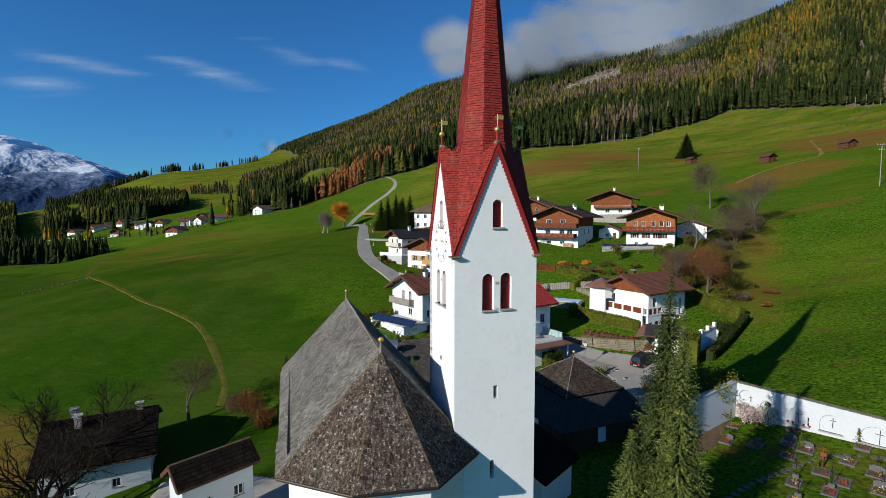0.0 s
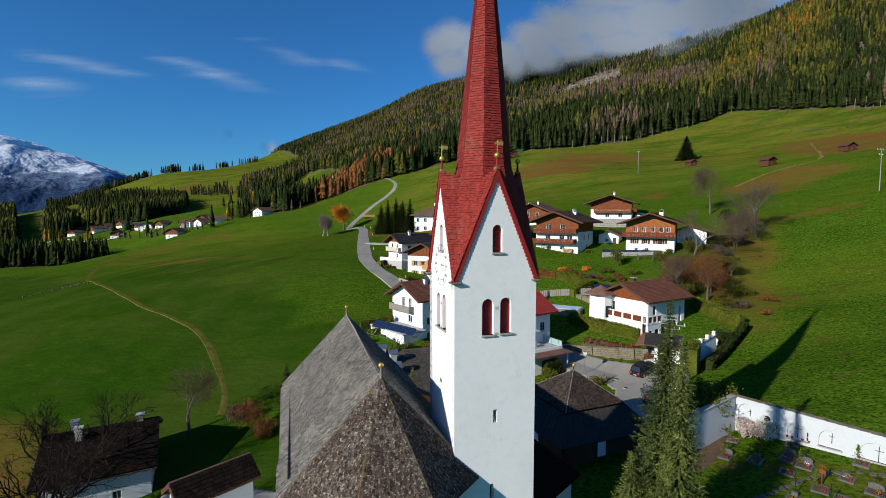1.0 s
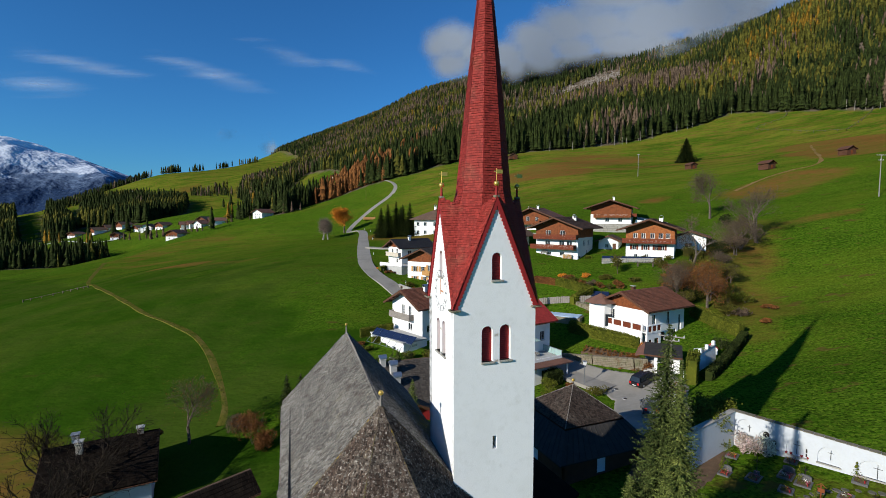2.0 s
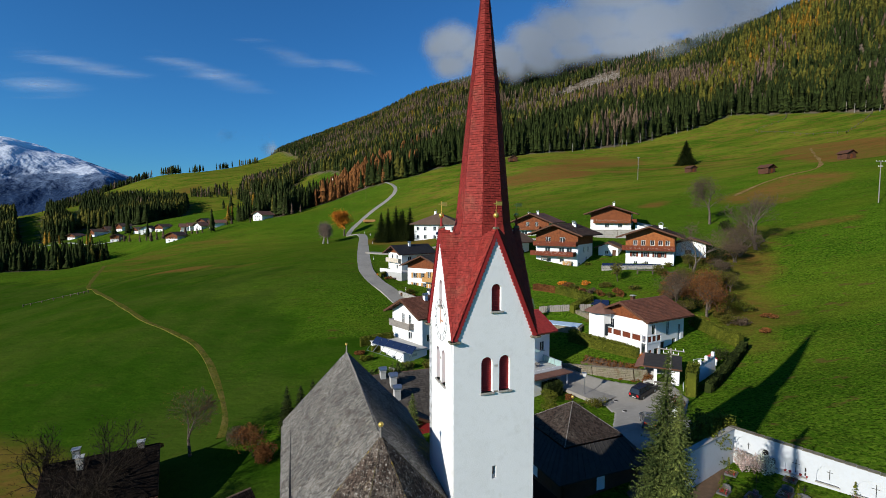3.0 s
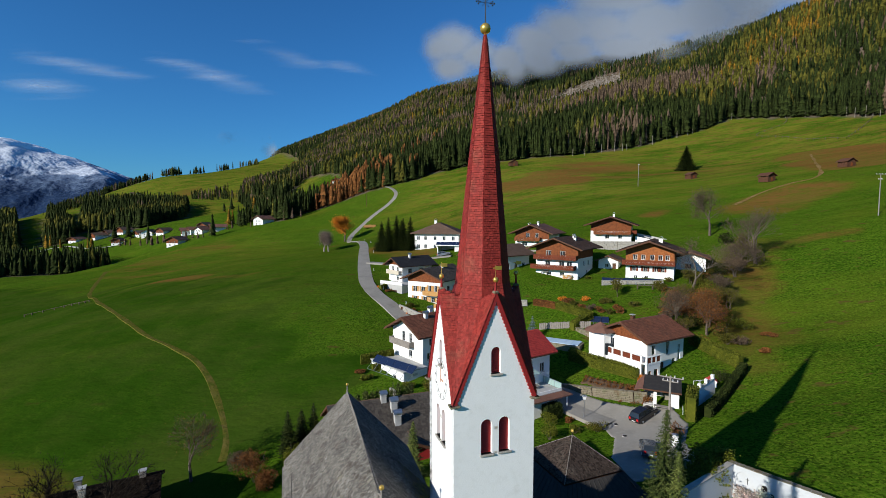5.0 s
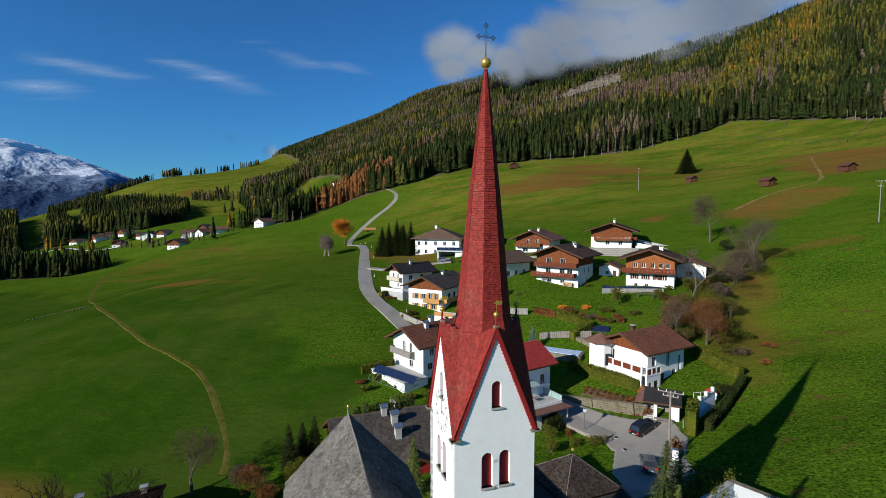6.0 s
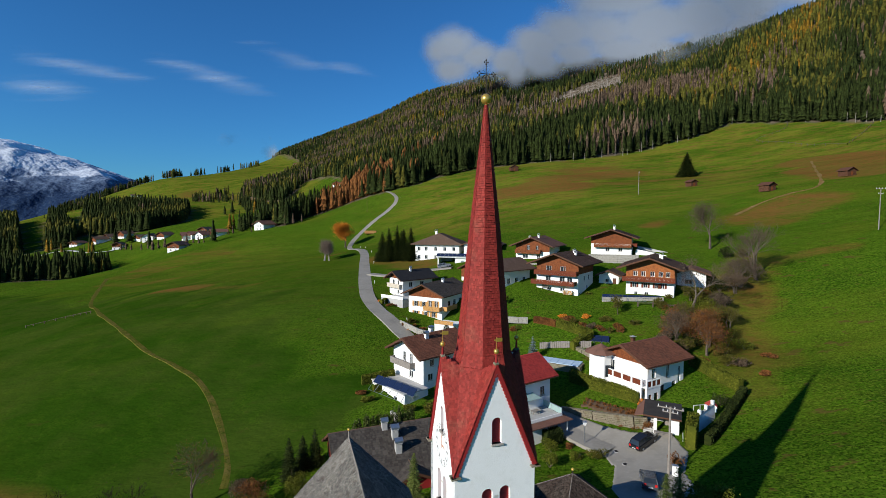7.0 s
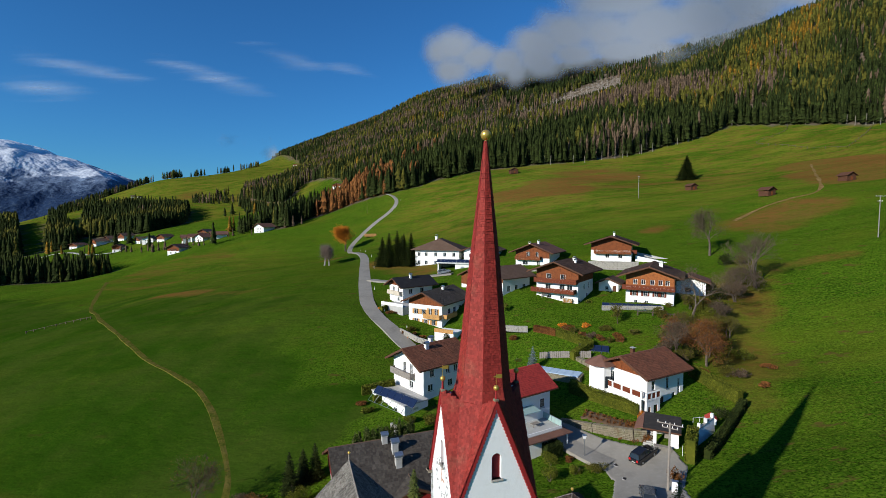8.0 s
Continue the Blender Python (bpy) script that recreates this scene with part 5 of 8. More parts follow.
    # stumps, slash and lone poles on the felled strip
    for k in range(2400):
        t = r2.random() * 4
        back_ = r2.uniform(-105, 70)
        a, b = CUT[int(t)], CUT[int(t) + 1]
        x, y = a[0] + (b[0] - a[0]) * (t % 1) + r2.gauss(0, 12) + back_ * .32, a[1] + (b[1] - a[1]) * (t % 1) + r2.gauss(0, 12) + back_
        z = ground(x, y)
        if k % 9 == 0:
            trunks.rod((x, y, z - .5), (x + r2.uniform(-.6, .6), y, z + r2.uniform(7, 17)), .3, .12, 3)
        else:
            a = r2.uniform(0, 6.28)
            trunks.rod((x, y, z + .2), (x + 6 * math.cos(a), y + 6 * math.sin(a), ground(x + 6 * math.cos(a), y + 6 * math.sin(a)) + .5), .4, .25, 3)
    ob = arrays("bare_trunks", trunks.v, trunks.f, GREY_WOOD)
    tagged(ob, "pale bare trunks along the lower forest edge", "forest", kind="stuff")


forest()


# ------------------------------------------------------------------ single trees, shrubs and hedges
def spruce(x, y, h, r, label, mat=NEAR_SPRUCE, seed=0, dense=1.0, z=None, group="", lean=(0, 0), fat=1.0):
    """A spruce built of whorls of drooping branches, each a spray of needle blades."""
    rng = random.Random(seed)
    z = ground(x, y) - .2 if z is None else z
    t = thing("spruce", pose(x, y, z), label, "tree", group)
    part("trunk", rods(((0, 0, 0), (lean[0] * .5, lean[1] * .5, h * .5), .016 * h + .05, .009 * h), ((lean[0] * .5, lean[1] * .5, h * .5), (lean[0], lean[1], h), .009 * h, .01)), BARK, t)
    s = Soup()
    n = int(h * 4.0 * dense)
    for k in range(n):
        f = (k + rng.random()) / n
        f = .05 + .95 * f
        zz = h * f
        reach = r * ((1 - f) ** .78 + .035) * rng.uniform(.75, 1.2)
        c = Vector((lean[0] * f, lean[1] * f, zz))
        m = max(5, int((6 + 8 * (1 - f)) * min(1.3, dense)))
        a0 = rng.random() * 6.28
        for j in range(m):
            a = a0 + 6.283 * (j + rng.uniform(-.3, .3)) / m
            d = Vector((math.cos(a), math.sin(a), 0))
            e = Vector((-d.y, d.x, 0))
            L = reach * rng.uniform(.65, 1.15)
            steps = max(3, int(L / .20 * dense))
            prev = c
            for q in range(1, steps + 1):
                u = q / steps
                p = c + d * (L * u) + Vector((0, 0, L * (-.42 * u + .30 * u * u)))
                wdt = (.075 + .10 * L * (1 - u * .75)) * rng.uniform(.5, 1.3) * fat / max(.8, dense * .8)
                up = Vector((0, 0, rng.uniform(-.07, .03) * (1 + L)))
                s.quad(prev, p - e * wdt + up - d * .03, p + d * .14 * L / steps, p + e * wdt + up - d * .03)
                if rng.random() < .75:
                    s.tri(p + e * .05, p - e * .05, p + d * rng.uniform(0, .1) - Vector((0, 0, wdt * rng.uniform(.35, .9))))
                prev = p
    s.build("crown", mat, t)
    return t


def tree(x, y, h, label, seed=0, leaves=None, count=0, leaf_r=.12, spread=.55, bark=BARK, twigs=TWIG, z=None, stems=1, levels=5, group="", girth=.022, tidy=0.0, stem=.25, bushy=.55):
    """A broad-leaved tree: a forked trunk, limbs and twigs, with or without leaves."""
    rng = random.Random(seed)
    z = ground(x, y) - .2 if z is None else z
    t = thing("tree", pose(x, y, z), label, "tree", group)
    wood, fine, crown, tips = Soup(), Soup(), Soup(), []

    def grow(p, d, length, r, level):
        q = p
        for _ in range(2):
            d = (d + Vector((rng.uniform(-.18, .18), rng.uniform(-.18, .18), rng.uniform(-.05, .12)))).normalized()
            nq = q + d * length / 2
            (wood if level > 1 else fine).rod(q, nq, r, r * .87, 5 if level > 3 else 3)
            q, r = nq, r * .87
            if 2 <= level <= levels - 1 and rng.random() < bushy:
                o = d.orthogonal().normalized()
                o.rotate(Matrix.Rotation(rng.uniform(0, 6.28), 3, d))
                grow(q, (d * .6 + o + Vector((0, 0, tidy))).normalized(), length * rng.uniform(.45, .7), max(.014, r * .5), level - 2)
        if level <= levels - 2:
            tips.append(q)
        if level == 0:
            return
        for k in range(rng.choice((2, 3, 3)) if level > 1 else 3):
            a = rng.uniform(0, 6.28)
            o = d.orthogonal().normalized()
            o.rotate(Matrix.Rotation(a, 3, d))
            nd = (d + o * rng.uniform(spread * .6, spread * 1.4) + Vector((0, 0, tidy))).normalized()
            grow(q, nd, length * rng.uniform(.62, .88), max(.014, r * rng.uniform(.58, .76)), level - 1)

    for k in range(stems):
        d = Vector((rng.uniform(-.25, .25), rng.uniform(-.25, .25), 1)) if stems > 1 else Vector((rng.uniform(-.06, .06), rng.uniform(-.06, .06), 1))
        grow(Vector((rng.uniform(-.3, .3) * (stems > 1), rng.uniform(-.3, .3) * (stems > 1), 0)), d.normalized(), h * stem, h * girth, levels)
    wood.build("trunk", bark, t)
    tagged(fine.build("twig", twigs, t), kind="stuff")
    if leaves:
        for k in range(count):
            c = rng.choice(tips)
            crown.leafy(rng, c + Vector((rng.gauss(0, .045 * h), rng.gauss(0, .045 * h), rng.gauss(0, .04 * h))), leaf_r * rng.uniform(.6, 1.3))
        tagged(crown.build("crown", leaves, t), kind="stuff")
    return t


def bush(x, y, rx, ry, rz, mat, label, seed=0, n=500, leaf_r=.1, z=None, category="bush", name="bush", group=""):
    rng = random.Random(seed)
    z = ground(x, y) if z is None else z
    t = thing(name, pose(x, y, z), label, category, group)
    st = Soup()
    for k in range(7):
        a = rng.random() * 6.28
        st.rod((0, 0, -.1), (rx * .6 * math.cos(a), ry * .6 * math.sin(a), rz * rng.uniform(.8, 1.4)), .03, .01, 3)
    st.build("stem", BARK, t)
    s = Soup()
    lumps = [(rng.uniform(-.55, .55), rng.uniform(-.55, .55), rng.uniform(.35, 1.1), rng.uniform(.35, .6)) for _ in range(9)]
    for k in range(n):
        lx, ly, lz, lr = rng.choice(lumps)
        d = Vector((rng.gauss(0, 1), rng.gauss(0, 1), rng.gauss(0, 1))).normalized() * lr * rng.uniform(.6, 1.0)
        c = ((lx + d.x) * rx, (ly + d.y) * ry, max(.03, (lz + d.z) * rz))
        s.leafy(rng, c, leaf_r * rng.uniform(.6, 1.4))
    s.build("foliage", mat, t)
    return t


def hedge(x0, y0, x1, y1, h, w, mat, label, seed=0, z=None, leaf_r=.13, per=55):
    """A clipped hedge that follows the ground between two points."""
    rng = random.Random(seed)
    t = thing("hedge", pose(0, 0, 0), label, "hedge")
    n = max(2, int(math.hypot(x1 - x0, y1 - y0) / 1.2))
    d = Vector((x1 - x0, y1 - y0, 0)).normalized()
    e = Vector((-d.y, d.x, 0))
    pts = [Vector((x0 + (x1 - x0) * i / n, y0 + (y1 - y0) * i / n, 0)) for i in range(n + 1)]
    for p in pts:
        p.z = (ground(p.x, p.y) if z is None else z)
    bm = bmesh.new()
    rings = [[bm.verts.new(p + e * (s * w * .42) + Vector((0, 0, k))) for s, k in ((-1, -.6), (-1, h * .93), (1, h * .93), (1, -.6))] for p in pts]
    for a, b in zip(rings[:-1], rings[1:]):
        for k in range(4):
            bm.faces.new((a[k], a[(k + 1) % 4], b[(k + 1) % 4], b[k]))
    bm.faces.new(rings[0])
    bm.faces.new(rings[-1][::-1])
    part("core", bm, mat, t)
    s = Soup()
    total = int((pts[-1] - pts[0]).length * (2 * h + w) * per)
    for k in range(total):
        u = rng.random() * n
        i = min(int(u), n - 1)
        p = pts[i].lerp(pts[i + 1], u - i)
        q = rng.random() * (2 * h + w)
        o = e * (-w / 2) + Vector((0, 0, q)) if q < h else (e * (q - h - w / 2) + Vector((0, 0, h)) if q < h + w else e * (w / 2) + Vector((0, 0, q - h - w)))
        s.leafy(rng, p + o + e * rng.gauss(0, .05) + Vector((0, 0, rng.gauss(0, .05))), leaf_r * rng.uniform(.6, 1.3))
    s.build("foliage", mat, t)
    return t


# tall spruces beside the churchyard
spruce(12.5, 26.9, 16.4, 2.45, "tall dark green spruce with a slender reddish tip beside the church", DEEP_SPRUCE, 1, z=.2, dense=2.25, lean=(.55, 0), fat=1.1)
spruce(12.8, 24.9, 14.9, 2.05, "tall light green spruce standing close to another spruce", seed=2, z=.2, dense=2.25, fat=1.1)
spruce(10.9, 26.6, 7.6, 1.9, "bushy green spruce at the foot of two taller ones", seed=3, z=.2, dense=1.8, fat=.95)
spruce(-3.6, 55.2, 7.5, 1.7, "small dense spruce beside a tiled farm roof", seed=4, z=-4, dense=1.4, fat=1.2)
spruce(24.8, 48.3, 6.0, 1.6, "small green spruce behind the churchyard wall", seed=5, dense=1.0)
spruce(17.4, 91.5, 5.4, 1.5, "silvery blue spruce in a house garden", BLUE_SPRUCE, 6, 1.3, fat=1.3)
for i, (x, y, h) in enumerate(((-24.5, 189, 12), (-21.5, 186, 13.5), (-18.3, 186, 14), (-15.6, 185, 12.5), (-12.6, 182, 13), (-17, 192, 11))):
    spruce(x, y, h, 3.5, "dark spruce in a tight row beside the lane", SPRUCE, 10 + i, 1.4, fat=3.0, group="spruces by the lane")
spruce(168, 332, 17, 6.8, "lone dark spruce on the open slope", SPRUCE, 21, 1.6, fat=2.6)
for i, (x, y, h) in enumerate(((-21.5, 64, 6.2), (-20.2, 66, 5.2), (-18.6, 66.5, 5.6))):
    spruce(x, y, h, 1.5, "dark evergreen beside the farm garden", SPRUCE, 24 + i, 1.3, fat=1.5, group="garden evergreens")
for i in range(10):
    bush(-13.8 + i * .95, 71.0 + i * .34, .62, .62, 2.3 + (i * 37 % 5) * .12, DEEP_SPRUCE, "slim dark thuja in a row behind the farm", 40 + i, 1100, .12, name="thuja", category="thuja", group="thuja row behind the farm")
tree(-64.5, 311, 29, "tall orange autumn tree at the road bend", 3, ORANGE, 8500, .36, .33, levels=5, tidy=.12, stem=.17, bushy=.95)
tree(-53.0, 210, 19, "pale leafless birch in the meadow", 5, BIRCH_TWIG, 7500, .14, spread=.27, levels=6, bark=GREY_WOOD, tidy=.22, stem=.125, bushy=.95)
tree(-50.4, 208, 17, "leafless pinkish birch beside another birch", 6, BIRCH_TWIG, 7500, .14, spread=.27, levels=6, bark=GREY_WOOD, tidy=.22, stem=.125, bushy=.95)
tree(-33.0, 60.0, 12.5, "bare fruit tree with spreading branches in the meadow", 18, RUSSET, 900, .075, spread=.50, levels=6, twigs=TWIG, girth=.018, stem=.2, bushy=.9)
tree(-30.0, 36.0, 16.5, "large bare dark tree beside the farmhouse", 9, DARK_TWIG, 700, .07, spread=.55, levels=6, bark=DARK_TWIG, twigs=DARK_TWIG, z=-9.5, girth=.04, stem=.22, bushy=.9)
tree(-35.0, 38.5, 15, "large bare dark tree with low crooked limbs", 35, DARK_TWIG, 700, .07, spread=.65, levels=6, bark=DARK_TWIG, twigs=DARK_TWIG, z=-9.5, girth=.035, stem=.22, bushy=.9)
tree(-36.5, 46.0, 15.5, "bare tree in front of the farmhouse roof", 10, DARK_TWIG, 900, .07, spread=.5, levels=6, bark=DARK_TWIG, twigs=DARK_TWIG, z=-9, girth=.028, stem=.22, bushy=.9)
tree(-42.0, 47.0, 14, "slender bare tree beside the old farmhouse", 36, DARK_TWIG, 700, .07, spread=.5, levels=6, bark=DARK_TWIG, twigs=DARK_TWIG, z=-9, girth=.026, stem=.22, bushy=.9)
tree(25.5, 45.0, 6.9, "dark leafy tree standing in the church shade", 37, HEDGE, 5200, .13, .5, levels=5, z=.2, stem=.24)
tree(81, 144.5, 19, "bare rounded reddish-brown tree on the slope", 11, TWIG, 5000, .13, .36, levels=6, stem=.2, tidy=.08, bushy=.9)
tree(72, 115, 11, "leafless grey shrubby tree on the slope", 12, TWIG, 3200, .10, spread=.55, levels=6, stems=3, stem=.19)
tree(77.5, 117.5, 15, "leafless pale tree with several stems", 13, TWIG, 3000, .10, spread=.42, levels=6, stems=3, bark=BARK)
tree(69, 112, 6, "dense brown leafless thicket tree", 14, BARE, 2200, .13, .55, levels=5, stems=4)
tree(54.2, 103.5, 15.5, "bare gnarled grey tree beside a chalet", 15, BARE, 2500, .10, spread=.38, levels=6, bark=BARK)
tree(49.5, 88.0, 12.5, "wide russet fruit tree losing its leaves", 16, RUSSET, 8000, .10, .5, levels=6, stems=1, stem=.2, bushy=.9)
tree(45.0, 91.0, 10, "russet brown tree on the bank", 17, BARE, 3600, .09, .5, levels=5, stems=3, stem=.22, bushy=.9)
tree(51.5, 91, 6.5, "half-bare russet tree on the bank", 18, RUSSET, 4200, .09, .5, levels=5, stems=3, stem=.22, bushy=.9)
tree(38.5, 104, 4.8, "small olive fruit tree on the lawn", 19, OLIVE, 700, .16, .65, levels=5)
tree(14.5, 117.5, 3.6, "small leafy green tree on the lawn", 20, HEDGE, 500, .16, .6, levels=4)
for i, (x, y, rx, ry, rz, mat, label) in enumerate((
        (-24.0, 58.0, 2.6, 2.2, 2.9, RUSSET, "russet red bush at the meadow edge"), (-21.5, 56.5, 1.8, 1.6, 1.6, RUSSET, "red brown bush at the meadow edge"),
        (-27.0, 61.5, 2.6, 1.8, 1.8, BARE, "olive hedge bush at the meadow edge"), (-19.5, 60.5, 2.0, 2.0, 2.2, HEDGE, "dark green bush beside the church"),
        (53, 96.5, 2.4, 2.0, 1.6, OLIVE, "olive bush on the bank"), (56, 94, 2.4, 2.0, 1.7, HEDGE, "green bush on the bank"), (45.5, 95.5, 2.0, 1.6, 1.2, RUSSET, "low russet bush on the bank"),
        (57.5, 100.5, 2.6, 2.2, 2.0, OLIVE, "thick olive bush below the chalet"), (51, 84, 2.2, 1.8, 1.3, OLIVE, "low olive bush below the trees"),
        (60, 86, 1.6, 1.2, .5, RUSSET, "flat rust-brown bramble patch on the slope"), (54.5, 79.5, 1.6, 1.2, .5, RUSSET, "flat rust-brown bramble patch on the slope"),
        (15.5, 67.0, 1.3, 1.3, 1.3, HEDGE, "round clipped dark green shrub"), (21.5, 64.3, 1.7, 1.3, 1.0, OLIVE, "yellow-green shrub beside the car park"),
        (18.5, 64.5, 1.2, 1.0, .8, HEDGE, "low green shrub beside the car park"), (18.5, 67.8, .7, .6, .5, RUSSET, "small red shrub beside the car park"),
        (14.5, 63.0, 1.5, 1.3, 1.2, HEDGE, "dark green shrub behind the mortuary"), (31.6, 74.3, 1.0, .9, 1.4, ORANGE, "orange shrub above the stone wall"),
        (33.8, 73.9, .75, .75, .9, BLUE_SPRUCE, "round grey-green clipped shrub"), (30.2, 73.5, .9, .7, .6, RUSSET, "red shrub above the stone wall"),
        (29.6, 58.6, 1.0, 1.0, 1.5, RUSSET, "reddish shrub beside the power pole"), (39.2, 69.9, 1.2, 1.0, 1.1, BARE, "brown clipped shrub in the garden"),
        (43.5, 73.0, 1.8, 1.5, 1.5, SPRUCE, "dark green shrub in the garden corner"), (15.5, 104.5, 1.5, 1.0, .8, RUSSET, "reddish shrub on the lawn edge"),
        (27.5, 103.5, 1.8, 1.0, .8, RUSSET, "reddish shrub on the lawn edge"), (35, 101.5, 1.6, 1.0, .8, OLIVE, "olive shrub on the lawn edge"),
        (-6.0, 78.5, 1.3, 1.0, 1.0, HEDGE, "green shrub below the terrace"), (-2.0, 78.0, 1.6, 1.2, 1.3, OLIVE, "olive shrub below the terrace"),
        (-13.5, 82.0, 1.4, .9, .7, HEDGE, "low green shrub at the garden edge"), (-15.0, 84.5, 1.2, .8, .5, RUSSET, "low brown shrub at the garden edge"),
        (-5.5, 114.5, 1.6, 1.2, .7, RUSSET, "rusty garden shrub above the lane"), (-3.5, 112.5, 1.3, 1.0, .6, ORANGE, "orange garden shrub above the lane"),
        (-8.0, 117.5, 1.4, 1.0, .7, OLIVE, "olive garden shrub above the lane"), (0.5, 113.0, 1.2, 1.2, 1.8, SPRUCE, "dark green shrub beside a garage"),
        (24.6, 43.0, 1.5, 1.2, 1.0, HEDGE, "dark shrub in the churchyard corner"))):
    bush(x, y, rx, ry, rz, mat, label, 100 + i, 2600 if i < 4 else 1100, .09 + .02 * rx * (y > 75))
bush(27.2, 41.7, .85, .8, 1.35, PINK, "flowering shrub with pink and white blossom", 90, 1400, .07, name="flowering_shrub")
bush(28.0, 41.2, .7, .7, 1.3, PINK, "pale flowering shrub beside the wall", 91, 700, .07, name="flowering_shrub")
WHITE_BLOOM = leaf("white_blossom", (.66, .64, .52), (.30, .34, .12), (.78, .77, .70))
bush(28.9, 40.8, .8, .75, 1.3, WHITE_BLOOM, "white blossom shrub before the churchyard wall", 92, 1100, .07, name="flowering_shrub")
hedge(45.4, 85, 48.5, 76, 2.0, 1.3, HEDGE, "clipped yellow-green hedge round a house garden", 1)
hedge(48.4, 75.0, 36.2, 63.4, 1.4, 1.0, SPRUCE, "dark clipped hedge along the garden boundary", 2)
hedge(23.0, 84.5, 32.2, 76.2, 1.7, 1.6, HEDGE, "clipped green hedge in front of a white house", 3)
hedge(24.7, 102, 30.2, 96, 1.5, 1.5, HEDGE, "long clipped hedge across the lawn", 4)
hedge(30.2, 96, 25.5, 93, 1.6, 1.3, HEDGE, "clipped hedge above a pool", 5)
hedge(-15.6, 88.2, -9.6, 90.5, 1.6, 1.1, HEDGE, "clipped olive hedge beside a white house", 6)
hedge(-13.0, 85.5, -10.5, 86.8, .9, .9, HEDGE, "low clipped hedge beside a terrace", 7)
hedge(15.0, 68.8, 17.6, 69.8, 2.0, 1.6, SPRUCE, "dense dark green block of hedge beside a garage", 8)
hedge(33.6, 62.8, 35.7, 66.3, 3.6, 1.3, HEDGE, "tall clipped thuja block beside a garage", 9)
hedge(-17.5, 130.5, -15.5, 134, 1.2, 1.0, HEDGE, "clipped hedge on a terrace wall", 10)
hedge(20.5, 106, 24.5, 102, 1.2, 1.2, RUSSET, "reddish brown clipped hedge across the lawn", 11)
hedge(23.7, 86, 25.1, 83, 1.1, 1.0, HEDGE, "low clipped hedge above the red shrubs", 12)
for i, (x, y) in enumerate([(26.6, 103.0), (28.1, 102.0), (29.5, 100.0), (31.2, 99.0), (32.7, 98.0), (34.2, 97.0), (36.3, 97.0)]):
    bush(x, y, 1.2, .9, .9, (RUSSET, OLIVE, RUSSET, BARE)[i % 4], ("russet", "olive", "russet", "brown")[i % 4] + " shrub in the long border behind a hedge", 400 + i, 420, .12, group="border behind the hedge")
rng = random.Random(31)
for i, (x, y) in enumerate([(48.8, 105.0), (49.9, 102.0), (51.4, 100.0), (53.8, 99.0), (58.6, 103.0), (57.1, 109.0), (61.3, 110.0), (43.6, 92.0), (45.9, 89.0), (50.5, 92.0), (55.2, 94.0), (59.6, 98.0), (48.5, 97.0)]):
    if i % 3 == 2:
        tree(x, y, 4.5 + (i % 4) * .8, "small russet tree in the tangled thicket", 420 + i, (RUSSET, BARE, OLIVE)[i % 3], 2600, .11, .5, levels=5, stems=3, stem=.2, bushy=.9, group="thicket trees")
    else:
        bush(x, y, 2.0 + (i % 3) * .4, 1.8, 1.5 + (i % 2) * .5, (OLIVE, RUSSET, BARE, RUSSET, HEDGE)[i % 5], ("olive", "russet", "brown leafless", "russet", "green")[i % 5] + " tangled shrub below the chalets", 440 + i, 1300, .13, group="thicket on the bank")
for i, (x, y, rx, rz) in enumerate(((79.5, 134, 2.6, 2.4), (83.5, 133, 2.2, 1.9), (76.5, 122, 3.0, 2.6), (72.5, 117.5, 2.6, 2.2), (66, 113, 2.8, 2.4), (63, 106.5, 2.6, 2.2), (59, 107.5, 2.4, 2.2), (57.5, 104, 2.6, 2.4), (54.5, 95.5, 2.6, 2.0), (48, 91.5, 2.2, 1.7))):
    bush(x, y, rx, rx * .8, rz, (SPRUCE, OLIVE, HEDGE, OLIVE, SPRUCE)[i % 5], ("dark green", "olive", "green", "olive", "dark green")[i % 5] + " shrub below the bare trees on the slope", 360 + i, 1300, .15, group="shrubs on the slope")
for i, (x, y) in enumerate(((46, 97), (48.5, 99.5), (51, 101.5), (53.5, 99), (56, 97.5), (58.5, 103), (60.5, 106), (55, 91), (52, 87), (49.5, 95), (44.5, 89), (58, 90), (62.5, 109), (46, 84.5), (53, 83.5))):
    bush(x, y, rng.uniform(1.6, 2.6), rng.uniform(1.4, 2.2), rng.uniform(1.0, 1.9), (OLIVE, RUSSET, BARE, HEDGE)[i % 4], ("olive", "russet", "brown leafless", "green")[i % 4] + " bush in the thicket on the bank", 240 + i, 1000, .13, group="thicket on the bank")
tree(56.5, 98.5, 7, "half-bare olive tree in the thicket", 33, OLIVE, 2200, .13, .55, levels=5, stems=3, stem=.2)
tree(60.5, 104, 6.5, "bare tangled tree in the thicket", 34, TWIG, 2400, .11, .6, levels=6, stems=3, stem=.2)
for i, (x, y) in enumerate(((-9.8, 115.5), (-8.2, 113.8), (-6.8, 112.2), (-5.2, 110.8), (-3.8, 110), (-7.4, 115.8), (-5.6, 113.4), (-4.2, 112.0), (-2.4, 110.8))):
    bush(x, y, .8, .7, .55, (RUSSET, ORANGE, OLIVE, HEDGE, PINK)[i % 5], ("russet", "orange", "olive", "green", "pale flowering")[i % 5] + " clump in the rock garden", 270 + i, 300, .12, group="rock garden above the lane")
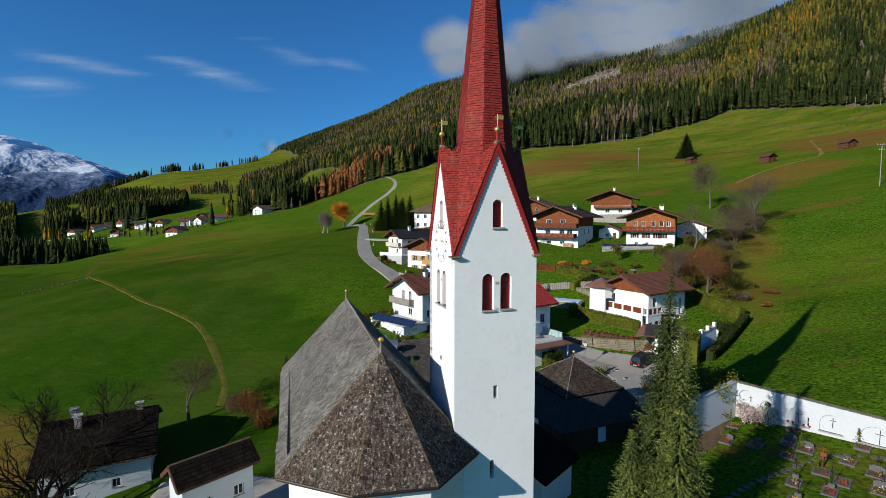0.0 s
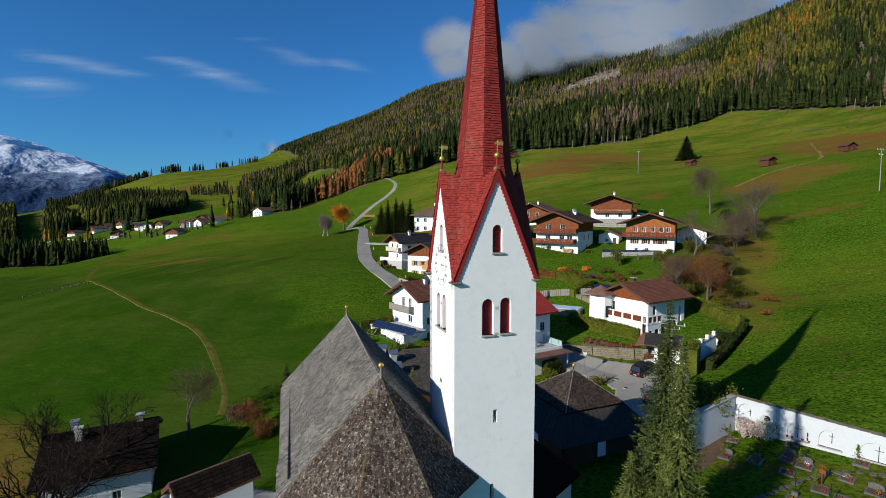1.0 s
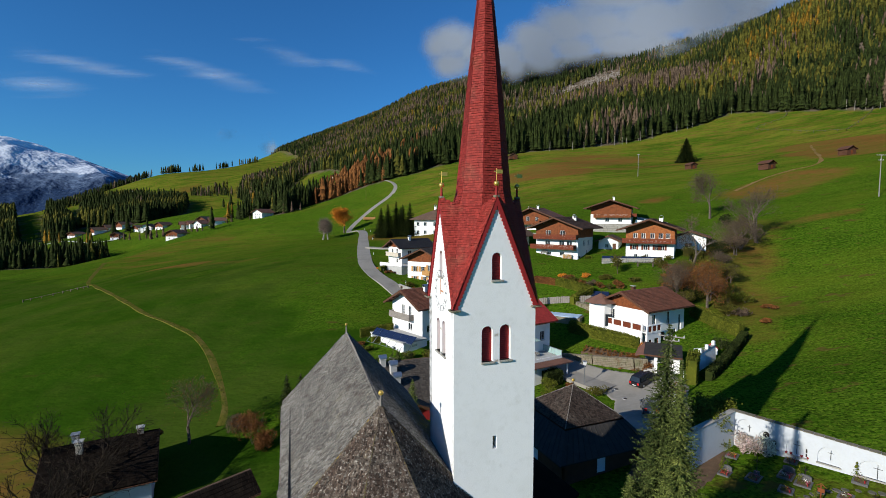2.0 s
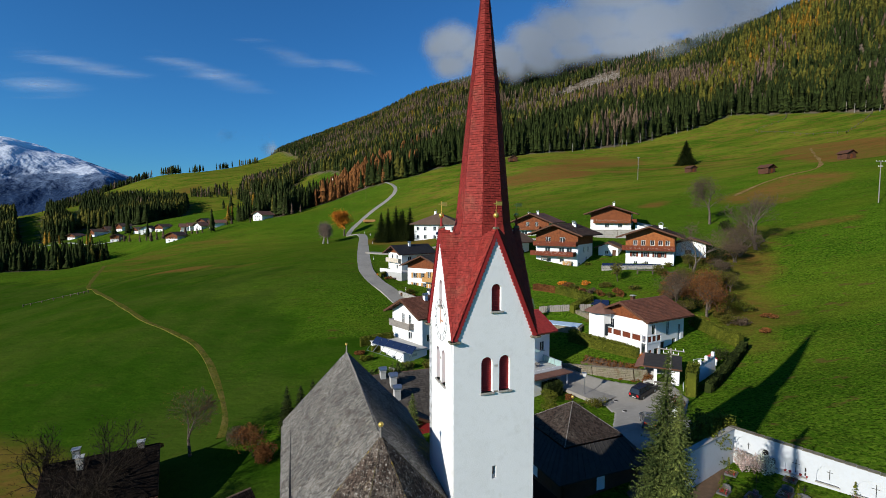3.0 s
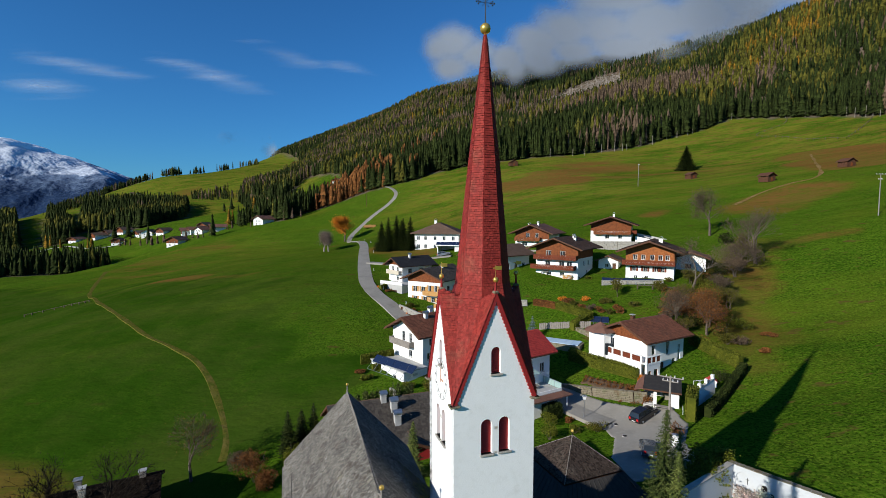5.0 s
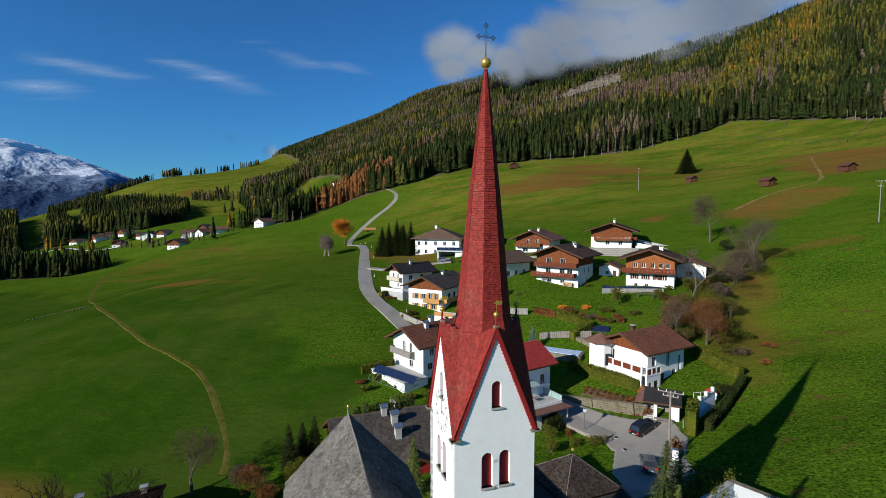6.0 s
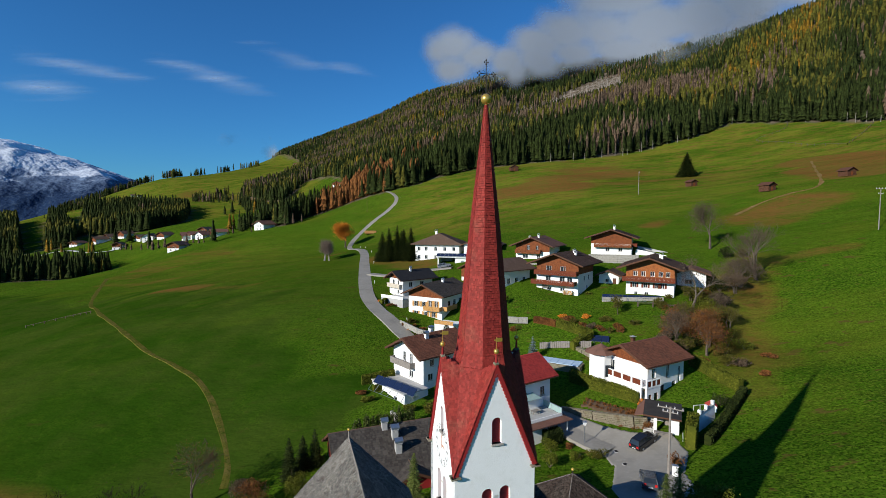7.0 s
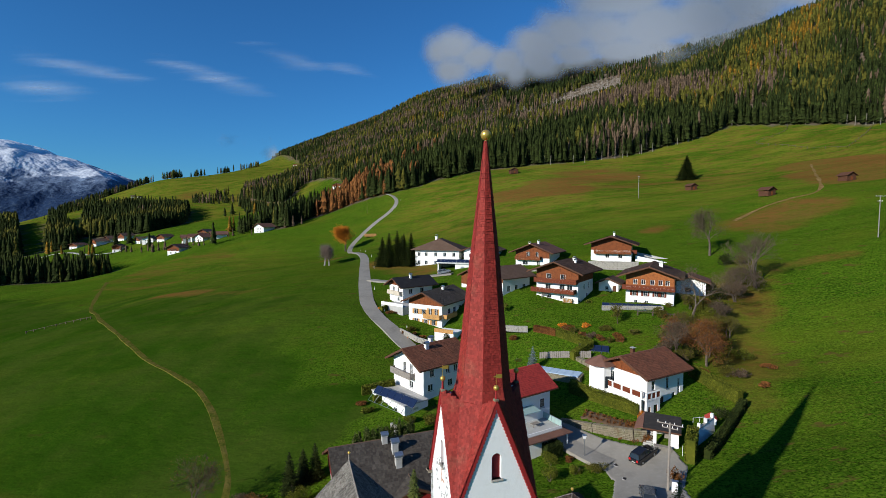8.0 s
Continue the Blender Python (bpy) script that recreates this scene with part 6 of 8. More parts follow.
for i, (x, y, m) in enumerate(((-17.5, 131.5, 1), (-15.2, 129.5, 0), (33.5, 119, 2), (36, 118.2, 3), (52.5, 109.8, 2), (47, 111, 2), (22.5, 147, 2), (31, 146.5, 0), (26.5, 105.2, 1), (31.5, 103.6, 1), (36.5, 98.8, 0), (40.5, 99.5, 2))):
    bush(x, y, 1.2, .8, .7, (RUSSET, ORANGE, OLIVE, HEDGE)[m], ("russet", "orange", "olive", "green")[m] + " garden shrub beside a house", 290 + i, 420, .13)
for i, (x, y, z, rx, rz) in enumerate(((29.6, 70.0, -1.4, 1.5, .9), (27.6, 71.2, -1.2, 1.0, .7), (30.7, 69.6, -.6, 1.0, 1.0), (24.8, 73.0, -1.6, 1.1, .5))):
    bush(x, y, rx, .45, rz, RUSSET, "red climbing ivy hanging over the stone wall", 330 + i, 700, .09, z=z, name="ivy", category="ivy", group="ivy on the retaining wall")


# ------------------------------------------------------------------ churchyard
def churchyard_wall():
    w = thing("churchyard_wall", pose(27.3, 43.6, 0, 0, 0, -46.4), "white plastered churchyard wall with arched memorial niches", "wall", kind="structure")
    niches = [(1.1, 2.5, 1.3), (2.9, 2.0, 1.5), (5.0, 1.95, 1.5), (7.2, 2.0, 1.5), (10.0, 1.9, 2.0), (13.2, 1.8, 2.0)]
    holes = [arch(s - b / 2, z, s + b / 2, z + 1.45, 10) for s, z, b in niches]
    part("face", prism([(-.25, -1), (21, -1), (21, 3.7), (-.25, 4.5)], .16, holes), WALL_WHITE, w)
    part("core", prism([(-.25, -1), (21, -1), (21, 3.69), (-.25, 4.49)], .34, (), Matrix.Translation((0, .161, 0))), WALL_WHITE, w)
    n = 30
    for i in range(n):
        a, b = -.3 + 21.3 * i / n, -.3 + 21.3 * (i + 1) / n
        z = 4.485 - .8 * (i + .5) / n
        part("coping", boxes((a + .01, -.08, z, b - .01, .55, z + .045), bevel=.01), MOSSY_STONE, w)
    for s, z, b in niches:
        part("sill", boxes((s - b / 2 - .08, -.10, z - .10, s + b / 2 + .08, .1, z)), STONE, w)
    for s, z, tall in ((1.4, 2.9, .6), (5.0, 2.1, 1.15), (7.3, 2.4, .85), (10.2, 1.95, 1.2)):
        bm = rods(((s, .08, z), (s, .08, z + tall), .025, .02), ((s - tall * .24, .08, z + tall * .7), (s + tall * .24, .08, z + tall * .7), .02, .02), n=6)
        part("cross", bm, IRON, w, "wrought iron wall cross")
    part("plaque", boxes((5.62, .10, 2.4, 5.92, .13, 2.75)), IRON, w)
    part("plaque", boxes((5.62, .10, 2.05, 5.92, .13, 2.32)), IRON, w)
    part("memorial", prism(arch(2.5, 2.05, 2.95, 3.3), .08, (), Matrix.Translation((0, .08, 0))), IRON, w)
    part("memorial", prism(arch(3.1, 2.05, 3.5, 2.75), .08, (), Matrix.Translation((0, .08, 0))), IRON, w)
    for s in (4.25, 4.6, 5.35, 5.8):
        part("flower_bowl", rods(((s, .02, 1.96), (s, .02, 2.12), .06, .12), n=8), RED_PAINT, w)
    v = thing("churchyard_wall", pose(27.1, 43.7, 0, 0, 0, 211), "white plastered side wall of the churchyard", "wall", kind="structure")
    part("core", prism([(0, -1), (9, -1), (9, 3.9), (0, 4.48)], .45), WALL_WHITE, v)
    part("coping", boxes((0, -.06, 0, 9, .5, .07), m=Matrix.Translation((0, 0, 4.485)) @ pose(0, 0, 0, 0, 3.68, 0)), STONE, v)


churchyard_wall()
FLOWERS = [leaf("red_petals", (.38, .025, .02), (.3, .02, .02), (.6, .1, .05)), leaf("yellow_petals", (.65, .4, .03), (.5, .3, .03), (.7, .5, .1)),
           leaf("white_petals", (.7, .66, .6), (.5, .5, .4), (.75, .74, .7)), leaf("pink_petals", (.55, .12, .2), (.4, .08, .12), (.6, .3, .35))]


def grave(x, y, turn, style, seed, w=1.0, l=1.7):
    rng = random.Random(seed)
    z = ground(x, y)
    names = {"stone": "grave with a low carved headstone and planted flowers", "cross": "grave with a tall dark iron cross and flowers",
             "wood": "grave with a carved wooden post and flowers", "bed": "small planted grave bed edged in grey stone"}
    g = thing("grave", pose(x, y, z, 0, 0, turn), names[style], "grave", "graves in the churchyard")
    t = .13
    part("kerb", prism([(-w / 2, -l / 2), (w / 2, -l / 2), (w / 2, l / 2), (-w / 2, l / 2)], .22, [rect(-w / 2 + t, -l / 2 + t, w / 2 - t, l / 2 - t)], pose(0, 0, .10, 90) @ Matrix.Diagonal((1, -1, 1, 1)) @ Matrix()), GRANITE, g)
    part("soil", boxes((-w / 2 + .1, -l / 2 + .1, -.2, w / 2 - .1, l / 2 - .1, .08)), SOIL, g)
    if style == "stone":
        part("headstone", prism([(-w * .4, 0), (w * .4, 0), (w * .4, .36), (w * .2, .48), (-w * .2, .48), (-w * .4, .36)], .16, (), Matrix.Translation((0, l / 2 - .1, .05))), GRANITE, g)
    if style in ("cross", "stone"):
        h = 1.65 if style == "cross" else 1.25
        bm = rods(((0, l / 2, 0), (0, l / 2, h), .03, .022), ((-.3, l / 2, h * .72), (.3, l / 2, h * .72), .022, .022), n=6)
        for a in range(4):
            c, s = math.cos(radians(45 + 90 * a)), math.sin(radians(45 + 90 * a))
            tube(bm, (0, l / 2, h * .72), (.2 * c, l / 2, h * .72 + .2 * s), .012, .01, 4)
        part("cross", bm, IRON, g, "wrought iron cross")
        part("plinth", boxes((-.2, l / 2 - .15, 0, .2, l / 2 + .15, .35), bevel=.03), GRANITE, g)
    if style == "wood":
        bm = rods(((0, l / 2, 0), (0, l / 2, 1.5), .06, .05), n=6)
        box(bm, -.22, l / 2 - .04, .95, .22, l / 2 + .04, 1.25)
        tube(bm, (-.3, l / 2, 1.35), (0, l / 2, 1.62), .03, .03, 4)
        tube(bm, (.3, l / 2, 1.35), (0, l / 2, 1.62), .03, .03, 4)
        part("post", bm, WOOD, g, "roofed wooden grave post")
    if seed % 3 == 0:
        s = Soup()
        for i in range(160):
            q = rng.random()
            s.leafy(rng, (-.3 * w + rng.gauss(0, .13 * (1.1 - q)), .1 + rng.gauss(0, .13 * (1.1 - q)), .1 + q * 1.3), .06)
        tagged(s.build("evergreen", HEDGE, g, "slim grave evergreen"), kind="stuff")
    for k, mat in enumerate(rng.sample(FLOWERS, 2) + [HEDGE, HEDGE]):
        s = Soup()
        cx, cy = rng.uniform(-.25, .25) * w, rng.uniform(-.35, .3) * l
        for i in range(34):
            s.leafy(rng, (cx + rng.gauss(0, .10), cy + rng.gauss(0, .12), .12 + abs(rng.gauss(0, .1))), .036)
        tagged(s.build("flower_bunch", mat, g), kind="stuff")
    part("grave_lantern", rods(((w * .28, -l * .3, .05), (w * .28, -l * .3, .24), .045, .045), ((w * .28, -l * .3, .24), (w * .28, -l * .3, .3), .05, .02)), RED_PAINT, g, "small red grave lantern")


for i, (x, y, style) in enumerate(((24.0, 39.0, "stone"), (28.5, 38.0, "stone"), (30.4, 40.0, "bed"), (29.0, 36.8, "stone"), (27.1, 36.1, "bed"), (25.0, 32.6, "cross"),
                                   (27.9, 33.8, "wood"), (30.8, 34.9, "bed"), (31.3, 33.1, "stone"), (33.4, 36.6, "cross"), (26.5, 31.3, "cross"), (29.8, 31.1, "stone"),
                                   (26.2, 41.6, "bed"), (23.4, 30.2, "cross"), (25.8, 38.0, "cross"), (32.9, 31.6, "cross"), (35.0, 33.6, "cross"), (28.3, 32.4, "bed"))):
    grave(x, y, -46 + (i * 29 % 7) - 3, style, 300 + i, .88 + (i * 13 % 5) * .06, 1.15 + (i * 7 % 4) * .12)


PATH_STONE = material("worn_path_stone", (.12, .11, .085), .95, [((.05, .06, .03), 1.6, .45, .7, .7)], .5, 8)


def stepping_stones():
    rng = random.Random(6)
    t = thing("stone_path", pose(0, 0, 0), "curving path of flat grey stepping stones", "path", kind="structure")
    line = smooth_line([(19.0, 30.6), (20.8, 31.9), (22.8, 33.0), (25.9, 34.3), (28.7, 35.4), (31.4, 35.7), (33.6, 34.9)], .62)
    for x, y in line:
        z = ground(x, y)
        n = 7
        r = rng.uniform(.22, .32)
        pts = [(x + r * rng.uniform(.8, 1.15) * math.cos(6.283 * k / n), y + r * rng.uniform(.8, 1.15) * math.sin(6.283 * k / n), z + .06) for k in range(n)]
        part("stone", slab(pts, .2), PATH_STONE, t)


stepping_stones()


def ground_patch(name, pts, lift, mat, label, category="ground", step=1.0):
    """A patch of other ground laid over the meadow inside a polygon."""
    p = np.array(pts)
    xs, ys = np.arange(p[:, 0].min(), p[:, 0].max() + step, step), np.arange(p[:, 1].min(), p[:, 1].max() + step, step)
    x, y = np.meshgrid(xs, ys)
    z = heights(x, y) + lift
    ok = inside(x, y, pts)
    ny, nx = x.shape
    z = np.where(ok, z, z - lift - .4)
    i = np.arange(ny * nx).reshape(ny, nx)
    q = np.stack([i[:-1, :-1], i[:-1, 1:], i[1:, 1:], i[1:, :-1]], -1).reshape(-1, 4)
    keep = ok.ravel()[q].any(1)
    return tagged(arrays(name, np.stack([x, y, z], -1).reshape(-1, 3), q[keep], mat, None, True), label, category, kind="structure")


ground_patch("pavement", [(15.5, 78), (19.5, 77.5), (24.5, 72.5), (28.5, 69.5), (33.5, 67.5), (33, 62), (30, 57), (28.5, 50), (20, 48.5), (20.5, 56), (22.8, 61.5), (22.3, 66.5), (17.5, 72), (13, 76)], .09, ASPHALT, "grey asphalt car park and lane beside the churchyard", "car park", .25)
ground_patch("gravel", [(18.5, 44.5), (26.5, 42.5), (24, 39.5), (21, 37), (17, 36), (16, 40)], .07, SOIL, "brown gravel yard inside the churchyard gate", "ground", .3)
ground_patch("gravel", [(-29, 47), (-20, 46), (-14, 43), (-12, 36), (-20, 33), (-27, 38)], .10, ASPHALT, "asphalt farm yard beside the church", "yard", .3)


def mortuary():
    """The low building with a pyramid roof and a wide sheet-metal skirt."""
    m = thing("mortuary_chapel", pose(12.65, 45.1, 0, 0, 0, 22), "low mortuary chapel with shingled pyramid roof over dark metal skirt roofs", "chapel")
    h, zt, zm, ze, R = 3.3, 6.45, 3.95, 1.85, 5.15
    c = [(-h, -h, zm), (h, -h, zm), (h, h, zm), (-h, h, zm)]
    o = [(-R, -R, ze), (R, -R, ze), (R, R, ze), (-R, R, ze)]
    top = (0, 0, zt)
    up = part("upper_roof", poly(c + [top], [(0, 1, 4), (1, 2, 4), (2, 3, 4), (3, 0, 4), (3, 2, 1, 0)]), DARK_WOOD, m)
    s = Shingles(11, .17, .14)
    for i in range(4):
        s.cover([c[i], c[(i + 1) % 4], top])
    s.build(DARK_SHINGLE, up, "dark weathered shingles")
    for i in range(4):
        part("hip", rods((c[i], top, .05, .05), n=5), GREY_WOOD, up)
    part("finial_ball", ball(.16, Matrix.Translation((0, 0, zt + .45))), GOLD, up, "small copper ball", smooth=True)
    part("finial_rod", rods(((0, 0, zt - .1), (0, 0, zt + .4), .06, .04)), IRON, up)
    for i in range(4):
        j = (i + 1) % 4
        a = [(o[i][0], o[i][1], ze), (o[j][0], o[j][1], ze), (c[j][0] * 1.02, c[j][1] * 1.02, zm - .12), (c[i][0] * 1.02, c[i][1] * 1.02, zm - .12)]
        sk = part("skirt_roof", slab(a, .12), METAL_ROOF, m, "standing seam metal, near black with the church's shade in its colour")
        for k in range(1, 15):
            t = k / 15
            p = Vector(a[0]).lerp(Vector(a[1]), t)
            q = Vector(a[3]).lerp(Vector(a[2]), t)
            part("seam", rods((p + Vector((0, 0, .03)), q + Vector((0, 0, .03)), .03, .03), n=4), METAL_ROOF, sk)
    part("upper_band", boxes((-h + .2, -h + .2, 1, h - .2, h - .2, zm)), DARK_WOOD, m)
    b = R - .9
    for k in range(4):
        mm = pose(0, 0, 0, 0, 0, 90 * k) @ Matrix.Translation((0, -b, 0))
        # dark wood puts the shade beside the church into the wall colour
        part("wall", prism(rect(-b, -3, b, ze + .25), .3, [rect(-.5, -.2, .5, 1.9)], mm), DARK_WOOD, m)
        part("door", boxes((-.5, .12, -.2, .5, .18, 1.9), m=mm), HOUSE_WHITE, m)
    t = part("porch_roof", slab([(R - 1.6, -R + .4, ze + 1.15), (R - .2, -R + 3.0, ze + .75), (R - .6, -1.0, ze + 1.5), (h, -2.4, zm + .02)], .1), BROWN_TILE, m, "reddish shingled porch roof")
    a = thing("annex", pose(6.5, 29.9, 0, 0, 0, 48), "small white church annex with a dark lean-to roof", "annex")
    part("wall", boxes((0, 0, -2, 4.1, 3.2, 2.75), bevel=.02), HOUSE_WHITE, a)
    # the church's shade on this roof is in its near-black colour
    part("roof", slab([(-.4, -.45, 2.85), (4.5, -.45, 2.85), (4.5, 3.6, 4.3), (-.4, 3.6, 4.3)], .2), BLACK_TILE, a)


mortuary()


# ------------------------------------------------------------------ beside the car park
def stone_wall(name, pts, h, w, label, seed, size=.55, below=.6, mat=STONE):
    """A wall of uneven squared stones, course on course, stepping with the ground."""
    rng = random.Random(seed)
    t = thing(name, pose(0, 0, 0), label, "wall", kind="structure")
    for (ax, ay, az), (bx, by, bz) in zip(pts[:-1], pts[1:]):
        L = math.hypot(bx - ax, by - ay)
        m = Matrix.Translation((ax, ay, az)) @ Matrix.Rotation(math.atan2(by - ay, bx - ax), 4, "Z") @ Matrix.Rotation(-math.atan2(bz - az, L), 4, "Y")
        part("core", boxes((0, -w / 2 + .1, -below, L, w / 2 - .1, h - .08), m=m), SOIL, t)
        z = -below
        while z < h - .05:
            ch = min(size * rng.uniform(.55, .8), h - z)
            x = 0
            while x < L - .05:
                cw = min(size * rng.uniform(.8, 1.9), L - x)
                dy = rng.uniform(-.06, .04)
                part("stone", boxes((x + .015, -w / 2 + dy, z + .012, x + cw - .015, w / 2, z + ch - .012), m=m, bevel=.03), mat, t)
                x += cw
            z += ch
    return t


stone_wall("retaining_wall", [(19.8, 77.3, -2.2), (24.0, 74.0, -1.6), (29.2, 70.6, -1.0), (31.0, 70.0, -.8)], 2.3, .7, "mossy stone retaining wall above the car park", 1, .42, mat=MOSSY_STONE)
stone_wall("retaining_wall", [(37.6, 112.0, 11.0), (50.6, 108.4, 11.4)], 1.8, .6, "grey stone terrace wall carrying solar panels", 2, .6)
stone_wall("retaining_wall", [(44.0, 144.2, 17.9), (52, 141.5, 18.0), (57.5, 139.8, 18.0)], 2.5, .7, "tall grey stone terrace wall below a chalet", 3, .8)
stone_wall("retaining_wall", [(13, 108, 8.2), (17, 106.5, 8.2), (19, 106, 8.3)], .8, .6, "low stone garden wall on the lawn", 4, .5)
stone_wall("retaining_wall", [(24.5, 146, 16.4), (31, 143.5, 16.4)], 1.3, .6, "pale stone wall below a chalet", 5, .6)
stone_wall("retaining_wall", [(26.0, 93.5, 4.6), (28.4, 90.0, 4.4), (29.5, 86.2, 3.6)], 1.4, .8, "rough boulder wall beside a pool", 6, .8, mat=MOSSY_STONE)
stone_wall("retaining_wall", [(-10.8, 116.8, 5.4), (-6.0, 110.2, 4.8), (-2.0, 107.0, 4.6)], .7, .4, "low pale wall along the lane", 7, .5)
stone_wall("retaining_wall", [(-8.8, 76.5, -1.4), (-5.4, 73.2, -2.0)], 1.2, .4, "concrete garden wall behind the farm", 8, .8)


def solar(x, y, z, turn, tilt, n, w, h, label, gap=.06):
    t = thing("solar_panels", pose(x, y, z, 0, 0, turn), label, "solar panels")
    for i in range(n):
        m = Matrix.Translation((i * (w + gap), 0, 0)) @ pose(0, 0, 0, tilt)
        p = part("panel", boxes((0, 0, 0, w, h, .04), m=m), PANEL, t)
        part("frame", prism(rect(-.02, -.02, w + .02, h + .02), .06, [rect(.02, .02, w - .02, h - .02)], m @ pose(0, 0, .05, -90) @ Matrix.Diagonal((1, 1, -1, 1))), SILVER, p)
    for x in (0, n * (w + gap) - .1):
        part("rail", boxes((x, .1, -.4, x + .06, h * .8, -.02)), SILVER, t)
    return t


solar(37.6, 111.7, 12.75, -15.5, 40, 7, 1.8, .95, "row of dark solar panels on a stone terrace wall")
solar(-13.2, 86.9, .9, -43, 42, 6, 1.75, 1.6, "row of blue solar panels in front of a terrace")
solar(27.6, 95.5, 6.6, -18, 32, 4, 1.4, 1.7, "dark solar panels above a boulder bank")


def terrace():
    t = thing("terrace", pose(-7.2, 88.9, 0, 0, 0, -50), "pale paved terrace with white lower storey below a house", "terrace")
    part("slab", boxes((-4.7, -5.4, .8, 7.0, -.02, 1.02), bevel=.02), CONCRETE, t)
    part("wall", boxes((-4.6, -5.2, -3.5, 6.9, -4.9, .8)), HOUSE_WHITE, t)
    part("wall", boxes((6.6, -4.9, -3.5, 6.9, -.1, .8)), HOUSE_WHITE, t)
    for x in (-2.5, .5, 3.5):
        p = part("window", boxes((x, -5.24, -1.5, x + 1.1, -5.2, -.1)), FENCE_WHITE, t)
        part("pane", boxes((x + .08, -5.26, -1.42, x + 1.02, -5.241, -.18)), GLASS, p)
    part("path", boxes((-5, -6.8, -2.4, 7.5, -5.25, -2.0)), CONCRETE, t)
    for i, (mat, x) in enumerate(((material("blue_barrel", (.03, .16, .5), .4, [((.02, .1, .35), 3, .5, .7, .5)]), 4.6), (material("green_barrel", (.02, .35, .25), .4, [((.02, .25, .2), 3, .5, .7, .5)]), 5.4))):
        b = thing("rain_barrel", t.matrix_basis @ Matrix.Translation((x, -6.2, -2.0)), ("blue", "green")[i] + " plastic rain barrel beside a terrace", "barrel")
        part("body", rods(((0, 0, 0), (0, 0, .9), .3, .33), n=14), mat, b)
        part("lid", rods(((0, 0, .9), (0, 0, .95), .35, .33), n=14), mat, b)


terrace()


def turret_and_bays():
    """The rounded corner and the lower storeys of the big white house."""
    t = thing("corner_turret", pose(28.1, 83.7, -1.5), "white corner turret with low red-brown pointed roof", "turret")
    part("wall", rods(((0, 0, -2), (0, 0, 9.1), 2.0, 2.0), n=8), HOUSE_WHITE, t)
    bm = bmesh.new()
    bmesh.ops.create_cone(bm, cap_ends=True, segments=8, radius1=2.9, radius2=.05, depth=1.5, matrix=Matrix.Translation((0, 0, 9.85)))
    part("roof", bm, BROWN_TILE, t)
    part("finial", rods(((0, 0, 10.5), (0, 0, 11.1), .05, .02)), IRON, t)
    part("window", boxes((.2, -2.1, 5.2, 1.2, -1.75, 7.2)), GLASS, t)


turret_and_bays()


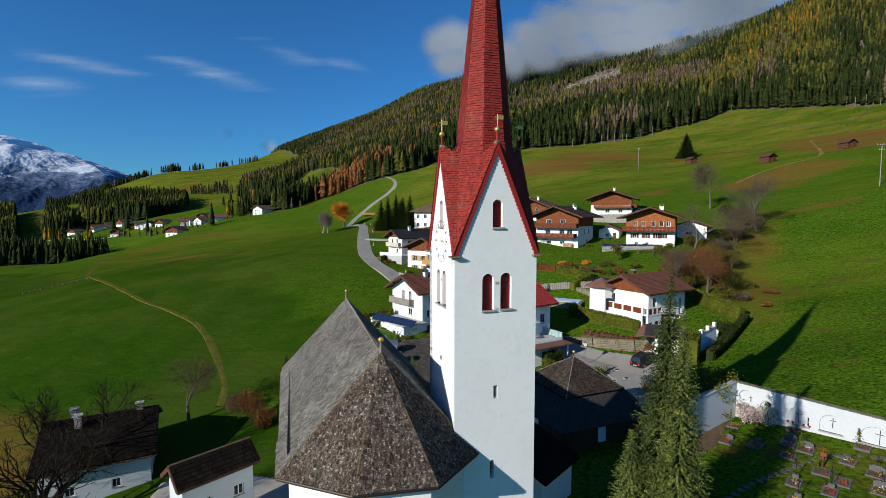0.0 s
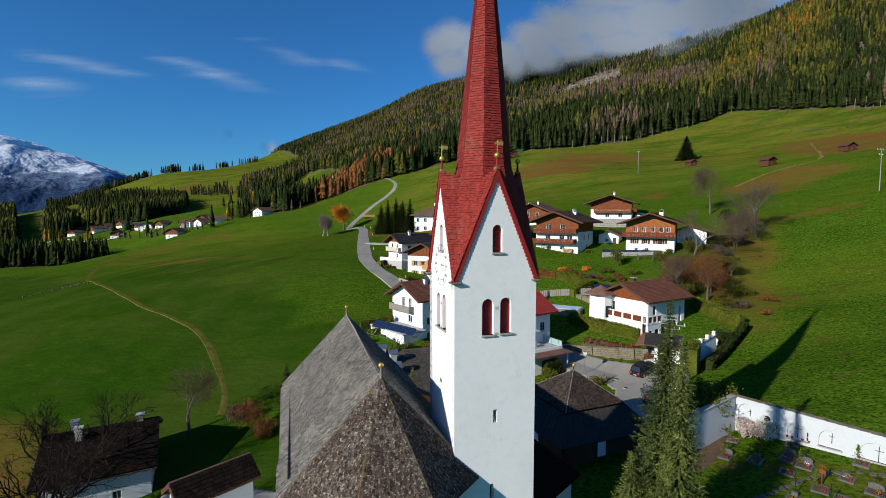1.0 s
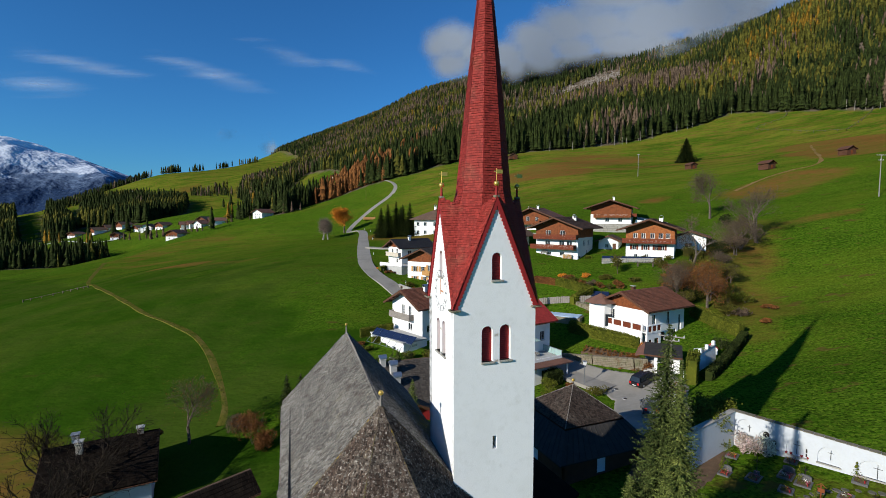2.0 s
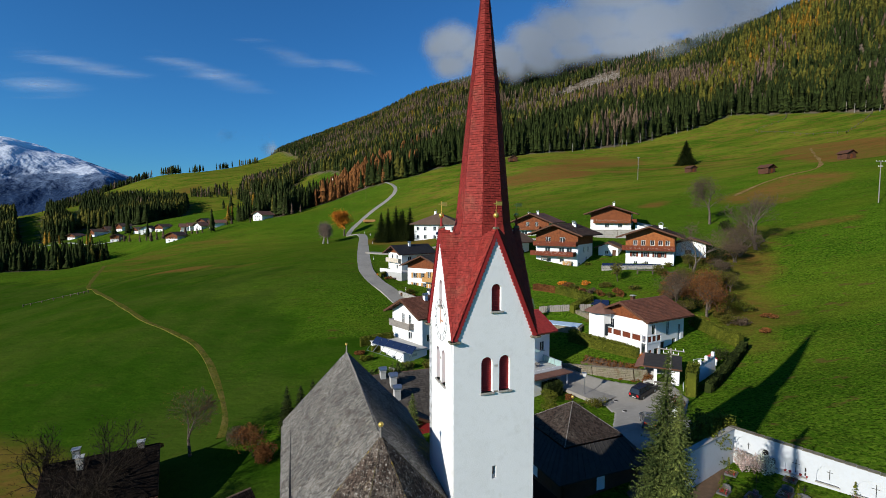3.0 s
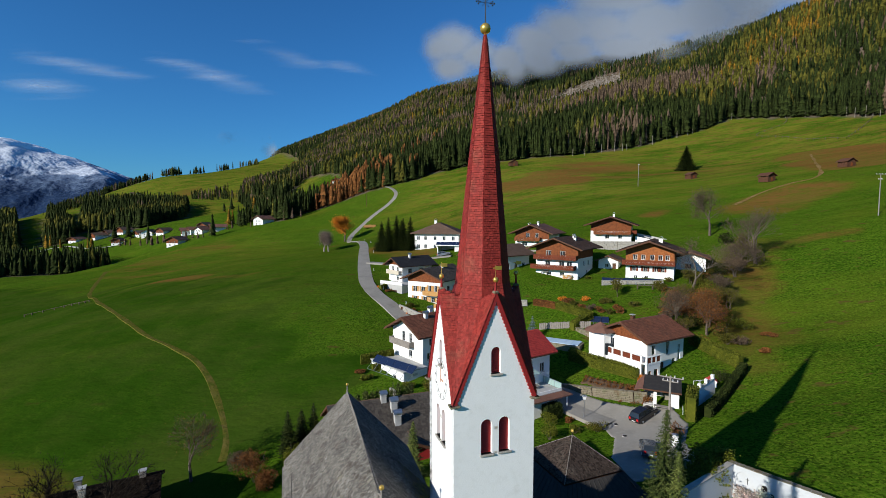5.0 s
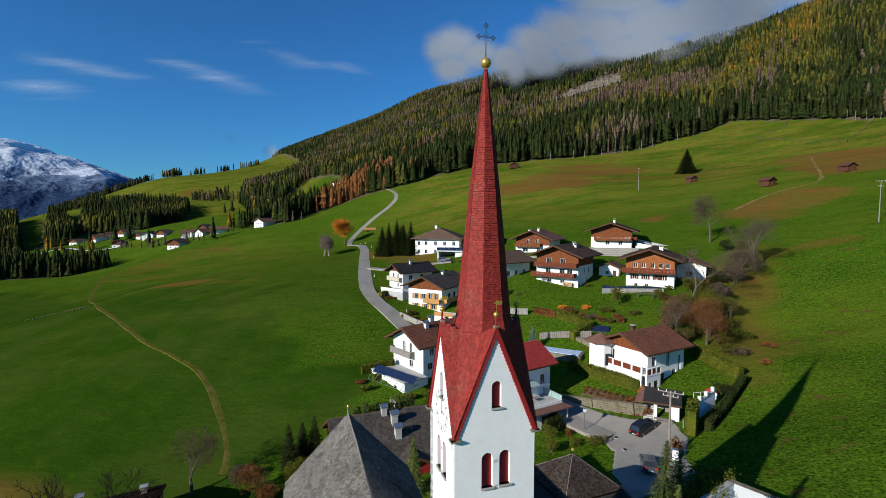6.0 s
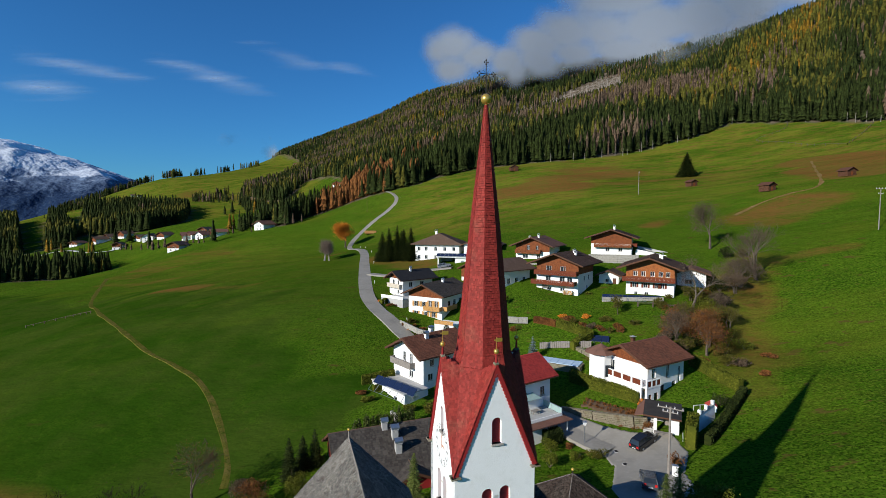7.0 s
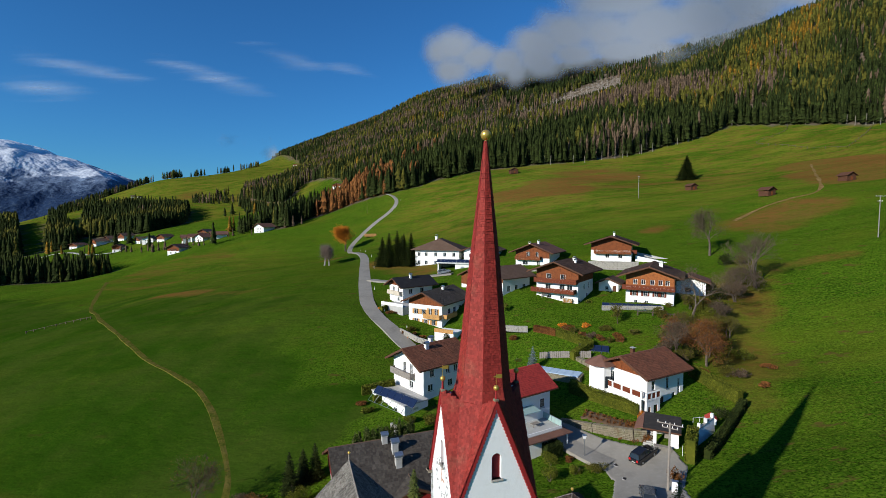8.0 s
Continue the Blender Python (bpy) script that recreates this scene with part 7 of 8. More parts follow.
def garage():
    g = thing("garage", pose(31.9, 68.0, -.4, 0, 0, -26), "white garage with flat dark roof and red tiled edge", "garage")
    part("wall", boxes((2.15, 0, -1, 2.4, 3.6, 3.0)), HOUSE_WHITE, g)
    part("front_wall", prism(rect(1.1, -1, 2.14, 3.0), .25), HOUSE_WHITE, g)
    part("back_wall", boxes((-2.4, 3.3, -1, 2.14, 3.6, 3.0)), CONCRETE, g)
    part("pillar", boxes((-1.0, 0, -1, -.55, .4, 3.0), bevel=.02), HOUSE_WHITE, g)
    part("shelf", boxes((.4, 2.4, 0, 2.0, 3.1, 1.6)), GREY_WOOD, g)
    r = part("roof", slab([(-2.5, -.7, 3.0), (2.7, -.7, 3.0), (2.7, 3.8, 3.75), (-2.5, 3.8, 3.75)], .18), METAL_ROOF, g)
    part("fascia", boxes((-2.5, -.75, 2.78, 2.7, -.705, 3.0)), DARK_WOOD, r)
    part("tiled_edge", slab([(-3.6, -.8, 2.75), (-2.4, -.8, 3.05), (-2.4, 3.8, 3.82), (-3.4, 2.6, 2.95)], .14), BROWN_TILE, r)
    for i in range(9):
        part("step", boxes((-2.4, .1 + i * .3, -1, -1.05, .1 + (i + 1) * .3, .1 + i * .18), bevel=.01), CONCRETE, g)
    for y in (-1.8, -.2):
        part("post", rods(((2.9, y, -.6), (2.9, y, 1.1), .03, .03)), FENCE_WHITE, g)
    for z in (.3, .7, 1.1):
        part("railing", rods(((2.9, -1.8, z), (2.9, -.2, z), .025, .025)), FENCE_WHITE, g)
    bench = thing("workbench", g.matrix_basis @ Matrix.Translation((.4, -1.0, .05)), "grey workbench in front of the garage", "workbench")
    part("top", boxes((-1.3, -.4, .75, 1.1, .4, .82), bevel=.01), GREY_WOOD, bench)
    for sx in (-1.2, 1.0):
        for sy in (-.3, .3):
            part("leg", boxes((sx - .04, sy - .04, 0, sx + .04, sy + .04, .75)), GREY_WOOD, bench)
    w = thing("garden_wall", pose(35.9, 66.3, .2, 0, -9, 35), "white rendered garden wall beside a clipped hedge", "wall", kind="structure")
    part("core", boxes((0, 0, -1.5, 6.2, .3, 2.5), bevel=.02), HOUSE_WHITE, w)
    part("coping", boxes((-.05, -.05, 2.5, 6.25, .35, 2.58)), STONE, w)
    for i in range(4):
        part("pier", boxes((i * 1.9, -.08, 2.58, i * 1.9 + .35, .36, 3.2), bevel=.02), HOUSE_WHITE, w)
    f = thing("garden_rail", pose(39.0, 72.5, ground(39, 72.5), 0, 0, 12), "low pale green metal rail on the lawn", "rail")
    for i in range(4):
        part("post", rods(((i * 1.2, 0, -.2), (i * 1.2, 0, .9), .035, .035), n=6), FENCE_WHITE, f)
    part("rail", rods(((0, 0, .85), (3.6, 0, .85), .03, .03), n=6), FENCE_WHITE, f)
    m = thing("meter_cabinet", pose(28.5, 56.6, ground(28.5, 56.6), 0, 0, -20), "white metal electricity cabinet beside a power pole", "cabinet")
    part("body", boxes((-.35, -.2, -.2, .35, .2, 1.4), bevel=.02), FENCE_WHITE, m)
    part("lid", boxes((-.4, -.25, 1.4, .4, .25, 1.46), bevel=.01), SILVER, m)
    part("door", boxes((-.3, -.22, .1, .3, -.201, 1.3)), FENCE_WHITE, m)

garage()


def glass_terrace():
    t = thing("roof_terrace", pose(14.2, 71.3, -2.4, 0, 0, 30), "roof terrace with glass balustrade and red-tiled skirt beside a house", "terrace")
    part("wall", boxes((-4.5, -1.8, -1, 1.2, 2.5, 3.4)), HOUSE_WHITE, t)
    part("floor", boxes((-4.7, -2.0, 3.4, 3.6, 2.8, 3.6), bevel=.02), CONCRETE, t)
    sk = part("tiled_skirt", slab([(-4.9, -3.0, 3.1), (4.8, -3.0, 3.1), (3.7, -1.9, 3.55), (-4.7, -1.9, 3.55)], .15), BROWN_TILE, t)
    part("tiled_skirt", slab([(4.8, -3.0, 3.1), (4.8, 3.0, 3.1), (3.7, 2.8, 3.55), (3.7, -1.9, 3.55)], .15), BROWN_TILE, t)
    part("column", rods(((4.2, -2.4, -1), (4.2, -2.4, 3.1), .12, .12), n=10), HOUSE_WHITE, t)
    gl = material("pale_green_glass", (.30, .42, .40), .08, [((.25, .36, .34), 2, .5, .7, .5)], 0, 1, 0, .6)
    for i in range(6):
        part("glass_panel", boxes((3.55, -1.8 + i * .75, 3.65, 3.58, -1.1 + i * .75, 4.6)), gl, t)
        part("post", boxes((3.53, -1.84 + i * .75, 3.6, 3.6, -1.80 + i * .75, 4.65)), SILVER, t)
    part("handrail", boxes((3.52, -1.9, 4.62, 3.62, 2.7, 4.67)), SILVER, t)
    part("parapet", boxes((-4.6, -1.98, 3.6, 3.5, -1.86, 4.0)), HOUSE_WHITE, t)
    part("canopy", slab([(-3.4, .2, 6.0), (1.2, .2, 6.0), (1.2, 2.6, 6.3), (-3.4, 2.6, 6.3)], .06), gl, t)
    tb = thing("garden_table", t.matrix_basis @ Matrix.Translation((.2, .4, 3.61)), "low pale table on a roof terrace", "table")
    part("tabletop", boxes((-.7, -.4, .5, .7, .4, .56), bevel=.01), GREY_WOOD, tb)
    for sx in (-.6, .6):
        for sy in (-.3, .3):
            part("leg", boxes((sx - .03, sy - .03, 0, sx + .03, sy + .03, .5)), GREY_WOOD, tb)


glass_terrace()


def pool():
    p = thing("pool", pose(22.6, 90.6, 3.9, 0, 0, -30), "covered garden pool with pale blue cover and white surround", "pool")
    part("surround", boxes((-4.6, -3.2, -1.5, 4.6, 3.2, .12), bevel=.05), MOSSY_STONE, p)
    cover = material("pale_blue_cover", (.42, .55, .68), .5, [((.55, .65, .75), 1.2, .45, .7, .7)], .2, 3)
    for i in range(6):
        part("cover_strip", boxes((-4.2 + i * 1.4, -2.8, .13, -2.84 + i * 1.4, 2.8, .25), bevel=.02), cover, p)
    f = thing("fence", pose(19.5, 95.2, 0, 0, 0, -14), "grey wooden garden fence above a pool", "fence")
    for i in range(24):
        x, y = 19.5 + i * .42 * .97, 95.2 - i * .42 * .24
        part("board", boxes((i * .42, 0, ground(x, y) - .2, i * .42 + .37, .05, ground(x, y) + 1.3 + (i % 3) * .04)), GREY_WOOD, f)


pool()


def car(x, y, turn, paint, label, tall=1.55, z=None):
    """A parked estate car; its nose points along +x."""
    z = ground(x, y) + .1 if z is None else z
    dzx = ground(x + 1.3 * math.cos(radians(turn)), y + 1.3 * math.sin(radians(turn))) - ground(x - 1.3 * math.cos(radians(turn)), y - 1.3 * math.sin(radians(turn)))
    c = thing("car", pose(x, y, z, 0, -math.degrees(math.atan2(dzx, 2.6)), turn), label, "car")
    prof = [(-2.25, .35), (-1.85, .22), (1.9, .22), (2.25, .38), (2.28, .72), (1.95, .88), (1.0, .98), (-2.05, 1.0), (-2.3, .88)]
    bm = prism(prof, 1.76, (), Matrix.Translation((0, -.88, 0)))
    bmesh.ops.bevel(bm, geom=[e for e in bm.edges if abs(e.verts[0].co.y - e.verts[1].co.y) < .01], offset=.07, segments=2, affect="EDGES")
    part("body", bm, paint, c)
    lo = [(-2.1, -.78, .98), (1.05, -.78, .98), (1.05, .78, .98), (-2.1, .78, .98)]
    hi = [(-1.75, -.6, tall - .06), (.15, -.6, tall - .06), (.15, .6, tall - .06), (-1.75, .6, tall - .06)]
    fs = [(0, 1, 5, 4), (1, 2, 6, 5), (2, 3, 7, 6), (3, 0, 4, 7), (4, 5, 6, 7)]
    part("cabin_glass", poly(lo + hi, fs), GLASS, c, "dark tinted windows")
    part("roof_panel", slab([(-1.85, -.62, tall), (.2, -.62, tall), (.2, .62, tall), (-1.85, .62, tall)], .07), paint, c)
    for p, q in (((1.05, .78), (.18, .6)), ((1.05, -.78), (.18, -.6)), ((-2.1, .78), (-1.8, .61)), ((-2.1, -.78), (-1.8, -.61)), ((-.5, .79), (-.6, .61)), ((-.5, -.79), (-.6, -.61))):
        part("pillar", rods(((p[0], p[1], .98), (q[0], q[1], tall - .03), .045, .04), n=5), paint, c)
    for sx in (-1.4, 1.35):
        for sy in (-1, 1):
            w = part("wheel", rods(((sx, sy * .66, .32), (sx, sy * .89, .32), .32, .32), n=16), IRON, c)
            part("rim", rods(((sx, sy * .88, .32), (sx, sy * .905, .32), .2, .18), n=10), SILVER, w)
    lamp = material("lamp_red_plastic", (.5, .02, .02), .2, [((.35, .01, .01), 8, .5, .7, .5)])
    for sy in (-1, 1):
        part("tail_light", boxes((-2.33, sy * .6 - .14, .68, -2.24, sy * .6 + .14, .98), bevel=.01), lamp, c)
        part("headlight", boxes((2.1, sy * .62 - .2, .6, 2.29, sy * .62 + .2, .76), bevel=.02), GLASS, c)
        part("mirror", boxes((.75, sy * .95 - .09, .95, .87, sy * .95 + .09, 1.1), bevel=.02), paint, c)
    part("number_plate", boxes((-2.335, -.26, .5, -2.29, .26, .61)), FENCE_WHITE, c)
    part("plate_bar", boxes((-2.34, -.2, .535, -2.336, .2, .575)), IRON, c)
    return c


BLACK_PAINT = material("black_car_paint", (.012, .012, .013), .18, [((.02, .02, .02), 1.5, .45, .7, .5)], 0, 1, 0, .6)
GREY_PAINT = material("grey_car_paint", (.10, .115, .13), .22, [((.14, .15, .17), 1.5, .45, .7, .5)], 0, 1, .5, .6)
SILVER_PAINT = material("silver_car_paint", (.35, .38, .42), .22, [((.42, .44, .47), 1.5, .45, .7, .5)], 0, 1, .5, .6)
car(28.6, 66.0, 34, BLACK_PAINT, "black estate car parked in front of a garage", 1.65)
car(24.8, 55.6, 72, GREY_PAINT, "dark grey car parked beside a hedge")
car(0.2, 161.2, 10, SILVER_PAINT, "silver car parked in front of a carport")


def street_lamp(x, y, h):
    z = ground(x, y)
    t = thing("street_lamp", pose(x, y, z), "grey street lamp with a square glass head", "street lamp")
    part("pole", rods(((0, 0, -.2), (0, 0, h), .06, .045), n=10), SILVER, t)
    part("lamp_head", poly([(-.15, -.15, h), (.15, -.15, h), (.15, .15, h), (-.15, .15, h), (-.25, -.25, h + .5), (.25, -.25, h + .5), (.25, .25, h + .5), (-.25, .25, h + .5)],
                           [(0, 1, 5, 4), (1, 2, 6, 5), (2, 3, 7, 6), (3, 0, 4, 7), (3, 2, 1, 0)]), FENCE_WHITE, t)
    part("cap", boxes((-.3, -.3, h + .5, .3, .3, h + .58), bevel=.03), SILVER, t)


street_lamp(20.7, 68.0, 3.2)
for x, y in ((24.6, 65.6), (24.4, 61.8)):
    mh = thing("manhole_cover", pose(x, y, ground(x, y) + .1), "round iron manhole cover in the asphalt", "manhole cover")
    part("ring", rods(((0, 0, -.1), (0, 0, .012), .42, .42), n=20), CONCRETE, mh)
    part("lid", rods(((0, 0, -.1), (0, 0, .02), .33, .33), n=20), IRON, mh)


def power_pole(x, y, h, label, arms=((-.3, 1.0),), turn=0, mat=GREY_WOOD, z=None, r=.14):
    z = ground(x, y) if z is None else z
    t = thing("power_pole", pose(x, y, z, 0, 0, turn), label, "power pole")
    part("pole", rods(((0, 0, -.4), (0, 0, h), r, r * .7), n=10), mat, t)
    for dz, half in arms:
        a = part("crossarm", boxes((-half, -.06, h + dz - .06, half, .06, h + dz + .06), bevel=.01), mat, t)
        for s in (-1, -.35, .35, 1):
            part("insulator", rods(((s * half * .92, 0, h + dz + .05), (s * half * .92, 0, h + dz + .3), .05, .035), n=8), FENCE_WHITE, a)
    return t


power_pole(27.9, 57.1, 8.6, "pale concrete power pole with steel crossarms beside the car park", ((-.2, 1.5), (-.7, .9)), -34, GREY_WOOD, -.3, .16)
power_pole(120.5, 132, 11.5, "tall wooden power pole with insulators on the slope", ((-.2, 1.6), (-1.6, .8)), 10)
power_pole(105, 258, 12, "thin wooden power pole on the meadow", ((-.3, .5),))
power_pole(-63, 391, 13, "thin dark pole beside the upper road", ((-.3, .3),), 0, DARK_WOOD)


def hut(x, y, w, l, h, turn, label):
    z = ground(x, y) - .3
    t = thing("hay_hut", pose(x, y, z, 0, 0, turn), label, "hut", "hay huts on the slope")
    for k in range(int(h / .28)):
        z0, z1 = k * .28 + .02, k * .28 + .27
        for e in (-1, 1):
            part("log", boxes((-w / 2, e * (l / 2 - .07) - .07, z0, w / 2, e * (l / 2 - .07) + .07, z1)), DARK_WOOD, t)
            part("log", boxes((e * (w / 2 - .07) - .07, -l / 2 + .16, z0, e * (w / 2 - .07) + .07, l / 2 - .16, z1)), DARK_WOOD, t)
    part("gable", prism([(-w / 2, h - .1), (w / 2, h - .1), (0, h + w * .27)], l - .2, (), Matrix.Translation((0, -l / 2 + .1, 0))), DARK_WOOD, t)
    for s in (-1, 1):
        part("roof", slab([(s * (w / 2 + .6), -l / 2 - .6, h - .12), (s * (w / 2 + .6), l / 2 + .6, h - .12), (0, l / 2 + .6, h + w * .3 + .1), (0, -l / 2 - .6, h + w * .3 + .1)][::s], .14), DARK_WOOD, t)
    part("door", boxes((-.5, -l / 2 - .04, .3, .5, -l / 2 - .005, 2.1)), WOOD, t)


hut(139, 269, 4.0, 4.4, 2.6, 15, "small grey log hay hut below a spruce")
hut(141.5, 209.5, 4.2, 4.6, 2.8, 18, "brown log hay hut on the green slope")
hut(180.5, 214.8, 4.6, 4.4, 2.6, 10, "low grey log hay hut on dry grass")
hut(60, 413, 6.5, 6, 3.2, 10, "dark hay hut below the forest edge")


def rail_fence(pts, label, step=4.0, h=1.0):
    t = thing("fence", pose(0, 0, 0), label, "fence")
    line = smooth_line(pts, step)
    last = None
    for x, y in line:
        z = ground(x, y)
        part("post", boxes((x - .12, y - .12, z - .3, x + .12, y + .12, z + h)), BARK, t)
        if last:
            part("rail", rods((last, (x, y, z + h * .75), .09, .09), n=4), BARK, t)
        last = (x, y, z + h * .75)


rail_fence([(330, 464), (302, 428), (270, 416), (272, 380), (273, 355), (278, 332)], "weathered wooden fence across the upper meadow", 6, 1.6)
rail_fence([(278, 332), (305, 352), (335, 377)], "weathered wooden fence at the meadow corner", 6, 1.6)
rail_fence([(-150, 168), (-138, 171), (-128, 170)], "short dark fence at the meadow edge", 2.5, .9)


def log_stack():
    t = thing("log_pile", pose(-52, 336, ground(-52, 336), 0, 0, 12), "stacked orange-brown sawn logs beside the road", "log pile")
    rng = random.Random(3)
    for k in range(4):
        for i in range(13 - k):
            part("log", rods(((-4, (i + k / 2) * .52 - 3, .26 + k * .45), (4, (i + k / 2) * .52 - 3, .26 + k * .45), .26, .24), n=7), PALE_WOOD, t)


log_stack()


def carport():
    t = thing("carport", pose(4.3, 164.5, 14.3, 0, 0, -10), "white double carport with a row of solar panels on its roof", "carport")
    part("wall", boxes((-6.6, 0, -3, -6.2, 6, 3.4)), HOUSE_WHITE, t)
    part("wall", boxes((-.4, 0, -3, 7, .4, 3.4)), HOUSE_WHITE, t)
    part("wall", boxes((-6.6, 5.7, -3, 7, 6, 3.4)), CONCRETE, t)
    part("roof", boxes((-7, -.8, 3.4, 7.4, 6.2, 3.7), bevel=.03), HOUSE_WHITE, t)
    part("door", boxes((1.6, -.03, 0, 2.8, -.005, 2.3)), SILVER, t)
    for i in range(10):
        part("panel", slab([(-6.8 + i * 1.4, -.6, 3.85), (-5.45 + i * 1.4, -.6, 3.85), (-5.45 + i * 1.4, .7, 4.75), (-6.8 + i * 1.4, .7, 4.75)], .06), PANEL, t)


carport()
b = thing("basement_garage", pose(-14.5, 133.5, 5.2, 0, 0, -40), "grey concrete garage base below a small white house", "garage")
part("wall", boxes((-3.2, -1.5, -2, 5.5, 4, 3.8), bevel=.03), CONCRETE, b)
part("door", boxes((.5, -1.56, 0, 3.4, -1.5, 2.3)), DARK_WOOD, b)
part("parapet", boxes((-3.2, -1.52, 3.8, 5.5, -1.4, 4.6)), HOUSE_WHITE, b)
b = thing("stair_garage", pose(0, 113.8, 2.6, 0, 0, -28), "white garage with honey-coloured balcony rail beside a house", "garage")
part("wall", boxes((-2.6, 0, -2, 2.6, 5, 3.0)), HOUSE_WHITE, b)
part("door", boxes((.6, -.04, .2, 1.6, -.005, 2.2)), DARK_WOOD, b)
for i in range(14):
    part("board", boxes((-2.6 + i * .37, -.1, 3.0, -2.27 + i * .37, -.04, 3.9)), PALE_WOOD, b)
part("handrail", boxes((-2.65, -.14, 3.88, 2.65, 0, 3.96)), PALE_WOOD, b)

# pale beds and small things in the gardens
ground_patch("garden_bed", [(22.5, 77.5), (29.5, 72.2), (31.5, 73.5), (25, 79.0)], .10, SOIL, "planted garden bed on the bank", "garden bed", .5)
for i in range(16):
    bush(23.6 + (i % 8) * .78 + (i // 8) * .5, 77.6 - (i % 8) * .56 + (i // 8) * .8, .42, .42, .45, RUSSET, "small round dark red garden shrub", 200 + i, 90, .09, group="red shrubs on the bank")
g = thing("playhouse", pose(41.4, 71.6, ground(41.4, 71.6), 0, 0, -20), "small white playhouse with a bright red roof", "playhouse")
part("wall", prism([(-.65, 0), (.65, 0), (.65, 1.0), (0, 1.4), (-.65, 1.0)], 1.2, [rect(-.25, .1, .25, .9)]), HOUSE_WHITE, g)
for s in (-1, 1):
    part("roof", slab([(s * .85, -.15, .92), (s * .85, 1.35, .92), (0, 1.35, 1.5), (0, -.15, 1.5)][::s], .08), RED_TILE, g)


# ------------------------------------------------------------------ the far village
def village():
    rng = random.Random(12)
    spots = [(-426, 544, 1), (-390, 528, 1), (-384, 540, 1), (-365, 536, 1), (-337, 488, 1), (-326, 504, 1), (-310, 496, 0), (-294, 492, 1), (-245, 444, 1), (-238, 444, 0), (-223, 432, 0), (-236, 464, 1), (-206, 420, 1), (-227, 397, 1), (-956, 1344, 0), (-918, 1328, 1), (-800, 1184, 0), (-892, 1360, 1), (-820, 1280, 0), (-157, 403, 0)]
    for i, (x, y, brown) in enumerate(spots):
        w, l = rng.uniform(9, 12), rng.uniform(10, 14)
        house("far white village house with " + ("brown boarded gable" if brown else "dark pitched roof"), (x, y), rng.uniform(-75, 20), w, l, ground(x, y) - .5, rng.uniform(4.4, 6.4), rng.uniform(2.6, 3.6),
              1.3, 1.5, rng.choice((DARK_TILE, BROWN_TILE, TILE_DARK)), windows=row("f", (-2.2, 0, 2.2), 3.2, 1.0, 1.3) + row("f", (-2.2, 2.2), .8, 1.1, 1.3) + row("r", (-2.5, 1.5), 1.0, 1.1, 1.3), clad=3.0 if brown else None)
    for x, y, wd in ((-152, 676, 13), (-533, 1712, 17)):
        house("far brown farmhouse on the wooded slope", (x, y), -20, wd, 11, ground(x, y), 4.6, 2.6, 1.0, 1.2, BROWN_TILE, windows=row("f", (-2, 2), 1, 1.1, 1.3), clad=2.6)
    ribbon("village_road", [(-420, 452), (-425, 476), (-437, 504), (-428, 520), (-374, 492), (-339, 486)], 4, .4, CONCRETE, "pale road through the far village")


village()


def village_trees():
    r = random.Random(9)
    fine = [conifer_template(r, 7, 6) for _ in range(4)]
    rng = np.random.default_rng(77)
    for name, mat, label, pts, lo, hi in (
            ("golden_larches", LARCH, "golden larches round the far village", [(-442, 528), (-451, 544), (-407, 504), (-365, 492), (-366, 488), (-483, 628), (-458, 624), (-385, 680), (-374, 668), (-522, 828), (-200, 444), (-198, 448), (-177, 488), (-177, 496), (-152, 448), (-139, 416), (-219, 552), (-300, 388), (-312, 392), (-330, 400), (-290, 400), (-350, 425)], 9, 20),
            ("dark_spruces", SPRUCE, "dark spruces round the far village", [(-188, 389), (-187, 384), (-176, 412), (-173, 412), (-471, 988), (-467, 1000), (-387, 912), (-352, 508), (-296, 476), (-334, 504), (-388, 520), (-173, 460), (-322, 700), (-311, 700), (-238, 580), (-389, 668), (-738, 1100), (-945, 1316), (-810, 1252)], 13, 22),
            ("bare_trees", BARE, "bare brown trees round the far village", [(-330, 484), (-325, 484), (-317, 480), (-299, 468), (-290, 464), (-278, 452), (-270, 448), (-259, 440), (-230, 424), (-222, 420), (-209, 404), (-201, 397), (-162, 400), (-135, 404), (-128, 404), (-122, 408), (-187, 412), (-183, 412), (-383, 504), (-557, 844), (-585, 904), (-528, 828), (-507, 816)], 5, 11)):
        p = np.array(pts, dtype=float)
        scatter(name, fine, np.stack([p[:, 0], p[:, 1], heights(p[:, 0], p[:, 1]) - .5, rng.uniform(lo, hi, len(p)), rng.uniform(.9, 1.5, len(p))], -1), mat, label, 60)


village_trees()


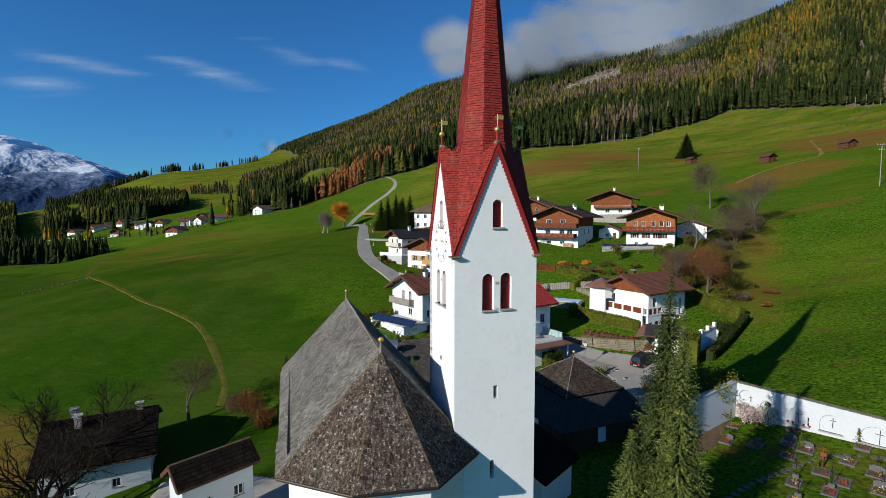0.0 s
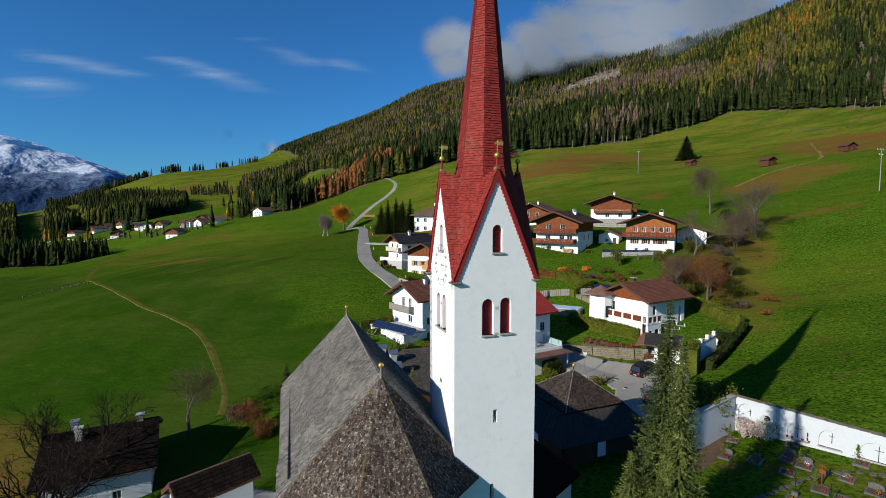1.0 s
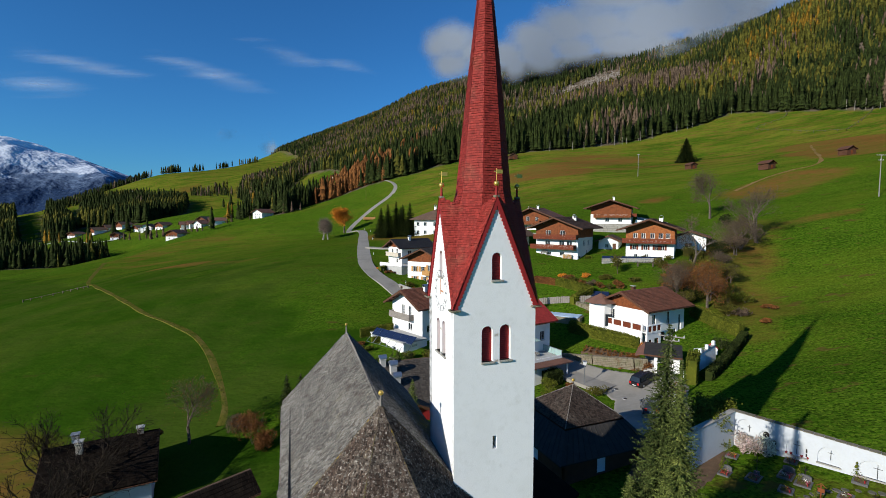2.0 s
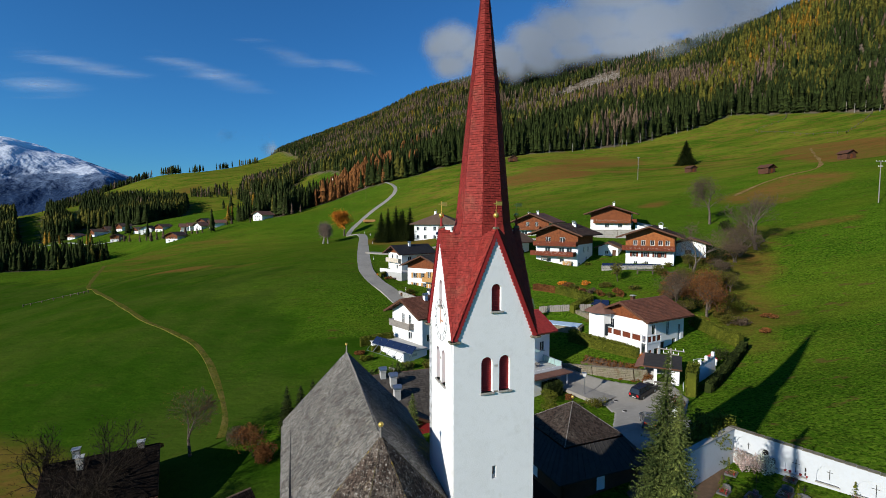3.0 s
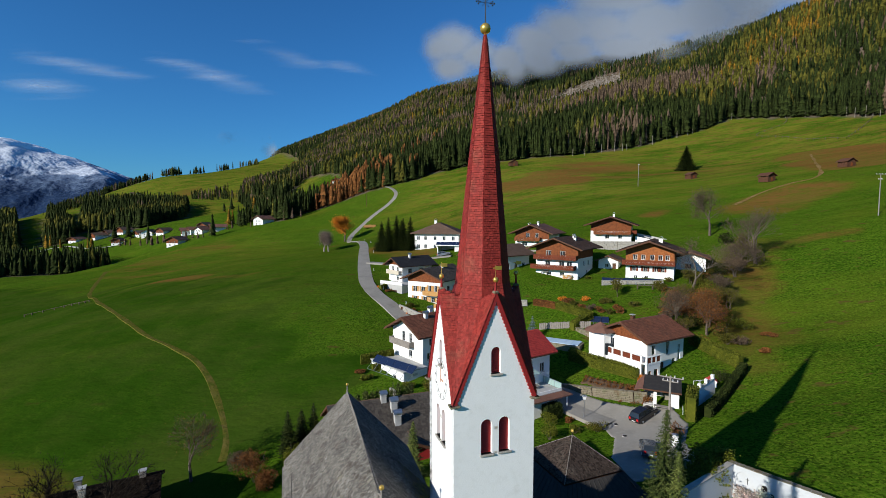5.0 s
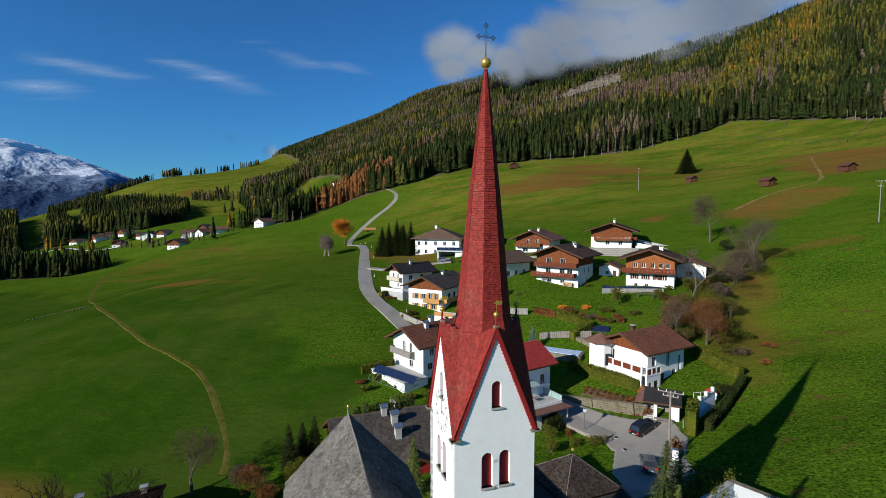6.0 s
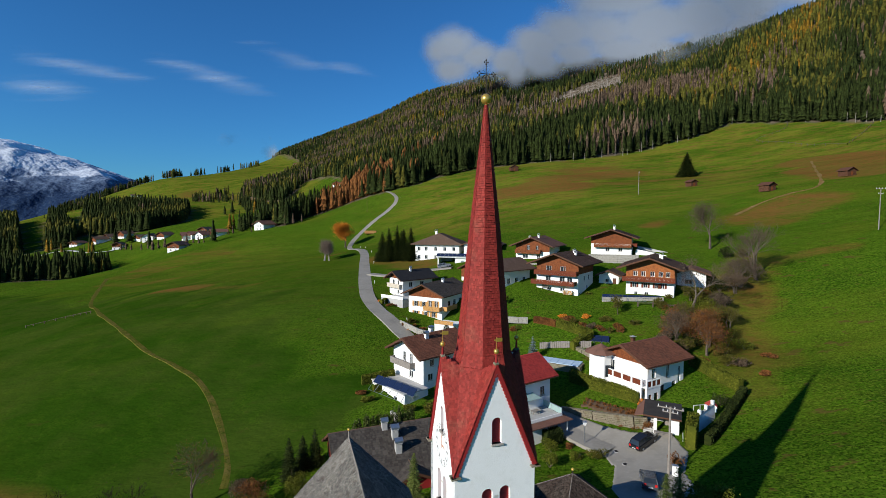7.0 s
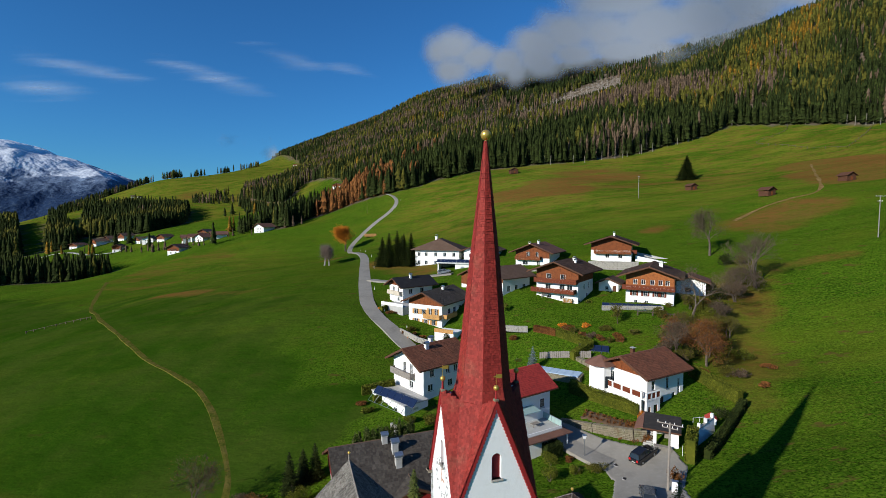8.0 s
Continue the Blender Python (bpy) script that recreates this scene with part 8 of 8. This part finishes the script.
# ------------------------------------------------------------------ distance and clouds
def snowy_mountain():
    nx, ny = 260, 110
    u, v = np.meshgrid(np.linspace(0, 1, nx), np.linspace(0, 1, ny))
    x = -3900 + 2300 * u
    y = 2300 + 1100 * v
    crest = np.interp(x[0], [-3900, -3250, -2970, -2880, -2800, -2740, -2600, -2420, -2250, -2080, -1900, -1600], [300, 430, 480, 540, 512, 478, 440, 372, 318, 262, 170, -60])
    z = -160 + (crest[None] + 160) * np.sin(np.clip(v * 1.25, 0, 1) * math.pi / 2) ** 1.15
    rough = sum(np.sin(x / s * 6.28 + k) * np.sin(y / s * 5.1 + 2 * k + x / s * 2) * s * .022 for k, s in enumerate((740, 390, 210, 110)))
    spur = (1 - np.abs(np.sin(x / 210 + y / 390 + np.sin(y / 260) * .8))) * 75 + (1 - np.abs(np.sin(x / 95 - y / 310 + np.sin(x / 170)))) * 28
    z = z + (spur - 45) * np.clip(1.15 - v * 1.1, .06, 1) * np.clip((z + 160) / 300, 0, 1)
    z = z + rough * np.clip(1.3 - v, .15, 1) * np.clip((z + 160) / 250, 0, 1)
    i = np.arange(nx * ny).reshape(ny, nx)
    f = np.stack([i[:-1, :-1], i[:-1, 1:], i[1:, 1:], i[1:, :-1]], -1).reshape(-1, 4)
    # the blue of the forest is distance haze put into the base colour
    m = material("hazed_snow_and_forest", (.018, .034, .075), 1.0, [((.010, .022, .055), .004, .45, .6, .8), ((.05, .075, .12), .05, .52, .66, .6)], .9, .008, 0, 0, deep=60)
    n, l = m.node_tree.nodes, m.node_tree.links
    b = n["Principled BSDF"]
    out = b.inputs["Base Color"].links[0].from_socket
    tc = n.new("ShaderNodeTexCoord")
    sep = n.new("ShaderNodeSeparateXYZ")
    l.new(tc.outputs["Object"], sep.inputs[0])
    # haze-blue frosted forest from half way up, snow fields in clearings, white above the tree line
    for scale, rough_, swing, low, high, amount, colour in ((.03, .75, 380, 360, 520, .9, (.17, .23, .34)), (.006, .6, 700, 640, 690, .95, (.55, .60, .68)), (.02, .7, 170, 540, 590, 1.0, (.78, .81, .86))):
        tex = n.new("ShaderNodeTexNoise")
        tex.inputs["Scale"].default_value = scale
        tex.inputs["Detail"].default_value = 9
        tex.inputs["Roughness"].default_value = rough_
        l.new(tc.outputs["Object"], tex.inputs["Vector"])
        mul = n.new("ShaderNodeMath")
        mul.operation = "MULTIPLY_ADD"
        mul.inputs[1].default_value = swing
        l.new(tex.outputs["Fac"], mul.inputs[0])
        l.new(sep.outputs["Z"], mul.inputs[2])
        mr = n.new("ShaderNodeMapRange")
        mr.inputs["From Min"].default_value, mr.inputs["From Max"].default_value, mr.inputs["To Max"].default_value = low, high, amount
        l.new(mul.outputs[0], mr.inputs["Value"])
        out = lay(m, out, colour, mr.outputs[0])
    l.new(out, b.inputs["Base Color"])
    tagged(arrays("snowy_mountain", np.stack([x, y, z], -1).reshape(-1, 3), f, m, None, True), "distant snow-dusted mountain ridge above forest painted haze blue", "mountain", kind="structure")


snowy_mountain()


def cloud_material(name, scale, stretch, sharp, colour):
    m = bpy.data.materials.new(name)
    m.use_nodes = True
    n, l = m.node_tree.nodes, m.node_tree.links
    for k in list(n):
        n.remove(k)
    out = n.new("ShaderNodeOutputMaterial")
    dif, tra, clear = n.new("ShaderNodeBsdfDiffuse"), n.new("ShaderNodeBsdfTranslucent"), n.new("ShaderNodeBsdfTransparent")
    dif.inputs["Color"].default_value = tra.inputs["Color"].default_value = (*colour, 1)
    body, mix = n.new("ShaderNodeMixShader"), n.new("ShaderNodeMixShader")
    l.new(dif.outputs[0], body.inputs[1])
    l.new(tra.outputs[0], body.inputs[2])
    body.inputs[0].default_value = .5
    tc, mp, tex, at = n.new("ShaderNodeTexCoord"), n.new("ShaderNodeMapping"), n.new("ShaderNodeTexNoise"), n.new("ShaderNodeAttribute")
    mp.inputs["Scale"].default_value = stretch
    at.attribute_name = "cover"
    l.new(tc.outputs["Object"], mp.inputs["Vector"])
    l.new(mp.outputs[0], tex.inputs["Vector"])
    tex.inputs["Scale"].default_value = scale
    tex.inputs["Detail"].default_value = 8
    tex.inputs["Roughness"].default_value = .58
    add, mr = n.new("ShaderNodeMath"), n.new("ShaderNodeMapRange")
    gain = n.new("ShaderNodeMath")
    gain.operation = "MULTIPLY_ADD"
    gain.inputs[1].default_value, gain.inputs[2].default_value = 1.5, -.25
    l.new(tex.outputs["Fac"], gain.inputs[0])
    l.new(gain.outputs[0], add.inputs[0])
    l.new(at.outputs["Fac"], add.inputs[1])
    mr.interpolation_type = "SMOOTHSTEP"
    mr.inputs["From Min"].default_value = .85
    mr.inputs["From Max"].default_value = .85 + sharp
    l.new(add.outputs[0], mr.inputs["Value"])
    l.new(mr.outputs[0], mix.inputs[0])
    l.new(clear.outputs[0], mix.inputs[1])
    l.new(body.outputs[0], mix.inputs[2])
    l.new(mix.outputs[0], out.inputs["Surface"])
    return m


def cloud(name, x0, x1, z0, z1, y, cover, mat, label, bow=0.0):
    """A far sheet of cloud; cover(x, z) says how thick it lies."""
    nx, nz = 120, 50
    u, v = np.meshgrid(np.linspace(0, 1, nx), np.linspace(0, 1, nz))
    x, z = x0 + (x1 - x0) * u, z0 + (z1 - z0) * v
    yy = y + bow * ((u - .5) ** 2) + 12 * np.sin(u * 19) + 9 * np.sin(v * 11 + u * 5)
    i = np.arange(nx * nz).reshape(nz, nx)
    f = np.stack([i[:-1, :-1], i[:-1, 1:], i[1:, 1:], i[1:, :-1]], -1).reshape(-1, 4)
    ob = arrays(name, np.stack([x, yy, z], -1).reshape(-1, 3), f, mat, None, True)
    edge = np.minimum(np.minimum(u, 1 - u) * 8, np.minimum(v, 1 - v) * 6).clip(0, 1)
    a = ob.data.attributes.new("cover", "FLOAT", "POINT")
    a.data.foreach_set("value", np.ravel(cover(x, z) * edge).astype(np.float32))
    return tagged(ob, label, "cloud", kind="structure")


def blob(x, z, cx, cz, rx, rz):
    return np.clip(1.15 - np.hypot((x - cx) / rx, (z - cz) / rz), 0, 1)


BANK = cloud_material("grey_white_cloud", .0062, (1, 1, 1.25), 1.15, (.42, .46, .52))
CIRRUS = cloud_material("thin_cirrus", .0021, (.55, 1, 7), 2.4, (.9, .92, .95))


def bank_cover(x, z):
    c = np.zeros_like(x)
    for cx, cz, rx, rz in ((-20, 475, 75, 65), (30, 485, 95, 70), (85, 460, 90, 55), (15, 430, 95, 55), (165, 440, 75, 60), (190, 425, 55, 65), (255, 490, 120, 70), (330, 525, 140, 85),
                           (430, 535, 170, 95), (560, 545, 190, 100), (690, 560, 180, 95), (800, 600, 170, 80), (930, 640, 190, 75), (480, 620, 210, 95), (700, 650, 300, 90), (560, 480, 130, 60), (690, 495, 110, 55), (250, 445, 110, 60), (350, 470, 140, 62), (460, 485, 140, 60), (800, 540, 110, 60)):
        c = np.maximum(c, blob(x, z, cx, cz, rx, rz))
    return c * 1.75


cloud("cloud_bank", -180, 1260, 300, 820, 1300, bank_cover, BANK, "low grey-white cloud clinging to the mountain ridge")
WISP = cloud_material("thin_mist", .02, (1, 1, 1.2), 1.6, (.36, .39, .43))
cloud("mist", -760, -480, 170, 380, 1500, lambda x, z: sum(blob(x, z, *q) for q in ((-665, 278, 55, 40), (-555, 250, 45, 55), (-530, 232, 45, 30))) * .65, WISP, "thin wisp of grey mist over the far slope")
cloud("mist", 380, 900, 300, 560, 1080, lambda x, z: sum(blob(x, z, *q) for q in ((475, 385, 90, 45), (560, 400, 110, 50), (640, 430, 90, 45), (690, 470, 80, 50))) * .7, WISP, "thin wisp of grey mist between the mountain trees")


def cirrus_cover(x, z):
    c = np.zeros_like(x)
    for ax, az, bx, bz, w in ((-3050, 1165, -1850, 930, 85), (-2700, 1090, -2000, 950, 55), (-1400, 1200, -640, 1015, 85), (-900, 1090, -300, 960, 60), (-1800, 1030, -1050, 850, 95), (-3150, 960, -2250, 850, 120), (-2100, 1130, -1300, 960, 70)):
        dx, dz = bx - ax, bz - az
        t = np.clip(((x - ax) * dx + (z - az) * dz) / (dx * dx + dz * dz), 0, 1)
        d = np.hypot(x - ax - t * dx, z - az - t * dz)
        c = np.maximum(c, np.clip(1 - d / w / (1.5 - .5 * t), 0, 1) * np.sin(np.clip(t * .9 + .08, 0, 1) * math.pi))
    return c * 1.08


cloud("cirrus", -3500, 100, 700, 1450, 3300, cirrus_cover, CIRRUS, "thin white streaks of high cirrus cloud")


# ------------------------------------------------------------------ small things along the lane and round the houses
def marker_post(x, y):
    t = thing("marker_post", pose(x, y, ground(x, y)), "white roadside marker post", "marker post", "marker posts along the lane")
    part("post", boxes((-.07, -.05, -.2, .07, .05, .95), bevel=.01), FENCE_WHITE, t)
    part("reflector_band", boxes((-.073, -.053, .7, .073, .053, .85)), IRON, t)


for x, y in ((-9.3, 118.0), (-16.6, 131.0), (-22.2, 151), (-27.5, 186), (-33, 216), (-41.5, 251), (-51, 290), (-57, 322), (-37, 404)):
    marker_post(x, y)


def ramp():
    t = thing("ramp", pose(60.5, 147, 19.2, 0, 0, -30), "white concrete ramp wall beside a chalet", "ramp")
    part("wall", prism([(-1, -2), (9, -2), (9, .6), (-1, 2.6)], .35), HOUSE_WHITE, t)
    part("slab", slab([(-1, .36, 2.5), (9, .36, .5), (9, 4, .5), (-1, 4, 2.5)], .3), CONCRETE, t)
    part("parapet", prism([(-1, 2.6), (9, .6), (9, 1.4), (-1, 3.4)], .2, (), Matrix.Translation((0, 3.9, 0))), CONCRETE, t)


ramp()


def bench(x, y, z, turn):
    t = thing("bench", pose(x, y, z, 0, 0, turn), "grey wooden bench against a chalet wall", "bench")
    part("seat", boxes((-.9, -.25, .42, .9, .25, .48), bevel=.01), GREY_WOOD, t)
    part("backrest", boxes((-.9, .2, .6, .9, .26, .95), bevel=.01), GREY_WOOD, t)
    for sx in (-.75, .75):
        part("leg", boxes((sx - .05, -.22, -.3, sx + .05, .24, .42)), GREY_WOOD, t)
        part("post", boxes((sx - .04, .19, .4, sx + .04, .25, .9)), GREY_WOOD, t)


bench(26.2, 122.4, ground(26.2, 122.4) + .3, -36)


def wood_stack(x, y, turn, n, label):
    t = thing("wood_stack", pose(x, y, ground(x, y), 0, 0, turn), label, "firewood")
    rng = random.Random(int(x))
    for k in range(4):
        for i in range(n):
            part("log", rods(((i * .27, -.4, .14 + k * .25), (i * .27, .4, .14 + k * .25), .13, .13), n=6), rng.choice((PALE_WOOD, SANDSTONE)), t)


wood_stack(30.4, 119.6, -36, 9, "stack of pale split firewood beside a chalet")
rail_fence([(37, 150), (44, 147.5)], "grey wooden garden fence beside a chalet", 1.2, 1.0)
rail_fence([(44, 106.8), (55, 103.5), (61, 101)], "thin wire fence posts below the terrace", 3.5, 1.1)
